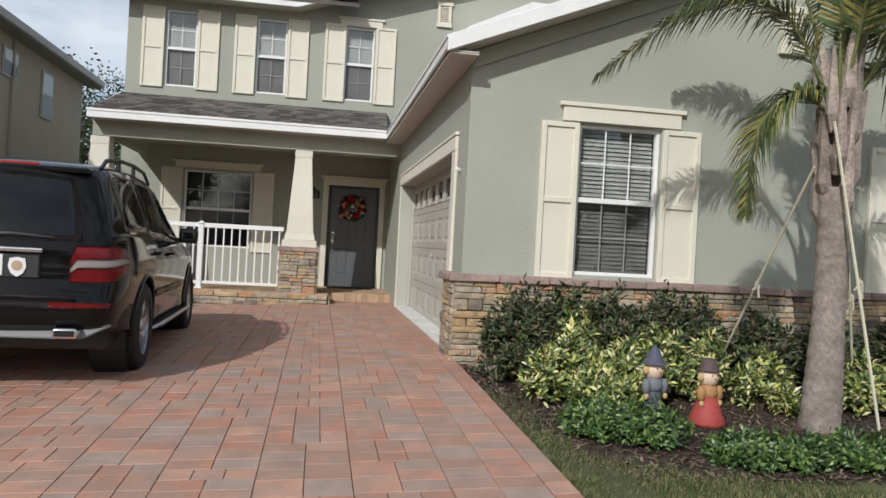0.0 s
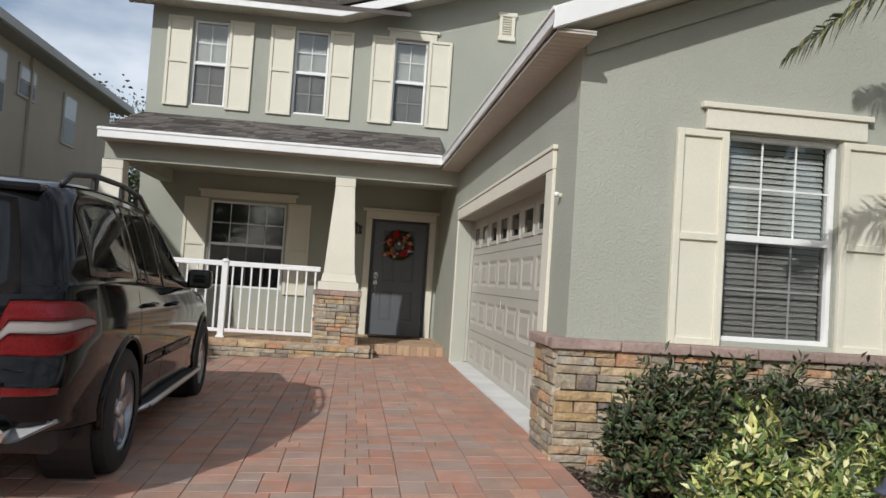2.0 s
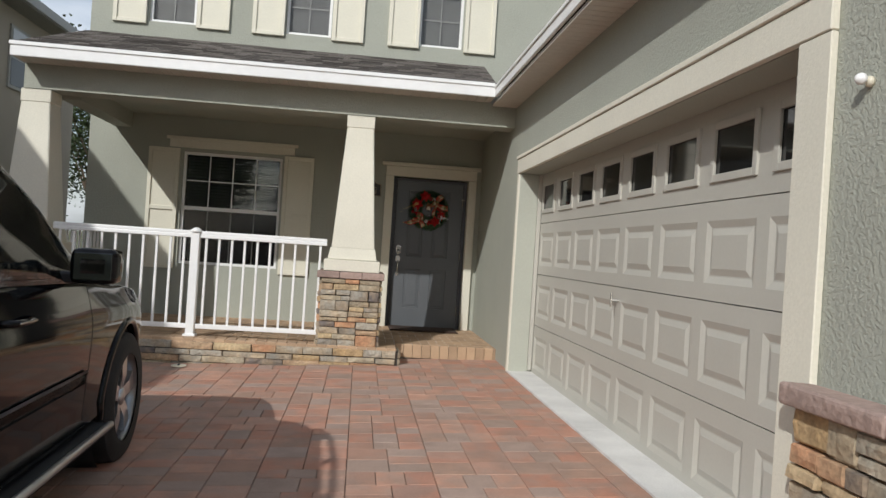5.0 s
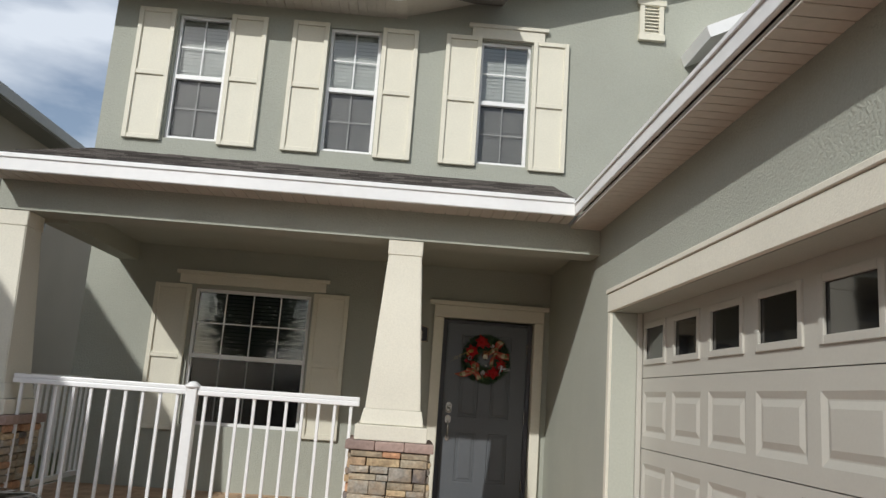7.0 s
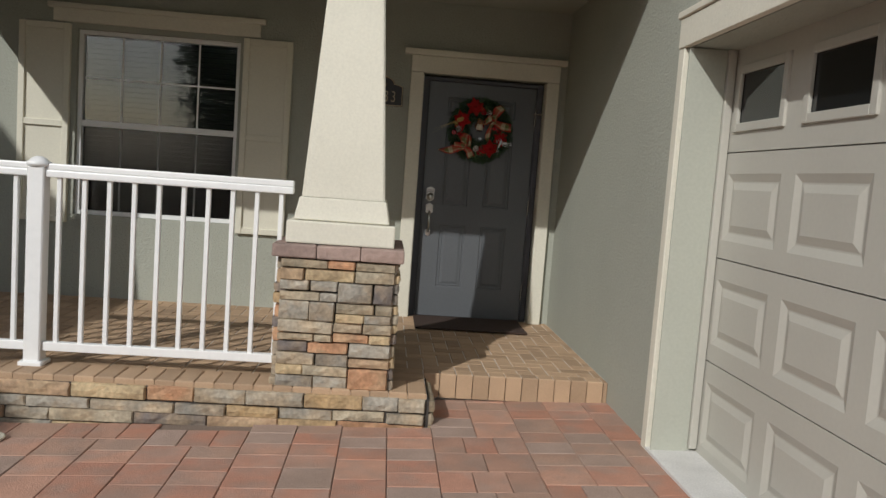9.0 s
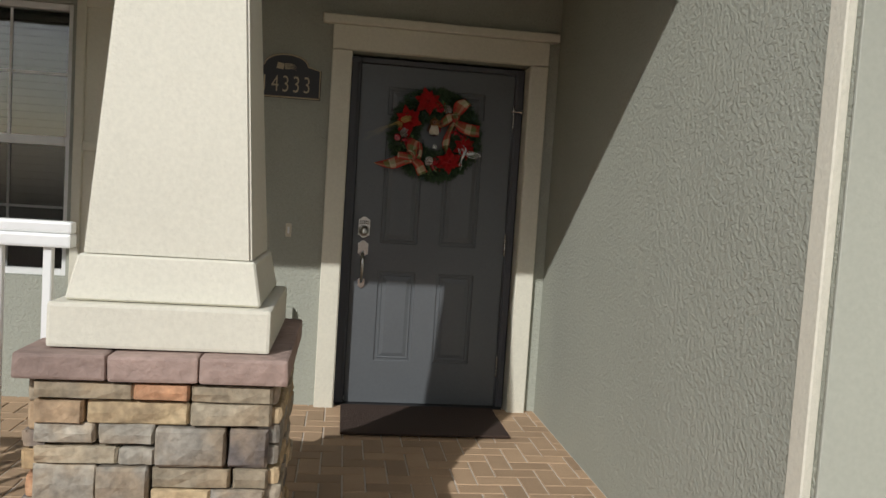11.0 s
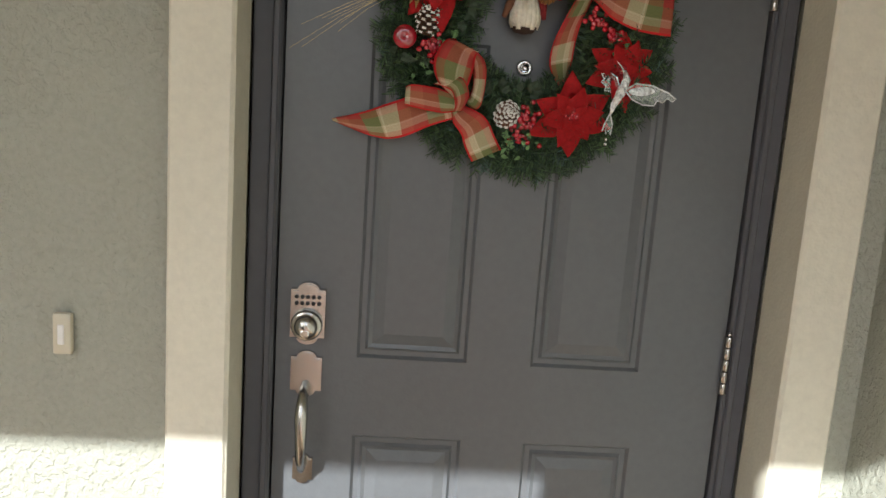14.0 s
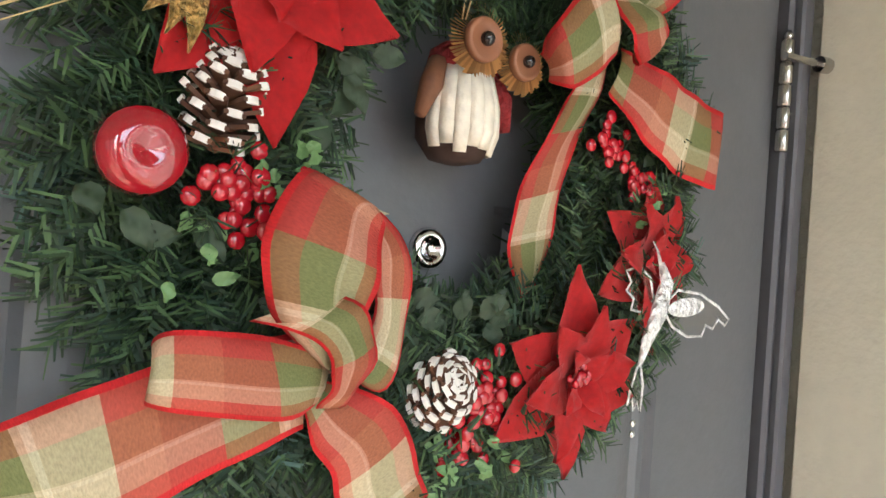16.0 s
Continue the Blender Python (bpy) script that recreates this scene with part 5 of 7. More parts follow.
def wheel(car, sx, y):
    w = new("wheel")
    w.parent = car
    w.matrix_basis = pose(sx * 0.83, y, 0.372)
    bm = bmesh.new()
    lathe(bm, [(0.245, -0.125), (0.33, -0.128), (0.362, -0.105), (0.372, -0.06), (0.372, 0.06), (0.362, 0.105), (0.33, 0.128), (0.245, 0.125)], 40, (0, 0, 0), "x")
    for f in [f for f in bm.faces if len(f.verts) > 4]:
        bm.faces.remove(f)
    t = part("tyre", bm, RUBBER, w, "black rubber tyre", True)
    t.data.set_sharp_from_angle(angle=radians(40))
    bm = bmesh.new()
    prof = [(0.250, sx * 0.118), (0.240, sx * 0.110), (0.228, sx * 0.06), (0.225, -sx * 0.10)]
    rings = []
    for r, x in prof:
        rings.append([bm.verts.new((x, r * math.cos(2 * math.pi * k / 36), r * math.sin(2 * math.pi * k / 36))) for k in range(36)])
    for a, b in zip(rings, rings[1:]):
        for k in range(36):
            bm.faces.new((a[k], a[(k + 1) % 36], b[(k + 1) % 36], b[k]))
    bmesh.ops.solidify(bm, geom=bm.faces[:], thickness=0.006)
    rim = part("rim", bm, ALLOY, w, "silver five-spoke alloy rim", True)
    for k in range(5):
        a = 2 * math.pi * k / 5 + 0.3
        bm = bmesh.new()
        for side in (-1, 1):
            pts = []
            for r, wid, x in ((0.03, 0.036, 0.088), (0.12, 0.040, 0.104), (0.232, 0.052, 0.100)):
                pts.append((r, wid, x))
        top, bot = [], []
        for r, wid, x in pts:
            for s2, arr in ((-1, bot), (1, top)):
                cx, cy = r * math.cos(a) - s2 * wid * math.sin(a), r * math.sin(a) + s2 * wid * math.cos(a)
                arr.append([bm.verts.new((sx * (x + dx), cx, cy)) for dx in (0.0, -0.04)])
        for q in range(2):
            bm.faces.new((bot[q][0], bot[q + 1][0], top[q + 1][0], top[q][0]))
            bm.faces.new((bot[q][0], bot[q][1], bot[q + 1][1], bot[q + 1][0]))
            bm.faces.new((top[q][0], top[q + 1][0], top[q + 1][1], top[q][1]))
        bmesh.ops.recalc_face_normals(bm, faces=bm.faces[:])
        part("spoke", bm, ALLOY, rim)
    bm = bmesh.new()
    lathe(bm, [(0.05, sx * 0.06), (0.05, sx * 0.098), (0.035, sx * 0.106), (0.01, sx * 0.108)], 20, (0, 0, 0), "x")
    part("hub", bm, ALLOY, rim, smooth=True)
    bm = bmesh.new()
    lathe(bm, [(0.17, -sx * 0.02), (0.17, sx * 0.01)], 28, (0, 0, 0), "x")
    part("brake_disc", bm, STEEL, rim)


SKID = material("dull_silver_plastic", (0.30, 0.30, 0.30), 0.45, metal=0.4)
TINTED_SOLID = material("tinted_rear_glass", (0.012, 0.016, 0.018), 0.04, spec=0.7)
CHROME_DARK = material("satin_chrome", (0.45, 0.45, 0.46), 0.25, metal=1.0)
suv()


# ---- neighbouring house ----
def neighbour_house():
    h = thing("neighbouring_house", "brown stucco two-storey house next door with grey eaves", "house", at=(-7.05, 0, -0.3))
    bm = bmesh.new()
    box(bm, -10, 0, 6, 24.0, 0, 5.6)
    part("wall", bm, STUCCO_NB, h)
    bm = bmesh.new()
    prism(bm, [(0.42, 5.72), (-5, 8.4), (-10.5, 5.72), (-10.5, 5.60), (0.42, 5.60)], "y", 5.5, 24.5)
    part("roof", bm, SHINGLE_NB, h)
    part("fascia", soft_box(0.42, 0.46, 5.5, 24.5, 5.58, 5.76, 0.01), FASCIA_NB, h)
    bm = bmesh.new()
    box(bm, 0.0, 0.42, 5.5, 24.5, 5.56, 5.60)
    part("soffit", bm, SOFFIT_NB, h)
    for y0, w, z0, z1 in ((20.72, 0.80, 4.12, 5.27), (18.38, 0.84, 4.66, 5.30), (16.9, 0.95, 4.13, 5.36), (13.8, 0.9, 4.2, 5.35), (20.6, 0.8, 0.9, 2.3)):
        win = part("window", soft_box(0.0, 0.035, y0, y0 + w, z0, z1, 0.004), FASCIA_NB, h)
        mid = (z0 + z1) / 2
        part("pane", soft_box(0.02, 0.042, y0 + 0.06, y0 + w - 0.06, mid + 0.02, z1 - 0.06, 0.003), PLATE_PANE, win, "pale upper pane with closed blind")
        part("pane", soft_box(0.02, 0.040, y0 + 0.06, y0 + w - 0.06, z0 + 0.06, mid - 0.02, 0.003), DARK_PANE, win, "dark screened lower pane")
    part("downpipe", soft_box(0.0, 0.07, 18.9, 18.97, 0.2, 5.55, 0.01), STUCCO_NB, h)


SHINGLE_NB = material("neighbour_shingle", (0.13, 0.12, 0.11), 0.95, grain=0.3, grain_scale=60, blotch=0.15)
FASCIA_NB = material("neighbour_fascia", (0.42, 0.41, 0.39), 0.6, grain=0.05, grain_scale=20)
SOFFIT_NB = material("neighbour_soffit", (0.30, 0.28, 0.25), 0.7, grain=0.05, grain_scale=20)
PLATE_PANE = material("pale_pane", (0.40, 0.42, 0.44), 0.15, grain=0.06, grain_scale=30)
DARK_PANE = material("screen_pane", (0.06, 0.065, 0.07), 0.3, grain=0.1, grain_scale=60)
neighbour_house()

# ---- small fixtures by the door ----
NICKEL_DARK = material("plaque_dark", (0.035, 0.036, 0.042), 0.5, grain=0.1, grain_scale=120, bump=0.2, bump_scale=300)
GOLD_PAINT = material("plaque_gold", (0.50, 0.42, 0.28), 0.45, grain=0.1, grain_scale=100)
IVORY = material("ivory_plastic", (0.62, 0.58, 0.46), 0.4)


def address_plaque():
    p = thing("address_plaque", "dark arched house number plaque reading 14333", "sign", at=(-0.407, PORCH_Y, 2.02))
    hw, top = 0.197, 0.165
    pts = [(-hw, 0.0), (hw, 0.0), (hw, top)]
    for k in range(13):
        a = math.pi * k / 12
        pts.append((0.10 * math.cos(a) * 1.25, top + 0.02 + 0.065 * math.sin(a)))
    pts.append((-hw, top))
    bm = bmesh.new()
    prism(bm, pts, "y", -0.014, -0.001)
    part("board", bm, NICKEL_DARK, p)
    bm = bmesh.new()
    loop = [(x * 0.965, -0.015, 0.006 + z * 0.955) for x, z in pts]
    tube(bm, loop + [loop[0]], 0.0045, 6)
    part("border", bm, GOLD_PAINT, p, "pale raised border", True)
    for k, ch in enumerate("14333"):
        cu = bpy.data.curves.new("digit", "FONT")
        cu.body, cu.size, cu.extrude, cu.align_x, cu.offset = ch, 0.125, 0.002, "CENTER", -0.0012
        ob = new("digit", cu)
        me = bpy.data.meshes.new_from_object(ob.evaluated_get(bpy.context.evaluated_depsgraph_get()))
        bpy.data.objects.remove(ob)
        me.materials.append(GOLD_PAINT)
        d = new("digit", me)
        d.parent = p
        d.matrix_basis = pose(-0.118 + 0.059 * k, -0.016, 0.035, 90) @ Matrix.Diagonal((0.72, 1.05, 1, 1))
    bm = bmesh.new()
    prism(bm, [(-0.055, 0.165), (-0.018, 0.158), (-0.010, 0.190), (-0.048, 0.198)], "y", -0.018, -0.014)
    for k in range(4):
        prism(bm, [(-0.008, 0.160 + k * 0.009), (0.03, 0.166 + k * 0.008), (0.058, 0.160 + k * 0.007), (0.03, 0.170 + k * 0.008), (-0.008, 0.166 + k * 0.009)], "y", -0.017, -0.014)
    part("flag_emblem", bm, GOLD_PAINT, p, "gold flag relief")


address_plaque()
b = thing("doorbell", "ivory plastic doorbell button on stucco", "doorbell", at=(-0.35, PORCH_Y, 1.235))
part("housing", soft_box(-0.017, 0.017, -0.018, -0.001, 0, 0.078, 0.006, 2), IVORY, b)
part("button", soft_box(-0.006, 0.006, -0.023, -0.018, 0.02, 0.058, 0.002), WHITE, b)
b = thing("outlet_cover", "grey-green weatherproof outlet cover on stucco", "outlet", at=(-0.345, PORCH_Y, 0.685))
part("cover", soft_box(-0.045, 0.045, -0.05, -0.001, 0.0, 0.145, 0.006, 2), STUCCO, b)
part("latch", soft_box(-0.04, 0.0, -0.062, -0.05, -0.006, 0.004, 0.002), PLASTIC, b)
MAT = material("coir_mat", (0.06, 0.035, 0.025), 0.95, grain=0.3, grain_scale=200, bump=1.0, bump_scale=250)
b = thing("doormat", "dark brown doormat on the porch tiles", "doormat", at=(0.45, 16.18, 0.262))
bm = soft_box(-0.45, 0.45, -0.27, 0.27, 0.0, 0.014, 0.004)
part("mat_body", bm, MAT, b)
b = thing("motion_sensor", "small white glass wall sensor beside garage door", "sensor", at=(SIDE_X, 8.24, 1.96))
bm = bmesh.new()
lathe(bm, [(0.028, 0), (0.03, -0.02), (0.02, -0.03), (0.012, -0.034)], 16, (0, 0, 0), "x")
part("base", bm, IVORY, b, smooth=True)
bm = bmesh.new()
lathe(bm, [(0.012, -0.03), (0.03, -0.05), (0.032, -0.07), (0.02, -0.09), (0.005, -0.095)], 16, (0, 0, 0.01), "x")
part("bulb", bm, WHITE, b, smooth=True)
b.matrix_basis = b.matrix_basis @ Matrix.Scale(0.62, 4)
b = thing("cleanout_cap", "round white drain cap set in pavers", "drain cap", at=(-2.15, 13.75, ground_z(-2.15, 13.75) + 0.012))
bm = bmesh.new()
lathe(bm, [(0.075, 0), (0.075, 0.008), (0.068, 0.012), (0.01, 0.012)], 24)
part("cap", bm, IVORY, b)
part("slot", soft_box(-0.008, 0.008, -0.04, 0.04, 0.0121, 0.02, 0.002), PLASTIC, b)

# ---- wreath ----
NEEDLE = material("pine_needle", (0.028, 0.060, 0.028), 0.6, island=0.4, two=[(0.042, 0.085, 0.032), (0.022, 0.052, 0.026), (0.058, 0.105, 0.040)])
NEEDLE_BLUE = material("blue_spruce_needle", (0.06, 0.11, 0.09), 0.6, island=0.4)
SPRIG = material("green_sprig", (0.15, 0.27, 0.10), 0.5, island=0.3)
HOLLY = material("dark_fabric_leaf", (0.03, 0.055, 0.025), 0.6, grain=0.15, grain_scale=150)
VELVET = material("red_velvet", (0.62, 0.008, 0.012), 0.75, grain=0.12, grain_scale=200, sheen=0.3, island=0.08)
BERRY = material("red_berry", (0.42, 0.008, 0.018), 0.15, coat=0.6)
APPLE = material("lacquered_apple", (0.36, 0.006, 0.016), 0.10, coat=1.0, grain=0.15, grain_scale=30)
CONE = material("cone_scale", (0.11, 0.045, 0.02), 0.7, island=0.35, grain=0.2, grain_scale=120)
FROST = material("frosted_tip", (0.72, 0.70, 0.66), 0.8, grain=0.1, grain_scale=200)
GOLD = material("gold_glitter", (0.62, 0.43, 0.16), 0.3, metal=0.8, grain=0.5, grain_scale=260, bump=1.0, bump_scale=260)
STRAW = material("gold_straw", (0.60, 0.46, 0.22), 0.5, metal=0.3)
GLASSY = material("clear_acrylic", (0.85, 0.87, 0.88), 0.08, spec=0.8, grain=0.3, grain_scale=180, metal=0.35, bump=0.8, bump_scale=150)


def film_material():
    m = bpy.data.materials.new("clear_film")
    m.use_nodes = True
    n, l = m.node_tree.nodes, m.node_tree.links
    n.remove(n["Principled BSDF"])
    t, g, x = n.new("ShaderNodeBsdfTransparent"), n.new("ShaderNodeBsdfGlossy"), n.new("ShaderNodeMixShader")
    g.inputs["Roughness"].default_value = 0.15
    x.inputs[0].default_value = 0.22
    l.new(t.outputs[0], x.inputs[1]), l.new(g.outputs[0], x.inputs[2])
    l.new(x.outputs[0], n["Material Output"].inputs["Surface"])
    return m


FILM = film_material()


def plaid_material():
    """Woven plaid ribbon: blocks of cream, green and rust along it, red selvedges, fine threads."""
    m = bpy.data.materials.new("plaid_ribbon")
    m.use_nodes = True
    n, l = m.node_tree.nodes, m.node_tree.links
    b = n["Principled BSDF"]
    b.inputs["Roughness"].default_value = 0.75
    uv, sep = n.new("ShaderNodeUVMap"), n.new("ShaderNodeSeparateXYZ")
    l.new(uv.outputs["UV"], sep.inputs[0])

    def ramp(stops):
        r = n.new("ShaderNodeValToRGB")
        r.color_ramp.interpolation = "CONSTANT"
        e = r.color_ramp.elements
        e[0].position, e[0].color = 0, (*stops[0][1], 1)
        e[1].position, e[1].color = stops[1][0], (*stops[1][1], 1)
        for p, c in stops[2:]:
            e.new(p).color = (*c, 1)
        return r
    fr = n.new("ShaderNodeMath")
    fr.operation, fr.inputs[1].default_value = "MULTIPLY", 1 / 0.115
    l.new(sep.outputs[0], fr.inputs[0])
    fc = n.new("ShaderNodeMath")
    fc.operation = "FRACT"
    l.new(fr.outputs[0], fc.inputs[0])
    cream, green, rust, red = (0.50, 0.43, 0.275), (0.145, 0.165, 0.055), (0.36, 0.032, 0.024), (0.55, 0.008, 0.012)
    ru = ramp([(0, cream), (0.24, (0.62, 0.57, 0.40)), (0.27, cream), (0.30, green), (0.56, rust), (0.80, (0.42, 0.075, 0.045))])
    rv = ramp([(0, red), (0.07, rust), (0.28, green), (0.58, cream), (0.60, (0.62, 0.57, 0.40)), (0.63, cream), (0.80, (0.48, 0.07, 0.045)), (0.93, red)])
    l.new(fc.outputs[0], ru.inputs["Fac"]), l.new(sep.outputs[1], rv.inputs["Fac"])
    mx = n.new("ShaderNodeMix")
    mx.data_type = "RGBA"
    edge = ramp([(0, (1, 1, 1)), (0.06, (0.36, 0.36, 0.36)), (0.94, (1, 1, 1))])
    l.new(sep.outputs[1], edge.inputs["Fac"])
    l.new(edge.outputs["Color"], mx.inputs[0])
    l.new(ru.outputs["Color"], mx.inputs[6]), l.new(rv.outputs["Color"], mx.inputs[7])
    weave = n.new("ShaderNodeMapping")
    weave.inputs["Scale"].default_value = (900, 22, 1)
    l.new(uv.outputs["UV"], weave.inputs["Vector"])
    t = n.new("ShaderNodeTexNoise")
    t.inputs["Scale"].default_value = 1.0
    l.new(weave.outputs["Vector"], t.inputs["Vector"])
    r = n.new("ShaderNodeMapRange")
    r.inputs["To Min"].default_value, r.inputs["To Max"].default_value = 0.62, 1.35
    l.new(t.outputs["Fac"], r.inputs["Value"])
    k = n.new("ShaderNodeMix")
    k.data_type, k.blend_type = "RGBA", "MULTIPLY"
    k.inputs[0].default_value = 1
    l.new(mx.outputs[2], k.inputs[6]), l.new(r.outputs[0], k.inputs[7])
    l.new(k.outputs[2], b.inputs["Base Color"])
    bp = n.new("ShaderNodeBump")
    bp.inputs["Strength"].default_value, bp.inputs["Distance"].default_value = 0.4, 0.002
    l.new(t.outputs["Fac"], bp.inputs["Height"]), l.new(bp.outputs["Normal"], b.inputs["Normal"])
    return m


PLAID = plaid_material()


def spline(points, f):
    """A smooth curve through points, at f from 0 to 1."""
    n = len(points) - 1
    x = min(f * n, n - 1e-6)
    i, t = int(x), x - int(x)
    p = [Vector(points[max(0, min(n, i + k))]) for k in (-1, 0, 1, 2)]
    return 0.5 * (2 * p[1] + (p[2] - p[0]) * t + (2 * p[0] - 5 * p[1] + 4 * p[2] - p[3]) * t * t + (3 * p[1] - p[0] - 3 * p[2] + p[3]) * t ** 3)


def ribbon(name, left, right, parent, steps=28, u0=0.0, curl=0.004):
    """A cloth strip between two edge curves, with its length and width as UV."""
    across = 5
    bm = bmesh.new()
    uvl = bm.loops.layers.uv.new("UVMap")
    rows, length, last, us = [], u0, None, []
    for i in range(steps + 1):
        f = i / steps
        a, b = spline(left, f), spline(right, f)
        mid = (a + b) / 2
        length += (mid - last).length if last else 0
        last = mid
        us.append(length)
        row = []
        for k in range(across + 1):
            g = k / across
            q = a.lerp(b, g)
            q.y -= curl * math.sin(math.pi * g) + 0.0025 * math.sin(f * 21 + g * 4)
            row.append(bm.verts.new(q))
        rows.append(row)
    for i in range(steps):
        for k in range(across):
            f = bm.faces.new((rows[i][k], rows[i][k + 1], rows[i + 1][k + 1], rows[i + 1][k]))
            for loop, (a, c) in zip(f.loops, ((i, k), (i, k + 1), (i + 1, k + 1), (i + 1, k))):
                loop[uvl].uv = (us[a], c / across)
    bmesh.ops.recalc_face_normals(bm, faces=bm.faces[:])
    bmesh.ops.solidify(bm, geom=bm.faces[:], thickness=0.0008)
    return part(name, bm, PLAID, parent, "red, green and cream plaid ribbon", True)


def needles(parent, centre, R, r, twigs, per, seed, mat, reach=(0.05, 0.085), arc=(0, 2 * math.pi), name="pine_garland", label="green artificial pine needles"):
    """Short twigs round a ring, each set with thin needles."""
    rng = random.Random(seed)
    verts, faces = [], []
    for _ in range(twigs):
        a = rng.uniform(*arc)
        radial, tang, out = Vector((math.cos(a), 0, math.sin(a))), Vector((-math.sin(a), 0, math.cos(a))), Vector((0, -1, 0))
        phi = rng.uniform(-0.6, 3.74)
        base = Vector(centre) + radial * (R + r * 0.25 * math.cos(phi)) + out * (r * 0.25 * math.sin(phi))
        way = (radial * math.cos(phi) + out * max(-0.15, math.sin(phi)) * 0.85 + tang * rng.uniform(0.25, 1.0)).normalized()
        length = rng.uniform(*reach)
        for k in range(per):
            f = (k + rng.random()) / per
            p = base + way * length * f
            side = way.orthogonal().normalized()
            side = Matrix.Rotation(rng.uniform(0, 2 * math.pi), 3, way) @ side
            d = (side * 0.85 + way * rng.uniform(0.5, 0.9)).normalized()
            ln = rng.uniform(0.014, 0.024) * (1.15 - 0.4 * f)
            w = d.cross(side.cross(way) + side * 0.3).normalized() * 0.00105
            q = p + d * ln
            i = len(verts)
            verts.extend([tuple(p - w), tuple(p + w), tuple(q + w * 0.5), tuple(q - w * 0.5)])
            faces.append((i, i + 1, i + 2, i + 3))
    return tagged(mesh_part(name, verts, faces, mat, parent, label), kind="stuff")


def petal(bm, base, way, up, length, width, lift, seed):
    """A pointed folded petal from base along way."""
    rng = random.Random(seed)
    side = way.cross(up).normalized()
    rows = []
    for i in range(7):
        f = i / 6
        w = width * math.sin(math.pi * min(1, 0.10 + 0.90 * f) ** 0.8) if i < 6 else 0.0006
        mid = base + way * (length * f) + up * (lift * math.sin(f * 2.2) - 0.25 * lift * f * f * rng.uniform(0.5, 1.6))
        row = [bm.verts.new(mid + side * s * w + up * (0.22 * w * abs(s) + 0.003 * math.sin(9 * f + s * 3 + seed))) for s in (-1, -0.5, 0, 0.5, 1)]
        rows.append(row)
    for a, b in zip(rows, rows[1:]):
        for k in range(4):
            bm.faces.new((a[k], a[k + 1], b[k + 1], b[k]))


def poinsettia(w, c, r, seed, tilt=(0, 0)):
    rng = random.Random(seed)
    c = Vector(c)
    head = new("poinsettia")
    head.parent = w
    tagged(head, "red velvet poinsettia flower")
    up = Vector((tilt[0], -1, tilt[1])).normalized()
    e1 = up.orthogonal().normalized()
    e2 = up.cross(e1)
    for layer, (n, scale, lift) in enumerate(((6, 1.0, 0.006), (6, 0.74, 0.016), (4, 0.42, 0.018))):
        for k in range(n):
            a = 2 * math.pi * (k + layer * 0.5) / n + rng.uniform(-0.18, 0.18) + seed
            way = (e1 * math.cos(a) + e2 * math.sin(a) + up * (0.10 + 0.18 * layer)).normalized()
            bm = bmesh.new()
            petal(bm, c + up * 0.004 * layer, way, up, r * scale * rng.uniform(0.88, 1.1), r * scale * 0.30, lift, seed * 31 + layer * 7 + k)
            bmesh.ops.solidify(bm, geom=bm.faces[:], thickness=0.0008)
            part("petal", bm, VELVET, head, smooth=True)
    bm = bmesh.new()
    for k in range(12):
        a, q = rng.uniform(0, 6.28), rng.uniform(0, 0.011)
        bmesh.ops.create_icosphere(bm, subdivisions=1, radius=0.0035, matrix=Matrix.Translation(c + up * 0.022 + e1 * q * math.cos(a) + e2 * q * math.sin(a)))
    tagged(part("stamen_cluster", bm, BERRY, head, smooth=True), kind="stuff")


def pine_cone(w, c, h, r, way, seed):
    """A cone of spiral scales with frosted tips."""
    rng = random.Random(seed)
    c, way = Vector(c), Vector(way).normalized()
    e1 = way.orthogonal().normalized()
    e2 = way.cross(e1)
    body, tips = bmesh.new(), bmesh.new()
    n = 64
    for k in range(n):
        f = (k + 0.5) / n
        a = k * 2.39996
        rad = r * math.sin(math.pi * (0.18 + 0.80 * f)) ** 0.8
        out = e1 * math.cos(a) + e2 * math.sin(a)
        side = way.cross(out)
        p = c + way * h * (f - 0.5)
        d = (out + way * (0.2 + 0.9 * f)).normalized()
        ln, wd = rad * rng.uniform(0.9, 1.08), 0.25 * r
        up = d.cross(side)
        q = [p + side * wd * 0.4, p - side * wd * 0.4, p + d * ln - side * wd + up * 0.0, p + d * (ln * 1.06), p + d * ln + side * wd]
        t = up * 0.0011
        for bm, pts in ((body, q), (tips, [p + d * ln * 1.0 - side * wd * 0.7, p + d * ln * 0.95, p + d * ln * 1.0 + side * wd * 0.7, p + d * ln * 1.05 + side * wd * 0.5, p + d * ln * 1.08, p + d * ln * 1.05 - side * wd * 0.5])):
            tt = t * (1.0 if bm is body else 1.7)
            lo, hi = [bm.verts.new(v - tt) for v in pts], [bm.verts.new(v + tt) for v in pts]
            bm.faces.new(lo), bm.faces.new(hi[::-1])
            for i in range(len(pts)):
                j = (i + 1) % len(pts)
                bm.faces.new((lo[i], lo[j], hi[j], hi[i]))
    for bm in (body, tips):
        bmesh.ops.recalc_face_normals(bm, faces=bm.faces[:])
    ob = part("pine_cone", body, CONE, w, "brown pine cone with white frosted tips")
    part("frosting", tips, FROST, ob)


BERRY_MESH = []


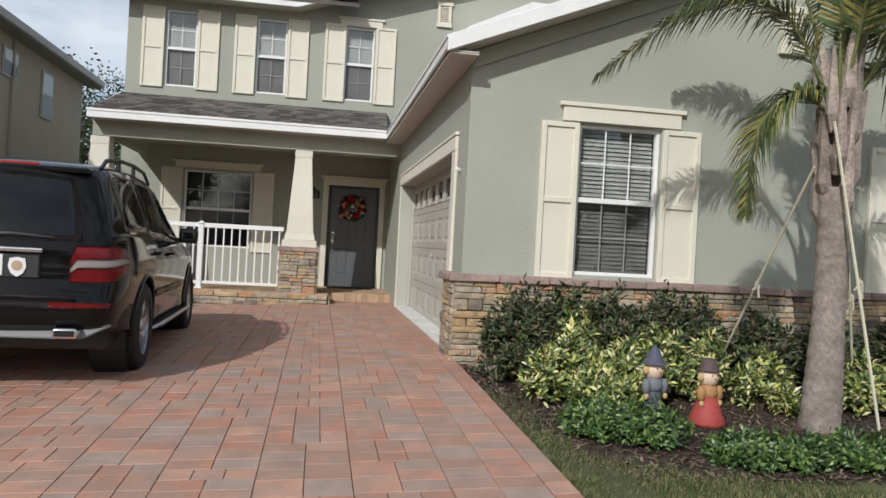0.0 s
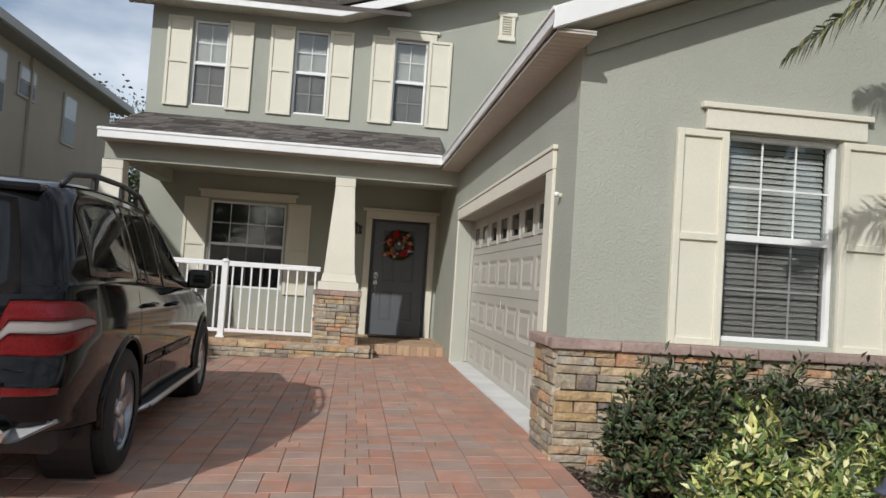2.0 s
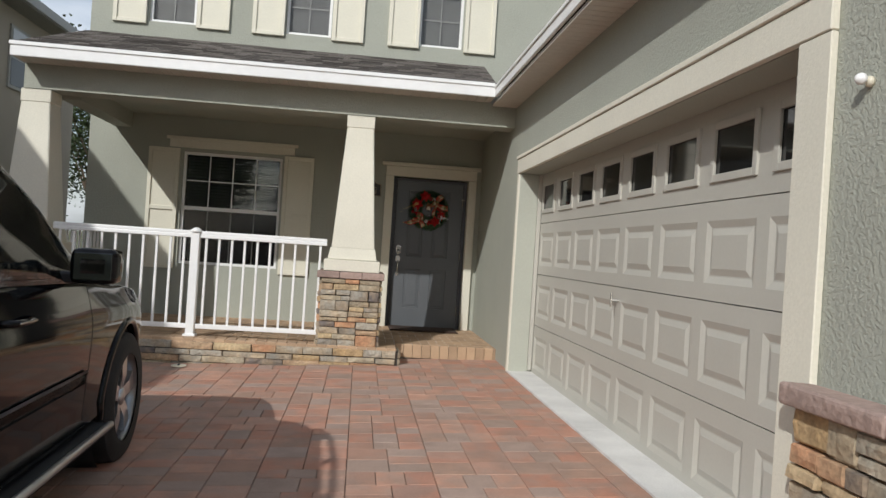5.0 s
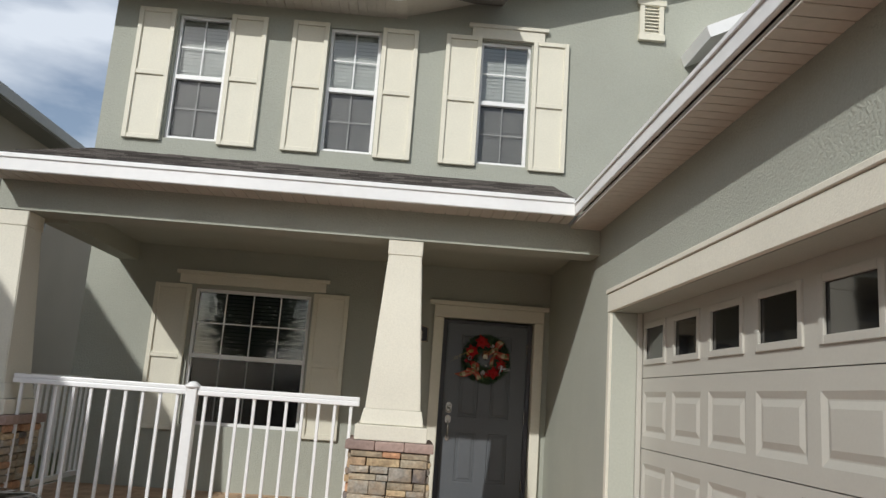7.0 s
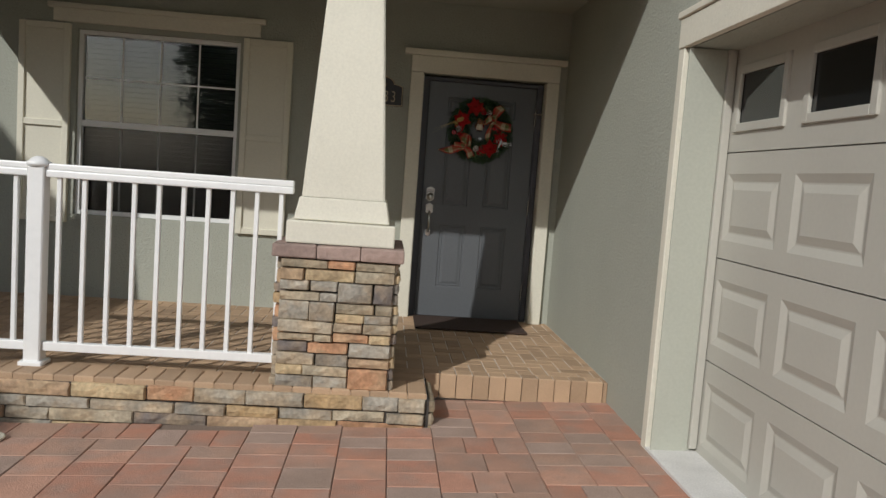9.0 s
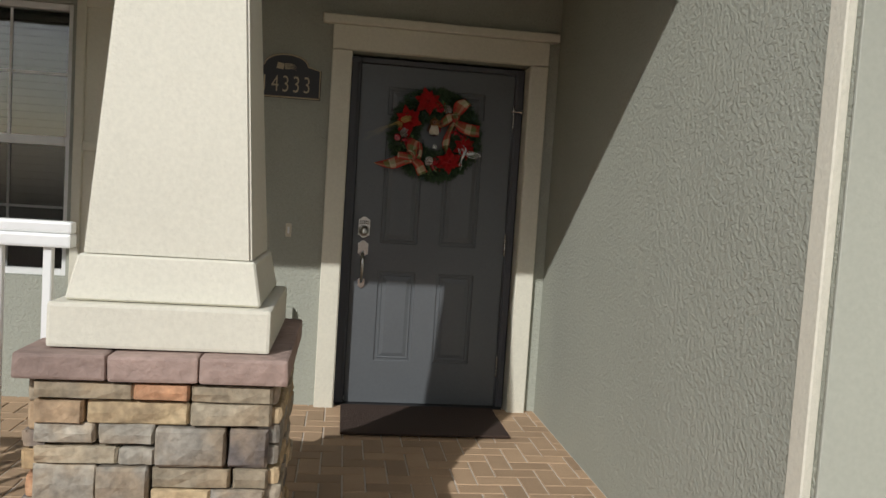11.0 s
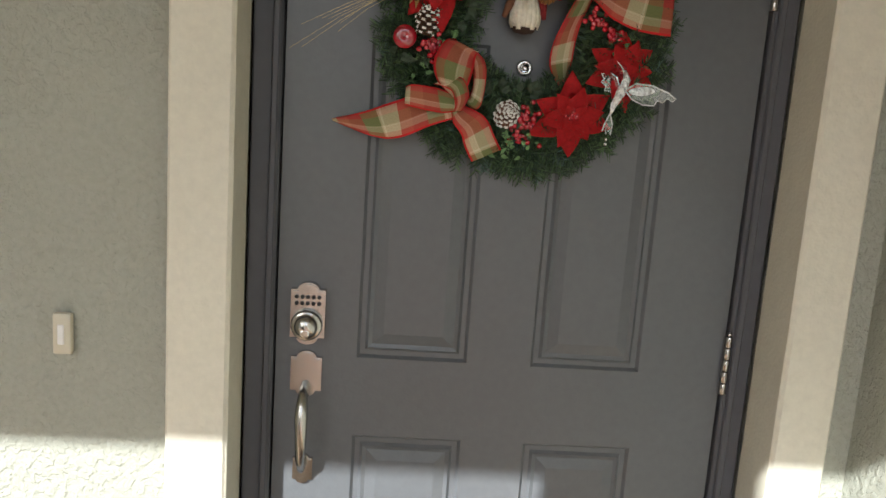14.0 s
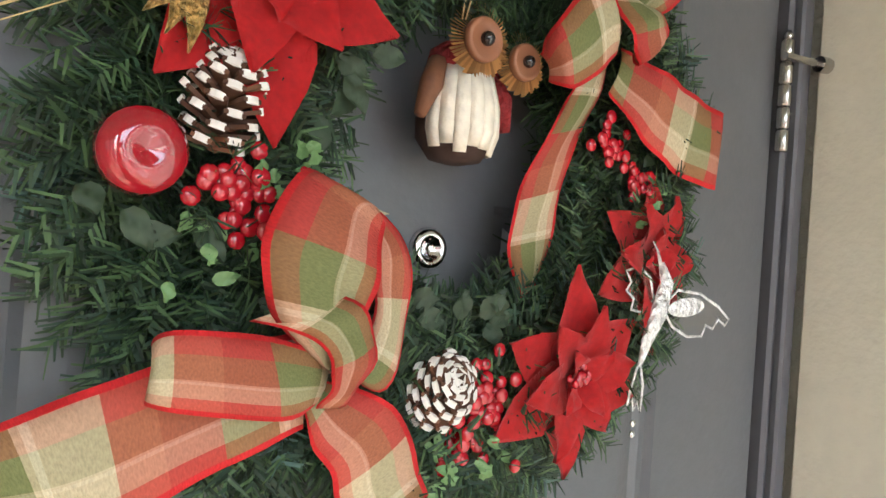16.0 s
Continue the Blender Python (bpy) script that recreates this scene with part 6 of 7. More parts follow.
def berries(w, c, n, spread, seed):
    rng = random.Random(seed)
    if not BERRY_MESH:
        bm = bmesh.new()
        bmesh.ops.create_icosphere(bm, subdivisions=2, radius=0.005)
        me = bpy.data.meshes.new("berry")
        bm.to_mesh(me)
        bm.free()
        me.materials.append(BERRY)
        me.shade_smooth()
        BERRY_MESH.append(me)
    for _ in range(n):
        p = Vector(c) + Vector((rng.gauss(0, 1), -abs(rng.gauss(0, 0.6)), rng.gauss(0, 1))) * spread
        o = new("berry", BERRY_MESH[0])
        o.parent = w
        o.matrix_basis = Matrix.Translation(p) @ Matrix.Scale(rng.uniform(0.85, 1.1), 4)


def sprig(w, c, seed, mat=None, n=11, size=0.0125):
    rng = random.Random(seed)
    twig = new("leaf_sprig")
    twig.parent = w
    tagged(twig, "artificial green leaf sprig")
    for _ in range(n):
        bm = bmesh.new()
        base = Vector(c) + Vector((rng.gauss(0, 1), -abs(rng.gauss(0, 0.5)), rng.gauss(0, 1))) * 0.014
        way = Vector((rng.gauss(0, 1), -rng.random() * 0.6, rng.gauss(0, 1) - 0.3)).normalized()
        petal(bm, base, way, Vector((0, -1, 0)), size * rng.uniform(0.7, 1.2), size * 0.3, 0.003, seed + 1)
        part("leaf", bm, mat or SPRIG, twig, smooth=True)


def wreath():
    w = thing("christmas_wreath", "green pine Christmas wreath with plaid ribbons hanging on door", "wreath", at=(0, 0, 0))
    w.matrix_basis = Matrix.Translation((0.434, 16.505, 1.860)) @ Matrix.Diagonal((1.05, 0.6, 1.05, 1)) @ Matrix.Translation((-0.430, -16.435, -1.858))
    C = (0.462, 16.513, 1.88)
    bm = bmesh.new()
    ring = [(C[0] + 0.18 * math.cos(a), C[1] + 0.01, C[2] + 0.18 * math.sin(a)) for a in [2 * math.pi * k / 48 for k in range(49)]]
    tube(bm, ring, 0.026, 8, False)
    part("ring", bm, HOLLY, w, "dark wreath core", True)
    needles(w, C, 0.176, 0.085, 1500, 64, 1, NEEDLE)
    needles(w, C, 0.180, 0.10, 60, 46, 2, NEEDLE_BLUE, (0.05, 0.08), name="spruce_foliage", label="blue-green spruce tips")
    poinsettia(w, (0.305, 16.444, 1.945), 0.084, 1, (-0.1, 0.1))
    poinsettia(w, (0.408, 16.448, 2.055), 0.082, 2, (0, 0.15))
    poinsettia(w, (0.545, 16.442, 1.735), 0.078, 3, (0.1, -0.1))
    poinsettia(w, (0.625, 16.454, 1.820), 0.072, 4, (0.25, 0))
    pine_cone(w, (0.286, 16.435, 1.877), 0.050, 0.0235, (0.15, -0.35, 1), 1)
    pine_cone(w, (0.433, 16.435, 1.728), 0.042, 0.0245, (0.2, -0.8, 0.4), 2)
    pine_cone(w, (0.520, 16.455, 2.025), 0.050, 0.0235, (0.6, -0.4, -0.4), 3)
    bm = bmesh.new()
    lathe(bm, [(0.002, -0.015), (0.006, -0.019), (0.013, -0.0195), (0.0195, -0.011), (0.021, 0.002), (0.0175, 0.013), (0.009, 0.018), (0.003, 0.015)], 24, (0.248, 16.43, 1.848), "y")
    part("apple", bm, APPLE, w, "glossy red lacquered apple", True)
    for c, n, sp, sd in (((0.287, 16.44, 1.838), 14, 0.008, 1), ((0.310, 16.44, 1.833), 22, 0.010, 2), ((0.470, 16.44, 1.722), 40, 0.012, 3), ((0.487, 16.45, 2.020), 26, 0.011, 4), ((0.462, 16.45, 2.022), 12, 0.007, 8), ((0.575, 16.445, 1.898), 20, 0.008, 5), ((0.610, 16.445, 1.878), 18, 0.007, 6), ((0.458, 16.45, 1.69), 16, 0.010, 7)):
        berries(w, c, n, sp, sd)
    for k, c in enumerate(((0.325, 16.44, 1.845), (0.292, 16.445, 1.808), (0.455, 16.44, 1.675), (0.425, 16.45, 1.68), (0.625, 16.45, 1.855), (0.50, 16.45, 2.05), (0.50, 16.45, 1.735))):
        sprig(w, c, 10 + k)
    for k, c in enumerate(((0.255, 16.455, 1.82), (0.36, 16.46, 1.90), (0.48, 16.46, 1.77), (0.60, 16.46, 1.90), (0.42, 16.46, 1.76))):
        sprig(w, c, 40 + k, HOLLY, 5, 0.024)
    # lower bow: tail to the left, tail down, loops
    Y = 16.425
    ribbon("ribbon", [(0.330, Y, 1.765), (0.285, Y + 0.01, 1.757), (0.235, Y + 0.02, 1.738), (0.180, Y + 0.035, 1.716), (0.128, Y + 0.05, 1.701)],
           [(0.340, Y, 1.715), (0.300, Y, 1.700), (0.250, Y + 0.01, 1.677), (0.205, Y + 0.025, 1.675), (0.130, Y + 0.05, 1.698)], w, 40, 0.02)
    ribbon("ribbon", [(0.340, Y - 0.012, 1.742), (0.363, Y - 0.015, 1.737), (0.395, Y - 0.01, 1.722), (0.415, Y, 1.69), (0.428, Y + 0.01, 1.668)],
           [(0.335, Y - 0.008, 1.735), (0.340, Y - 0.012, 1.710), (0.355, Y - 0.008, 1.690), (0.365, Y, 1.665), (0.378, Y + 0.01, 1.643)], w, 26, 0.05)
    ribbon("ribbon", [(0.338, Y - 0.02, 1.752), (0.308, Y - 0.03, 1.778), (0.300, Y - 0.035, 1.812), (0.322, Y - 0.025, 1.848), (0.362, Y - 0.01, 1.832)],
           [(0.345, Y - 0.02, 1.745), (0.358, Y - 0.03, 1.768), (0.366, Y - 0.035, 1.795), (0.370, Y - 0.025, 1.822), (0.375, Y - 0.01, 1.830)], w, 30, 0.0, 0.012)
    ribbon("ribbon", [(0.362, Y - 0.015, 1.836), (0.386, Y - 0.025, 1.815), (0.390, Y - 0.025, 1.775), (0.380, Y - 0.02, 1.735), (0.350, Y - 0.015, 1.752)],
           [(0.358, Y - 0.012, 1.830), (0.366, Y - 0.02, 1.808), (0.370, Y - 0.02, 1.778), (0.362, Y - 0.018, 1.752), (0.345, Y - 0.012, 1.762)], w, 26, 0.06, 0.006)
    ribbon("ribbon", [(0.345, Y - 0.018, 1.755), (0.305, Y - 0.033, 1.766), (0.262, Y - 0.028, 1.768), (0.262, Y - 0.01, 1.758), (0.335, Y - 0.005, 1.752)],
           [(0.342, Y - 0.014, 1.728), (0.315, Y - 0.03, 1.724), (0.262, Y - 0.028, 1.732), (0.262, Y - 0.01, 1.735), (0.335, Y - 0.005, 1.735)], w, 26, 0.03, 0.006)
    ribbon("ribbon", [(0.330, Y - 0.03, 1.788), (0.352, Y - 0.05, 1.782), (0.362, Y - 0.05, 1.755), (0.352, Y - 0.03, 1.730)],
           [(0.302, Y - 0.015, 1.772), (0.330, Y - 0.042, 1.764), (0.340, Y - 0.045, 1.745), (0.340, Y - 0.02, 1.728)], w, 18, 0.01, 0.006)
    # upper bow at the right
    ribbon("ribbon", [(0.572, Y + 0.005, 1.968), (0.615, Y - 0.01, 1.958), (0.660, Y, 1.950), (0.706, Y + 0.01, 1.945)],
           [(0.566, Y + 0.01, 1.935), (0.600, Y - 0.005, 1.903), (0.650, Y + 0.005, 1.886), (0.708, Y + 0.015, 1.882)], w, 26, 0.05)
    ribbon("ribbon", [(0.555, Y, 1.985), (0.548, Y - 0.03, 2.02), (0.560, Y - 0.04, 2.065), (0.610, Y - 0.03, 2.085), (0.645, Y - 0.005, 2.06)],
           [(0.575, Y, 1.985), (0.600, Y - 0.03, 2.00), (0.625, Y - 0.04, 2.03), (0.640, Y - 0.03, 2.05), (0.650, Y - 0.005, 2.05)], w, 28, 0.03, 0.012)
    ribbon("ribbon", [(0.560, Y, 1.990), (0.525, Y - 0.03, 2.00), (0.488, Y - 0.03, 1.965), (0.490, Y, 1.945)],
           [(0.560, Y, 1.965), (0.540, Y - 0.03, 1.950), (0.508, Y - 0.03, 1.925), (0.500, Y, 1.930)], w, 22, 0.09, 0.010)
    ribbon("ribbon", [(0.540, Y - 0.012, 2.000), (0.545, Y - 0.045, 1.970), (0.560, Y - 0.04, 1.950), (0.572, Y - 0.01, 1.962)],
           [(0.578, Y - 0.012, 2.000), (0.585, Y - 0.045, 1.985), (0.580, Y - 0.04, 1.965), (0.576, Y - 0.01, 1.970)], w, 18, 0.02, 0.010)
    ribbon("ribbon", [(0.560, Y + 0.02, 1.965), (0.535, Y + 0.03, 1.925), (0.512, Y + 0.05, 1.870), (0.505, Y + 0.06, 1.825), (0.525, Y + 0.07, 1.785)],
           [(0.570, Y + 0.02, 1.960), (0.565, Y + 0.03, 1.930), (0.550, Y + 0.045, 1.885), (0.545, Y + 0.055, 1.835), (0.540, Y + 0.07, 1.795)], w, 26, 0.0)
    # gold bird with straw tail
    bird = part("gold_bird", *bird_mesh(), w, "gold glitter bird ornament", True)
    rng = random.Random(9)
    for k in range(9):
        bm = bmesh.new()
        a = Vector((0.245 + rng.uniform(-0.02, 0.02), 16.43, 1.925 + rng.uniform(-0.012, 0.012)))
        f = rng.uniform(0.5, 1.0)
        end = Vector((0.245 - 0.20 * f, 16.42 + rng.uniform(-0.015, 0.02), 1.925 - (0.095 + rng.uniform(-0.02, 0.05)) * f))
        tube(bm, [a, a.lerp(end, 0.5) + Vector((0, 0, 0.006)), end], [0.0005, 0.0004, 0.0003], 4)
        part("straw", bm, STRAW, w, smooth=True)
    hummingbird(w)


def bird_mesh():
    bm = bmesh.new()
    bmesh.ops.create_uvsphere(bm, u_segments=20, v_segments=12, radius=1.0, matrix=Matrix.Translation((0.292, 16.425, 1.952)) @ Matrix.Rotation(radians(-22), 4, "Y") @ Matrix.Diagonal((0.034, 0.020, 0.020, 1)))
    roughen(bm, 0.003, 60)
    for k in range(5):
        a = Vector((0.268, 16.425, 1.938))
        b = Vector((0.215 + 0.012 * k, 16.42 + 0.004 * (k % 2), 1.922 - 0.008 * k))
        petal(bm, a, (b - a).normalized(), Vector((0, -1, 0)), (b - a).length * 0.9, 0.006, 0.003, k)
    prism(bm, [(0.322, 1.948), (0.334, 1.936), (0.318, 1.938)], "y", 16.418, 16.424)
    return bm, GOLD


def hummingbird(w):
    h = new("glass_bird")
    h.parent = w
    tagged(h, "clear glass hummingbird ornament")
    Y = 16.425
    bm = bmesh.new()
    tube(bm, [(0.632, Y, 1.818), (0.637, Y - 0.004, 1.803), (0.628, Y - 0.006, 1.780), (0.618, Y - 0.003, 1.758), (0.614, Y, 1.740)], [0.003, 0.0072, 0.0085, 0.0055, 0.002], 12)
    tube(bm, [(0.632, Y, 1.815), (0.624, Y - 0.004, 1.826), (0.616, Y - 0.006, 1.833)], [0.0022, 0.0012, 0.0005], 6)
    part("bird_body", bm, GLASSY, h, smooth=True)
    wings = ([(0.636, 1.785), (0.655, 1.798), (0.685, 1.796), (0.712, 1.786), (0.728, 1.776), (0.722, 1.771), (0.712, 1.776), (0.705, 1.768), (0.695, 1.771), (0.690, 1.762), (0.670, 1.762), (0.650, 1.770)],
             [(0.626, 1.790), (0.620, 1.806), (0.606, 1.814), (0.592, 1.810), (0.598, 1.802), (0.593, 1.796), (0.602, 1.790), (0.600, 1.782), (0.612, 1.780)],
             [(0.614, 1.745), (0.606, 1.725), (0.603, 1.712), (0.608, 1.716), (0.610, 1.708), (0.614, 1.714), (0.618, 1.706), (0.620, 1.725)])
    for pts in wings:
        bm = bmesh.new()
        bm.faces.new([bm.verts.new((x, Y, z)) for x, z in pts])
        bmesh.ops.solidify(bm, geom=bm.faces[:], thickness=0.0006)
        part("wing_film", bm, FILM, h)
        bm = bmesh.new()
        loop = [(x, Y, z) for x, z in pts]
        tube(bm, loop + [loop[0]], 0.0013, 6)
        part("wing_edge", bm, GLASSY, h, smooth=True)
    bm = bmesh.new()
    bmesh.ops.create_uvsphere(bm, u_segments=14, v_segments=8, radius=1, matrix=Matrix.Translation((0.666, Y - 0.002, 1.785)) @ Matrix.Rotation(radians(-5), 4, "Y") @ Matrix.Diagonal((0.024, 0.003, 0.0075, 1)))
    part("wing_glitter", bm, GLASSY, h)
    bm = bmesh.new()
    for z in (1.698, 1.690):
        bmesh.ops.create_icosphere(bm, subdivisions=2, radius=0.0028, matrix=Matrix.Translation((0.611, Y, z)))
    part("hanging_bead", bm, CHROME, h, smooth=True)


wreath()

# owl ornament hanging inside the ring
BARK = material("white_bark", (0.84, 0.79, 0.66), 0.7, grain=0.12, grain_scale=120, bump=0.12, bump_scale=300)
BROWN = material("dark_brown_felt", (0.055, 0.03, 0.022), 0.85, grain=0.2, grain_scale=90)
TAN = material("tan_fringe", (0.50, 0.27, 0.09), 0.8, island=0.3)
LEATHER = material("leather_button", (0.28, 0.12, 0.06), 0.5)
RED_KNIT = material("red_knit", (0.25, 0.018, 0.02), 0.9, grain=0.2, grain_scale=150, bump=0.8, bump_scale=200)


def owl():
    o = thing("owl_ornament", "small owl ornament with white bark belly hanging in wreath", "ornament", at=(0.452, 16.505, 1.872))
    o.matrix_basis = pose(0.460, 16.538, 1.884) @ Matrix.Scale(1.0, 4)
    bm = bmesh.new()
    lathe(bm, [(0.004, -0.011), (0.018, -0.008), (0.028, 0.006), (0.0285, 0.026), (0.022, 0.052), (0.012, 0.064)], 20)
    part("body", bm, BROWN, o, "dark brown rounded body", True)
    for k in range(8):
        bm = bmesh.new()
        a0, a1 = math.pi * (1.05 + 0.90 * k / 8), math.pi * (1.05 + 0.90 * (k + 0.96) / 8)
        low = -0.002 + 0.003 * math.sin(k * 2.3)
        ps = []
        for z, r in ((low, 0.0258), (0.010, 0.0302), (0.028, 0.0298), (0.055, 0.0226)):
            ps.append([bm.verts.new((r * math.cos(a), r * math.sin(a), z)) for a in (a0, a1)])
        for p, q in zip(ps, ps[1:]):
            bm.faces.new((p[0], p[1], q[1], q[0]))
        bmesh.ops.recalc_face_normals(bm, faces=bm.faces[:])
        bmesh.ops.solidify(bm, geom=bm.faces[:], thickness=0.0012)
        part("bark_strip", bm, BARK, o, "white bark strip", True)
    bm = bmesh.new()
    lathe(bm, [(0.022, 0.050), (0.024, 0.056), (0.022, 0.066), (0.014, 0.072)], 18)
    part("scarf", bm, RED_KNIT, o, smooth=True)
    for x, z, r in ((-0.004, 0.070, 0.0260), (0.034, 0.063, 0.0225)):
        bm = bmesh.new()
        n = 60
        for k in range(n):
            a = 2 * math.pi * k / n
            rr = r * (0.9 + 0.13 * ((k * 37) % 10) / 10)
            c, s = math.cos(a), math.sin(a)
            v = [bm.verts.new((x + q * math.cos(a + d), -0.026 + dy, z + q * math.sin(a + d))) for q, d, dy in ((r * 0.4, -0.05, 0), (rr, -0.045, 0.004), (rr, 0.03, 0.002), (r * 0.4, 0.05, -0.001))]
            bm.faces.new(v)
        bmesh.ops.solidify(bm, geom=bm.faces[:], thickness=0.0006)
        part("eye_fringe", bm, TAN, o, "tan straw eye fringe")
        bm = bmesh.new()
        lathe(bm, [(r * 0.58, -0.0255), (r * 0.58, -0.030), (r * 0.50, -0.0315), (r * 0.40, -0.030)], 20, (x, 0, z), "y")
        part("eye_button", bm, LEATHER, o, smooth=True)
        bm = bmesh.new()
        bmesh.ops.create_icosphere(bm, subdivisions=2, radius=r * 0.20, matrix=Matrix.Translation((x, -0.032, z)))
        part("pupil", bm, PLASTIC_GLOSS, o, smooth=True)
    for sx, mat in ((-1, CONE), (1, RED_KNIT)):
        bm = bmesh.new()
        tube(bm, [(sx * 0.022, -0.004, 0.055), (sx * 0.031, -0.010, 0.038), (sx * 0.034 - (0.006 if sx < 0 else 0), -0.012, 0.016)], [0.007, 0.008, 0.004], 10)
        part("wing", bm, mat, o, smooth=True)
    bm = bmesh.new()
    for dx in (-0.0015, 0.0015):
        tube(bm, [(dx, 0, 0.09), (dx * 2, -0.006, 0.115), (dx, -0.012, 0.16)], 0.0006, 4)
    part("thread", bm, STRAW, o)


PLASTIC_GLOSS = material("black_bead", (0.01, 0.008, 0.008), 0.1, coat=0.5)
owl()

# ---- planting ----
LEAF_DARK = material("dark_shrub_leaf", (0.042, 0.062, 0.022), 0.5, island=0.45, two=[(0.055, 0.080, 0.026), (0.032, 0.048, 0.018), (0.085, 0.065, 0.032), (0.060, 0.085, 0.028)])
LEAF_IXORA = material("bright_shrub_leaf", (0.06, 0.115, 0.028), 0.4, island=0.45, two=[(0.08, 0.145, 0.035), (0.045, 0.09, 0.025), (0.11, 0.165, 0.04)])
LEAF_VARI = material("variegated_leaf", (0.07, 0.11, 0.03), 0.4, island=0.3, two=[(0.62, 0.58, 0.22), (0.10, 0.15, 0.04), (0.70, 0.66, 0.34), (0.13, 0.18, 0.045), (0.40, 0.40, 0.12), (0.09, 0.13, 0.035), (0.16, 0.21, 0.06)])
LEAF_TREE = material("tree_leaf", (0.045, 0.065, 0.022), 0.6, island=0.5)
STEM = material("woody_stem", (0.11, 0.08, 0.055), 0.9, grain=0.2, grain_scale=60)


def leaf_faces(verts, faces, p, way, nrm, length, width):
    side = way.cross(nrm).normalized()
    i = len(verts)
    mid = p + way * length * 0.5
    verts.extend([tuple(p), tuple(mid + side * width + nrm * width * 0.35), tuple(p + way * length - nrm * length * 0.12), tuple(mid - side * width + nrm * width * 0.35), tuple(mid)])
    faces.extend([(i, i + 4, i + 1), (i + 4, i + 2, i + 1), (i, i + 3, i + 4), (i + 4, i + 3, i + 2)])


def shrub(at, r, h, clumps, per, length, mat, label, seed, group, category="shrub", shoot=0.08, width=0.32):
    """A bush: woody stems and leafy shoots at an uneven outline."""
    rng = random.Random(seed)
    s = thing("shrub", label, category, group, at)
    verts, faces, tips = [], [], []
    for k in range(clumps):
        a, e = rng.uniform(0, 6.28), rng.random() ** 0.6
        q = math.sqrt(rng.random())
        top = h * (1 - 0.45 * q * q) * rng.uniform(0.72, 1.06)
        z = top * (1 - 0.75 * (1 - e)) if rng.random() < 0.75 else top * rng.uniform(0.15, 0.7)
        q = q if z < top * 0.8 else q * 0.95
        tip = Vector((r * q * math.cos(a), r * 0.85 * q * math.sin(a), max(0.05, z)))
        if k < 26:
            tips.append(tip)
        out = Vector((math.cos(a) * q, math.sin(a) * q, 0.7)).normalized()
        for j in range(per):
            f = rng.random()
            p = tip - out * shoot * f + Vector((rng.gauss(0, 1), rng.gauss(0, 1), rng.gauss(0, 1))) * 0.018
            b = rng.uniform(0, 6.28)
            e1 = out.orthogonal().normalized()
            way = (Matrix.Rotation(b, 3, out) @ e1 * (0.5 + 0.7 * f) + out * (0.75 - 0.4 * f) + Vector((0, 0, 0.1))).normalized()
            nrm = (out - way * out.dot(way)).normalized()
            leaf_faces(verts, faces, p, way, nrm, length * rng.uniform(0.65, 1.15), length * width * 0.5)
    tagged(mesh_part("foliage", verts, faces, mat, s, "dense small leaves"), kind="stuff")
    for t in tips[:12]:
        bm = bmesh.new()
        tube(bm, [(t.x * 0.12, t.y * 0.12, -0.04), (t.x * 0.5, t.y * 0.5, t.z * 0.5), tuple(t * 0.97)], [0.009, 0.006, 0.003], 5)
        part("stem", bm, STEM, s)
    return s


def bed(x, y):
    return (x, y, soil_z(x, y))


for k, (x, y, r, h) in enumerate(((1.62, 7.25, 0.34, 0.92), (2.05, 7.35, 0.36, 0.93), (2.50, 7.35, 0.36, 0.90), (2.95, 7.35, 0.36, 0.94), (3.32, 7.40, 0.30, 0.90), (4.0, 7.4, 0.34, 0.72), (4.75, 7.4, 0.34, 0.74), (5.5, 7.4, 0.34, 0.78))):
    shrub(bed(x, y), r * 1.08, h, 460, 13, 0.080, LEAF_DARK, "dark green clipped shrub against stone wall", 100 + k, "dark shrubs along the wall")
for k, (x, y, r, h) in enumerate(((1.92, 6.72, 0.26, 0.76), (2.35, 6.62, 0.28, 0.60), (2.72, 6.78, 0.26, 0.70), (1.60, 6.55, 0.16, 0.40), (2.05, 6.35, 0.28, 0.46), (3.10, 6.75, 0.20, 0.62), (3.50, 6.55, 0.24, 0.56), (4.45, 6.5, 0.30, 0.52), (3.62, 6.35, 0.10, 0.26), (5.1, 6.4, 0.3, 0.5))):
    shrub(bed(x, y), r, h, int(170 * r / 0.26), 9, 0.085, LEAF_VARI, "yellow variegated green shrub in mulch", 130 + k, "variegated shrubs", shoot=0.06, width=0.34)
for k, (x, y, r, h) in enumerate(((1.82, 5.80, 0.30, 0.30), (2.12, 5.66, 0.28, 0.28), (2.62, 5.28, 0.28, 0.25), (2.92, 5.20, 0.24, 0.24), (3.40, 5.22, 0.28, 0.25), (3.85, 5.2, 0.25, 0.24))):
    shrub(bed(x, y), r, h, 190, 12, 0.055, LEAF_IXORA, "low bright green shrub at bed edge", 160 + k, "low green shrubs", shoot=0.05, width=0.42)


# ---- palm ----
BARK_PALM = material("palm_trunk", (0.25, 0.21, 0.18), 0.9, grain=0.25, grain_scale=30, blotch=0.25, blotch_scale=6, bump=0.9, bump_scale=26)
BOOT = material("palm_boot", (0.31, 0.255, 0.215), 0.85, grain=0.3, grain_scale=40, blotch=0.3, blotch_scale=7, bump=0.8, bump_scale=40, random_object=0.2)
FROND = material("palm_leaflet", (0.085, 0.12, 0.03), 0.5, island=0.4, two=[(0.11, 0.15, 0.035), (0.06, 0.09, 0.028), (0.20, 0.18, 0.05)])
RACHIS = material("palm_rachis", (0.16, 0.17, 0.06), 0.6, grain=0.15, grain_scale=30)
STRAP = material("pale_strap", (0.55, 0.53, 0.40), 0.7, grain=0.15, grain_scale=120)


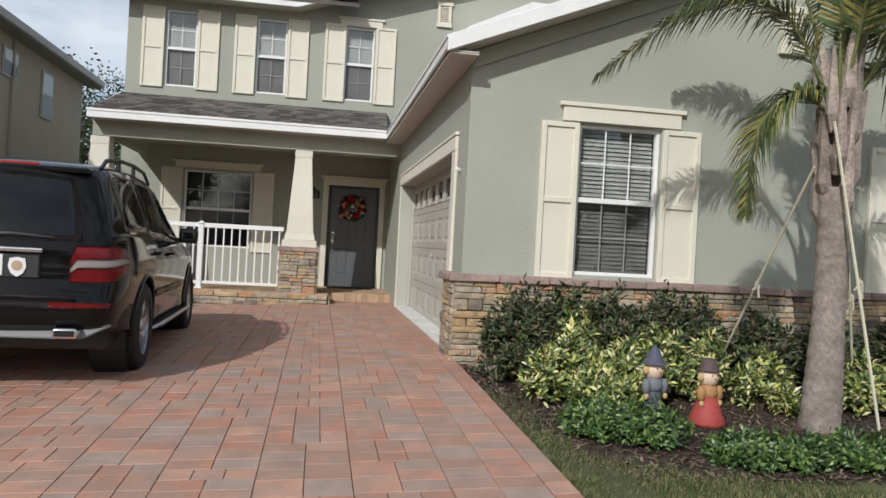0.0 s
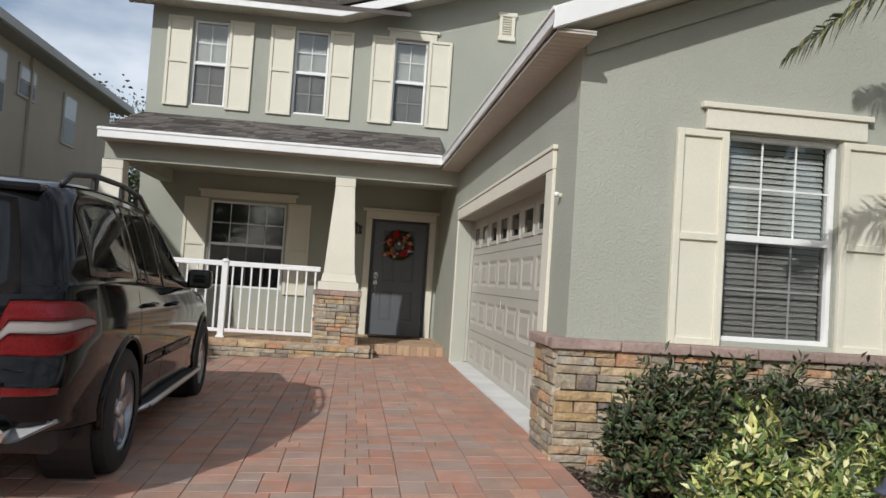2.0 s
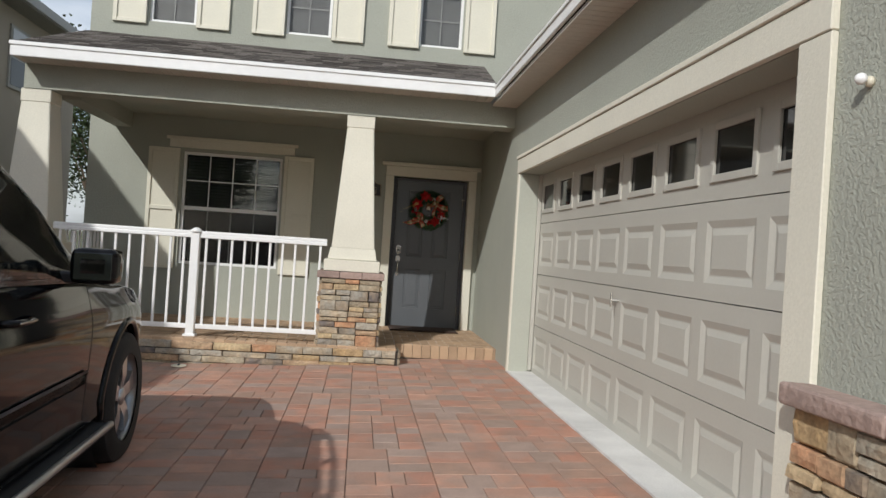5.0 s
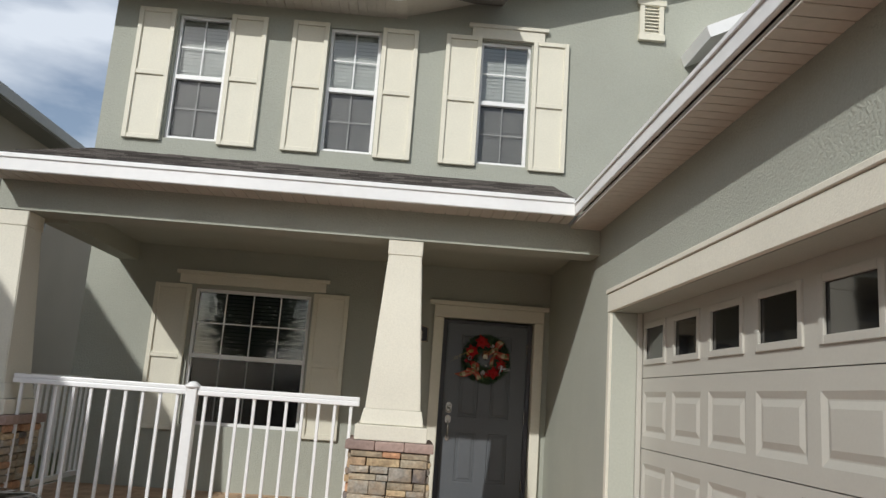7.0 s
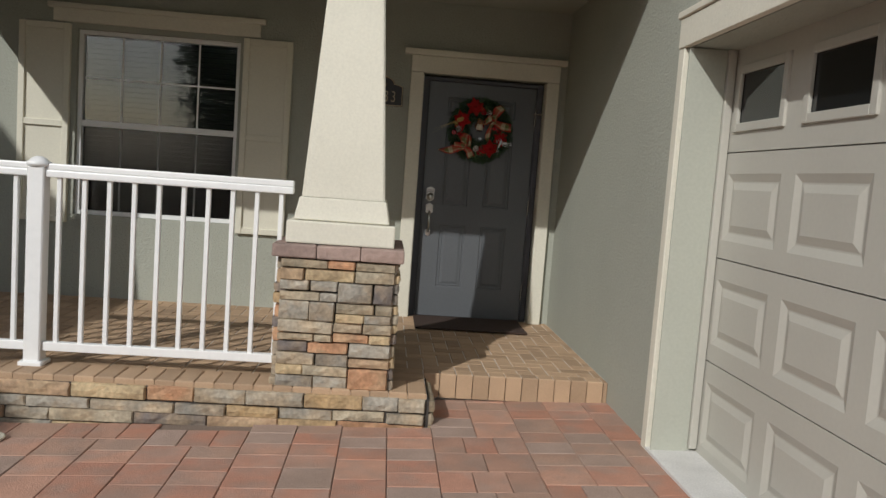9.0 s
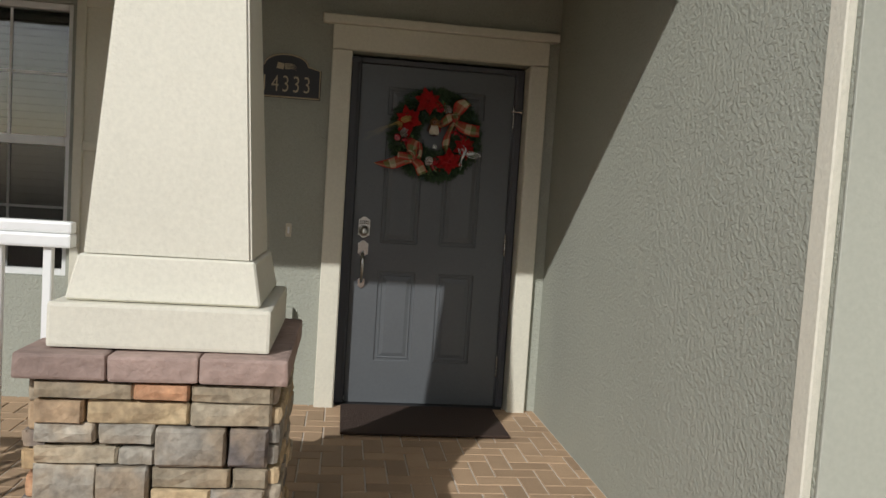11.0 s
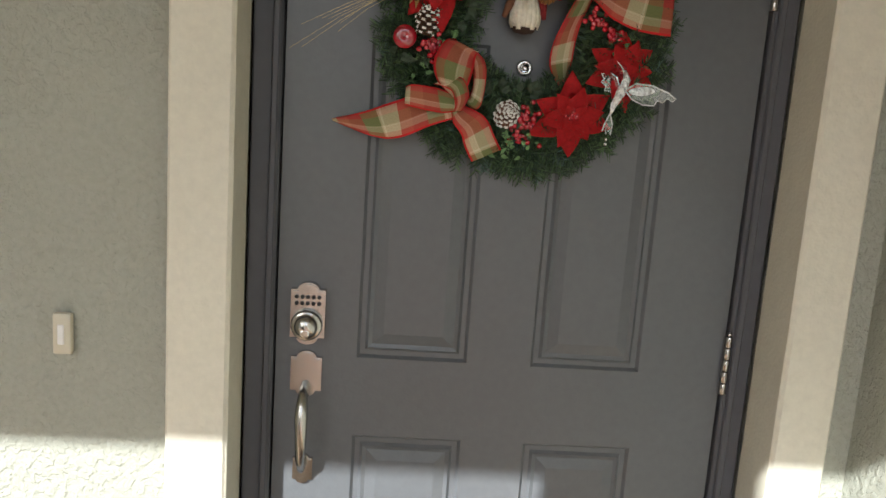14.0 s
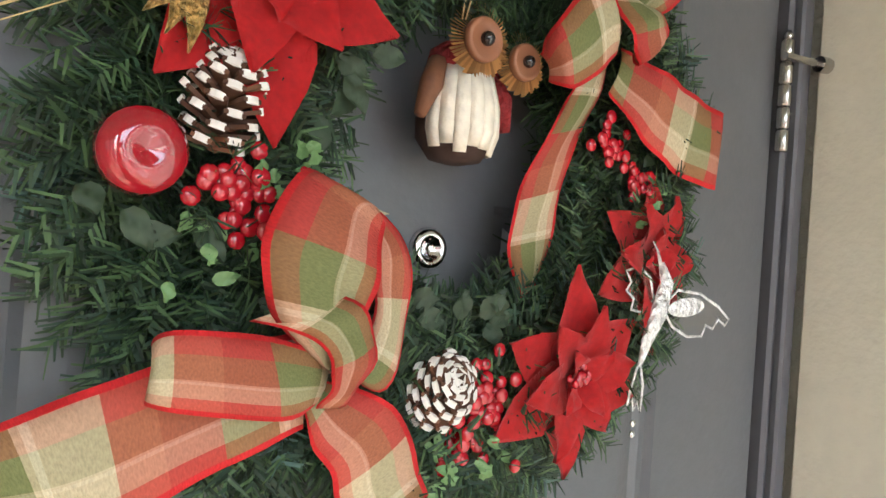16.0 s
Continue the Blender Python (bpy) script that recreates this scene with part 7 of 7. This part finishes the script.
def palm():
    base = Vector((3.66, 6.02, soil_z(3.66, 6.02)))
    p = thing("palm_tree", "young palm with ringed grey trunk in mulch bed", "palm tree", at=tuple(base))
    bm = bmesh.new()
    pts, rad = [], []
    for k in range(60):
        f = k / 59
        z = -0.1 + 1.95 * f
        pts.append((0.02 * math.sin(f * 3) + 0.03 * f, 0.0, z))
        rad.append((0.155 - 0.040 * min(1, f * 2.2) + 0.008 * f) * (1 + (0.05 if k % 4 == 0 else (0.02 if k % 4 == 1 else 0))))
    tube(bm, pts, rad, 20)
    roughen(bm, 0.006, 9)
    part("trunk", bm, BARK_PALM, p, "ringed grey trunk", True)
    rng = random.Random(3)
    for k in range(16):
        a = k * 2.4
        z = 1.62 + 0.065 * k
        bm = bmesh.new()
        o = Vector((math.cos(a), math.sin(a), 0))
        ln = rng.uniform(0.45, 0.65)
        tube(bm, [o * 0.06 + Vector((0.03, 0, z - 0.12)), o * 0.115 + Vector((0.03, 0, z)), o * 0.13 + Vector((0.03, 0, z + ln * 0.5)), o * rng.uniform(0.14, 0.22) + Vector((0.03, 0, z + ln))], [0.05, 0.055, 0.035, 0.012], 7)
        part("leaf_boot", bm, BOOT, p, "dry brown leaf base")
    crown = Vector((0.03, 0, 2.75))
    fronds = [((-0.45, 0.10, 0.42), (-1.05, 0.30, 0.47), (-1.75, 0.58, -0.08)), ((-0.35, 0.0, -0.20), (-0.66, 0.0, -0.50), (-0.72, 0.02, -1.15)), ((0.45, 0.05, 0.12), (0.75, 0.05, -0.35), (0.80, 0.1, -1.15)),
              ((0.5, 0.35, 0.6), (1.2, 0.7, 0.45), (1.7, 0.9, -0.1)), ((-0.1, -0.5, 0.75), (-0.25, -1.1, 0.85), (-0.35, -1.65, 0.45)), ((0.2, 0.3, 0.9), (0.45, 0.55, 1.35), (0.8, 0.8, 1.35)), ((-0.25, 0.3, 0.85), (-0.6, 0.6, 1.1), (-1.1, 0.85, 0.9)), ((0.5, -0.3, 0.55), (1.1, -0.6, 0.5), (1.6, -0.85, 0.0)), ((0.1, 0.1, 1.0), (0.2, 0.2, 1.7), (0.5, 0.3, 2.1)), ((0.3, -0.1, 0.9), (0.8, -0.2, 1.4), (1.4, -0.25, 1.3)), ((-0.2, -0.2, 0.9), (-0.5, -0.5, 1.5), (-0.9, -0.8, 1.5)), ((0.4, 0.2, 0.75), (1.0, 0.35, 0.95), (1.6, 0.5, 0.6))]
    for k, ctrl in enumerate(fronds):
        pts = [crown - Vector((0, 0, 0.35)) + Vector(ctrl[0]) * 0.12] + [crown + Vector(c) for c in ctrl]
        fr = new("frond")
        fr.parent = p
        bm = bmesh.new()
        line = [spline(pts, i / 24) for i in range(25)]
        tube(bm, line, [0.016 * (1 - 0.85 * i / 24) for i in range(25)], 6)
        part("rachis", bm, RACHIS, fr, smooth=True)
        verts, faces = [], []
        n = 150
        for i in range(n):
            f = 0.16 + 0.84 * i / n
            q = spline(pts, f)
            d = (spline(pts, min(1, f + 0.02)) - spline(pts, f - 0.02)).normalized()
            side = d.cross(Vector((0, 0, 1)))
            side = side.normalized() if side.length > 0.1 else Vector((0, 1, 0))
            up = side.cross(d)
            ln = 0.46 * math.sin(math.pi * min(0.97, 0.22 + 0.72 * f)) * rng.uniform(0.85, 1.1)
            for sgn in (-1, 1):
                way = (side * sgn * 0.75 + d * rng.uniform(0.45, 0.7) + up * rng.uniform(-0.05, 0.35)).normalized()
                droop = Vector((0, 0, -1))
                p1, p2 = q + way * ln * 0.55 + droop * ln * 0.10, q + way * ln * 0.92 + droop * ln * rng.uniform(0.4, 0.65)
                w = way.cross(up).normalized() * 0.0075
                j = len(verts)
                verts.extend([tuple(v) for v in (q - w, q + w, p1 + w, p1 - w, p2)])
                faces.extend([(j, j + 1, j + 2, j + 3), (j + 3, j + 2, j + 4)])
        tagged(mesh_part("leaflet_foliage", verts, faces, FROND, fr, "narrow green leaflets"), kind="stuff")
    for k, (a, end) in enumerate((((-0.10, -0.13, 2.33), (0.10, -0.55, 0.0)), ((-0.14, 0.02, 2.0), (-0.10, 1.45, 0.15)), ((0.14, 0.05, 2.05), (0.95, 0.85, 0.0)))):
        st = thing("support_strap", "pale webbing strap tying the palm to stakes", "strap", "palm straps", tuple(base))
        a, end = Vector(a), Vector(end)
        bm = bmesh.new()
        tube(bm, [a, a.lerp(end, 0.45), end], 0.011, 5)
        part("webbing", bm, STRAP, st)
        bm = bmesh.new()
        m = a.lerp(end, 0.52)
        tube(bm, [m + Vector((0.0, 0, 0.05)), m + Vector((0.03, -0.01, 0.0)), m + Vector((-0.02, 0.01, -0.03)), m + Vector((0.01, -0.02, 0.03)), m + Vector((0.035, 0, -0.09))], 0.010, 5)
        part("knot", bm, STRAP, st)


palm()

# ---- garden figures: plain shapes ----
CLOTH_RED = material("figure_red", (0.36, 0.06, 0.05), 0.7, grain=0.15, grain_scale=60, bump=0.3, bump_scale=80)
CLOTH_DARK = material("figure_dark", (0.07, 0.075, 0.09), 0.7, grain=0.15, grain_scale=60, bump=0.3, bump_scale=80)
for name_label, at, cloth in (("scarecrow garden figure with grey hat and coat", (2.42, 6.28), CLOTH_DARK), ("scarecrow garden figure with red skirt and brown hat", (2.80, 6.14), CLOTH_RED)):
    z0 = soil_z(*at)
    bm = bmesh.new()
    mats = [cloth, material("figure_face", (0.72, 0.55, 0.42), 0.6), material("figure_hat", (0.09, 0.06, 0.06) if cloth is CLOTH_RED else (0.08, 0.085, 0.12), 0.7, grain=0.1, grain_scale=50), material("figure_straw", (0.48, 0.34, 0.15), 0.8), material("figure_coat", (0.38, 0.20, 0.08) if cloth is CLOTH_RED else (0.16, 0.17, 0.18), 0.7)]
    def add(profile, slot, centre=(0, 0, 0), axis="z", sides=16):
        k = len(bm.faces)
        sub = bmesh.new()
        lathe(sub, profile, sides, centre, axis)
        me = bpy.data.meshes.new("tmp")
        sub.to_mesh(me)
        sub.free()
        bm.from_mesh(me)
        bpy.data.meshes.remove(me)
        bm.faces.ensure_lookup_table()
        for f in bm.faces[k:]:
            f.material_index, f.smooth = slot, True
    wide = 0.14 if cloth is CLOTH_RED else 0.095
    add([(0.01, 0.03), (wide * 0.96, 0.03), (wide, 0.055), (wide * 0.86, 0.11), (wide * 0.66, 0.18), (0.062, 0.25)], 0)
    add([(0.062, 0.235), (0.072, 0.27), (0.066, 0.32), (0.035, 0.35)], 4)
    for sx in (-1, 1):
        add([(0.012, -0.05), (0.03, -0.02), (0.035, 0.03), (0.02, 0.07)], 4, (sx * 0.085, -0.02, 0.26))
        add([(0.004, -0.02), (0.02, 0.0), (0.014, 0.03)], 3, (sx * 0.09, -0.035, 0.19))
        add([(0.005, -0.03), (0.03, 0.0), (0.02, 0.04)], 3, (sx * 0.075, 0.0, 0.385))
    add([(0.01, 0.32), (0.06, 0.345), (0.076, 0.395), (0.06, 0.45), (0.02, 0.475)], 1)
    for sx in (-1, 1):
        add([(0.003, 0.004), (0.008, 0.0), (0.003, -0.004)], 2, (sx * 0.026, -0.069, 0.415), "y", 8)
    add([(0.006, 0.015), (0.012, 0.0), (0.004, -0.014)], 3, (0, -0.078, 0.395), "y", 10)
    add([(0.105, 0.445), (0.09, 0.457), (0.066, 0.465), (0.055, 0.51), (0.03, 0.56), (0.006, 0.585)] if cloth is CLOTH_DARK else [(0.088, 0.442), (0.08, 0.455), (0.068, 0.465), (0.060, 0.51), (0.038, 0.535), (0.006, 0.54)], 2)
    me = bpy.data.meshes.new("garden_figure")
    bm.to_mesh(me)
    bm.free()
    for m in mats:
        me.materials.append(m)
    ob = tagged(new("garden_figure", me), name_label, "garden figure", "garden figures")
    ob.matrix_basis = pose(at[0], at[1], z0 - 0.03, 0, 0, 15)
b = thing("flower_pot", "small black plastic nursery pot in the mulch", "pot", at=(2.24, 5.52, soil_z(2.24, 5.52) - 0.01))
bm = bmesh.new()
lathe(bm, [(0.05, 0), (0.068, 0.15), (0.074, 0.15), (0.074, 0.165), (0.064, 0.165), (0.06, 0.13)], 18)
part("pot_body", bm, PLASTIC, b)

# ---- mulch and grass ----
CHIP = material("bark_chip", (0.10, 0.065, 0.045), 0.95, island=0.5, two=[(0.13, 0.085, 0.055), (0.065, 0.045, 0.034), (0.17, 0.125, 0.09)])
BLADE = material("grass_blade", (0.085, 0.12, 0.03), 0.6, island=0.5, two=[(0.11, 0.15, 0.04), (0.06, 0.09, 0.025), (0.20, 0.17, 0.08)])
rng = random.Random(21)
verts, faces = [], []
for _ in range(15000):
    x, y = 1.16 + 4.7 * rng.random() ** 1.3, rng.uniform(4.9, 7.85)
    z = soil_z(x, y) + rng.uniform(0.0, 0.014)
    a, l, w = rng.uniform(0, 6.28), rng.uniform(0.012, 0.04), rng.uniform(0.004, 0.010)
    c, s = math.cos(a), math.sin(a)
    t = rng.uniform(-0.012, 0.012)
    i = len(verts)
    verts.extend([(x - c * l - s * w, y - s * l + c * w, z - t), (x - c * l + s * w, y - s * l - c * w, z - t), (x + c * l + s * w, y + s * l - c * w, z + t), (x + c * l - s * w, y + s * l + c * w, z + t)])
    faces.append((i, i + 1, i + 2, i + 3))
tagged(mesh_part("bark_mulch", verts, faces, CHIP), "scattered brown bark mulch chips", "mulch", kind="stuff")
verts, faces = [], []
for _ in range(60000):
    x = 1.155 + 3.3 * rng.random() ** 1.3
    y = rng.uniform(4.0, 5.6) if rng.random() < 0.85 else rng.uniform(5.4, 6.7)
    if y > 5.42 - 0.42 * (x - 1.3) + rng.gauss(0, 0.10) and x > 1.42 + 0.10 * rng.random():
        continue
    z = soil_z(x, y) - 0.015
    a, h = rng.uniform(0, 6.28), rng.uniform(0.025, 0.065)
    c, s = math.cos(a) * 0.0022, math.sin(a) * 0.0022
    lx, ly = rng.gauss(0, 0.022), rng.gauss(0, 0.022)
    i = len(verts)
    verts.extend([(x - c, y - s, z), (x + c, y + s, z), (x + c * 0.7 + lx * 0.4, y + s * 0.7 + ly * 0.4, z + h * 0.6), (x - c * 0.7 + lx * 0.4, y - s * 0.7 + ly * 0.4, z + h * 0.6), (x + lx, y + ly, z + h)])
    faces.extend([(i, i + 1, i + 2, i + 3), (i + 3, i + 2, i + 4)])
tagged(mesh_part("grass", verts, faces, BLADE), "short green lawn grass beside the driveway", "grass", kind="stuff")


# ---- trees ----
def tree(at, h, r, leaves, seed, size=0.16, label="broad dark green tree beyond the houses"):
    rng = random.Random(seed)
    t = thing("tree", label, "tree", "distant trees", at)
    bm = bmesh.new()
    tube(bm, [(0, 0, -0.2), (0.1, 0, h * 0.35), (0.0, 0.1, h * 0.8)], [0.18 * h / 7, 0.12 * h / 7, 0.04], 8)
    part("trunk", bm, STEM, t, smooth=True)
    cl = [Vector((rng.gauss(0, r * 0.45), rng.gauss(0, r * 0.45), h * rng.uniform(0.4, 0.98))) for _ in range(22)]
    for c in cl[:7]:
        bm = bmesh.new()
        tube(bm, [(0.05, 0, h * 0.3), (c.x * 0.5, c.y * 0.5, (c.z + h * 0.3) / 2), tuple(c)], [0.06, 0.04, 0.015], 5)
        part("limb", bm, STEM, t)
    verts, faces = [], []
    for _ in range(leaves):
        c = rng.choice(cl)
        p = c + Vector((rng.gauss(0, 1), rng.gauss(0, 1), rng.gauss(0, 0.7))) * r * 0.22
        way = Vector((rng.gauss(0, 1), rng.gauss(0, 1), rng.gauss(0, 0.6))).normalized()
        leaf_faces(verts, faces, p, way, way.orthogonal().normalized(), size * rng.uniform(0.6, 1.3), size * 0.3)
    tagged(mesh_part("crown", verts, faces, LEAF_TREE, t, "loose leafy crown"), kind="stuff")


for k, (x, y, h, r) in enumerate(((-8.2, 31, 7.2, 2.2), (-10.5, 36, 8.0, 2.6), (-6.6, 38, 6.5, 2.2), (-14, 40, 9, 3))):
    tree((x, y, -0.4), h, r, 4200, 60 + k)
for k, (x, y, h, r) in enumerate(((-12, -34, 9, 3.2), (-3, -38, 10, 3.5), (7, -36, 9, 3.4), (16, -34, 8, 3))):
    tree((x, y, -0.7), h + 2, r * 1.3, 5200, 80 + k, 0.45, "broad green tree across the street")
for k, (x, y, r, h) in enumerate(((-5.15, 12.6, 0.55, 2.25), (-5.9, 11.6, 0.6, 2.4), (-6.3, 13.4, 0.5, 2.0), (-5.2, 14.6, 0.4, 1.7))):
    shrub((x, y, -0.2), r, h, 130, 11, 0.11, LEAF_IXORA, "tall loose green shrub in side yard", 190 + k, "side yard shrubs", shoot=0.25, width=0.3)

# ---- stone veneer, porch tiles and pavers ----
v = tagged(thing("stone_wainscot", "stacked ledge stone base along the garage wall", "stone facing"), kind="structure")
bm = bmesh.new()
box(bm, SIDE_X - 0.055, 7.8, FRONT_Y - 0.055, FRONT_Y - 0.002, -0.25, 0.87)
box(bm, SIDE_X - 0.055, SIDE_X - 0.002, FRONT_Y - 0.002, 8.425, -0.25, 0.87)
part("mortar_bed", bm, MORTAR, v)
stones_on_face(v, (SIDE_X - 0.085, FRONT_Y - 0.055), (1, 0), (0, -1), 2.95, -0.02, 0.87, 31)
stones_on_face(v, (SIDE_X - 0.055, 8.425), (0, -1), (-1, 0), 8.425 - FRONT_Y + 0.085, 0.10, 0.87, 32)
v2 = tagged(thing("stone_wainscot", "stacked ledge stone base behind the palm", "stone facing"), kind="structure")
stones_on_face(v2, (SIDE_X - 0.085 + 2.955, FRONT_Y - 0.055), (1, 0), (0, -1), 3.7, 0.15, 0.87, 33)
for k in range(14):
    a = SIDE_X - 0.135 + k * 0.49
    bm = soft_box(a, a + 0.484, FRONT_Y - 0.135, FRONT_Y - 0.001, 0.872, 0.945, 0.016, 3)
    roughen(bm, 0.007, 20, k)
    part("cap_stone", bm, CAPSTONE, v)
bm = soft_box(SIDE_X - 0.135, SIDE_X - 0.001, FRONT_Y + 0.002, 8.45, 0.872, 0.945, 0.016, 3)
roughen(bm, 0.007, 20, 3)
part("cap_stone", bm, CAPSTONE, v)
v = tagged(thing("porch_ledge", "stacked ledge stone facing of the porch base", "stone facing"), kind="structure")
bm = bmesh.new()
box(bm, -4.08, 0.008, 14.078, 14.099, -0.06, 0.228)
box(bm, 0.0105, 0.024, 14.08, 14.56, -0.06, 0.228)
part("mortar_bed", bm, MORTAR, v)
stones_on_face(v, (-4.10, 14.10), (1, 0), (0, -1), 4.10, -0.04, 0.228, 34, True)
stones_on_face(v, (0.005, 14.08), (0, 1), (1, 0), 0.48, 0.02, 0.228, 35, True)

MESHES = {}


def block_mesh(name, w, d, h, mat, chamfer=0.006):
    """A chamfered slab w x d, its top at z = 0; alike sizes share one mesh."""
    key = (name, round(w, 3), round(d, 3))
    if key not in MESHES:
        bm = bmesh.new()
        a, b = w / 2, d / 2
        c = chamfer
        lo = [bm.verts.new(p) for p in ((-a, -b, -h), (a, -b, -h), (a, b, -h), (-a, b, -h))]
        mid = [bm.verts.new(p) for p in ((-a, -b, -c), (a, -b, -c), (a, b, -c), (-a, b, -c))]
        top = [bm.verts.new(p) for p in ((-a + c, -b + c, 0), (a - c, -b + c, 0), (a - c, b - c, 0), (-a + c, b - c, 0))]
        for r0, r1 in ((lo, mid), (mid, top)):
            for k in range(4):
                bm.faces.new((r0[k], r0[(k + 1) % 4], r1[(k + 1) % 4], r1[k]))
        bm.faces.new(top)
        me = bpy.data.meshes.new(name)
        bm.to_mesh(me)
        bm.free()
        me.materials.append(mat)
        MESHES[key] = me
    return MESHES[key]


class Slabs:
    """Collects slabs: some as objects of their own, the rest in one mesh."""
    def __init__(self):
        self.verts, self.faces = [], []

    def add(self, me, m):
        i = len(self.verts)
        self.verts.extend(tuple(m @ v.co) for v in me.vertices)
        self.faces.extend(tuple(i + k for k in p.vertices) for p in me.polygons)


# porch floor: tan brick tiles in herringbone, soldier courses at the step and along the ledge
floor_tiles = tagged(thing("porch_floor", "tan brick tile porch floor with pale grout", "floor"), kind="structure")
rest = Slabs()


def floor_tile(x0, x1, y0, y1, single, front=14.665):
    """One floor tile with its grout gap, cut at the walls; single: an object of its own."""
    x0, x1, y0, y1 = max(x0, -4.05), min(x1, SIDE_X - 0.002), max(y0, front), min(y1, 16.50)
    if x1 - x0 < 0.02 or y1 - y0 < 0.02:
        return
    me = block_mesh("tile", x1 - x0 - 0.007, y1 - y0 - 0.007, 0.03, TILE, 0.003)
    m = pose((x0 + x1) / 2, (y0 + y1) / 2, 0.255)
    if single:
        o = new("tile", me)
        o.parent = floor_tiles
        o.matrix_basis = m
    else:
        rest.add(me, m)


for i in range(-42, 13):
    for j in range(-1, 19):
        x, y = 0.015 + 0.1 * i, 14.665 + 0.1 * j
        near = i >= 0
        if (i - j) % 4 == 0:
            floor_tile(x, x + 0.2, y, y + 0.1, near)
        elif (i - j) % 4 == 3:
            floor_tile(x, x + 0.1, y, y + 0.2, near)
x = 0.012
while x < SIDE_X - 0.03:
    w = min(0.100, SIDE_X - 0.003 - x)
    o = new("tile", block_mesh("edge_tile", w - 0.003, 0.10, 0.15, TILE, 0.006))
    o.parent = floor_tiles
    o.matrix_basis = pose(x + w / 2, 14.613, 0.257)
    x += 0.1025
for j in range(1, 5):
    for i in range(-21, 0):
        floor_tile(0.010 + 0.2 * i, 0.210 + 0.2 * i, 14.235 + 0.1 * j, min(14.335 + 0.1 * j, 14.665), False, 14.333)
x = 0.008
while x > -4.05:
    o = new("tile", block_mesh("coping_tile", 0.102, 0.245, 0.035, TILE, 0.006))
    o.parent = floor_tiles
    o.matrix_basis = pose(x - 0.0525, 14.208, 0.262, rng.uniform(-0.2, 0.2), rng.uniform(-0.2, 0.2))
    x -= 0.105
TILE_STUFF = material("tan_tile_field", (0.43, 0.295, 0.185), 0.75, grain=0.08, grain_scale=150, blotch=0.1, blotch_scale=3, bump=0.3, bump_scale=180, island=0.12)
tagged(mesh_part("porch_tiles", rest.verts, rest.faces, TILE_STUFF, floor_tiles, "field of tan tiles"), kind="stuff")

# driveway: tumbled pavers in rows of mixed sizes
drive = tagged(thing("driveway", "red and grey tumbled concrete pavers driveway", "driveway"), kind="structure")
rest = Slabs()
rng = random.Random(77)
made = 0
SPLITS = ((0.24, 0.24), (0.16, 0.16, 0.16), (0.16, 0.16, 0.16), (0.24, 0.24), (0.16, 0.16, 0.16))


def paver(x, y, w, d):
    """One paver from (x, y), cut where it meets the house."""
    global made
    w, d = min(w, (1.145 if y < 13.7 else 1.262) - x), min(d, 14.585 - y)
    cx, cy = x + w / 2, y + d / 2
    if w < 0.04 or d < 0.04 or (cy > 14.04 and cx < 0.02) or (cx > 1.13 and 7.80 < cy < 13.75):
        return
    me = block_mesh("paver", round(w, 2) - 0.004, round(d, 2) - 0.004, 0.05, PAVER, 0.003)
    slope = math.degrees(math.atan2(ground_z(cx, cy + 0.1) - ground_z(cx, cy - 0.1), 0.2))
    m = pose(cx, cy, ground_z(cx, cy) + rng.uniform(-0.0015, 0.0015), slope + rng.uniform(-0.25, 0.25), -math.degrees(0.035) + rng.uniform(-0.25, 0.25), rng.uniform(-0.5, 0.5))
    if made < 300 and 11.5 < cy and -1.3 < cx:
        o = new("paver", me)
        o.parent = drive
        o.matrix_basis = m
        made += 1
    else:
        rest.add(me, m)


x = -6.2
while x < 1.24:
    y = -3.0 - rng.random() * 0.3
    while y < 14.56:
        if rng.random() < 0.72:
            d = rng.choice((0.16, 0.24, 0.24))
            u = x
            for w in rng.choice(SPLITS):
                paver(u, y, w, d)
                u += w
            y += d
        else:
            # a block of stretchers beside two or three short ones
            a = 0.24
            for u, w in ((x, a), (x + a, 0.48 - a)):
                q = y
                for d in rng.choice(SPLITS):
                    paver(u, q, w, d)
                    q += d
            y += 0.48
    x += 0.48
tagged(mesh_part("paver_field", rest.verts, rest.faces, PAVER_STUFF, drive, "field of red and grey pavers"), kind="stuff")
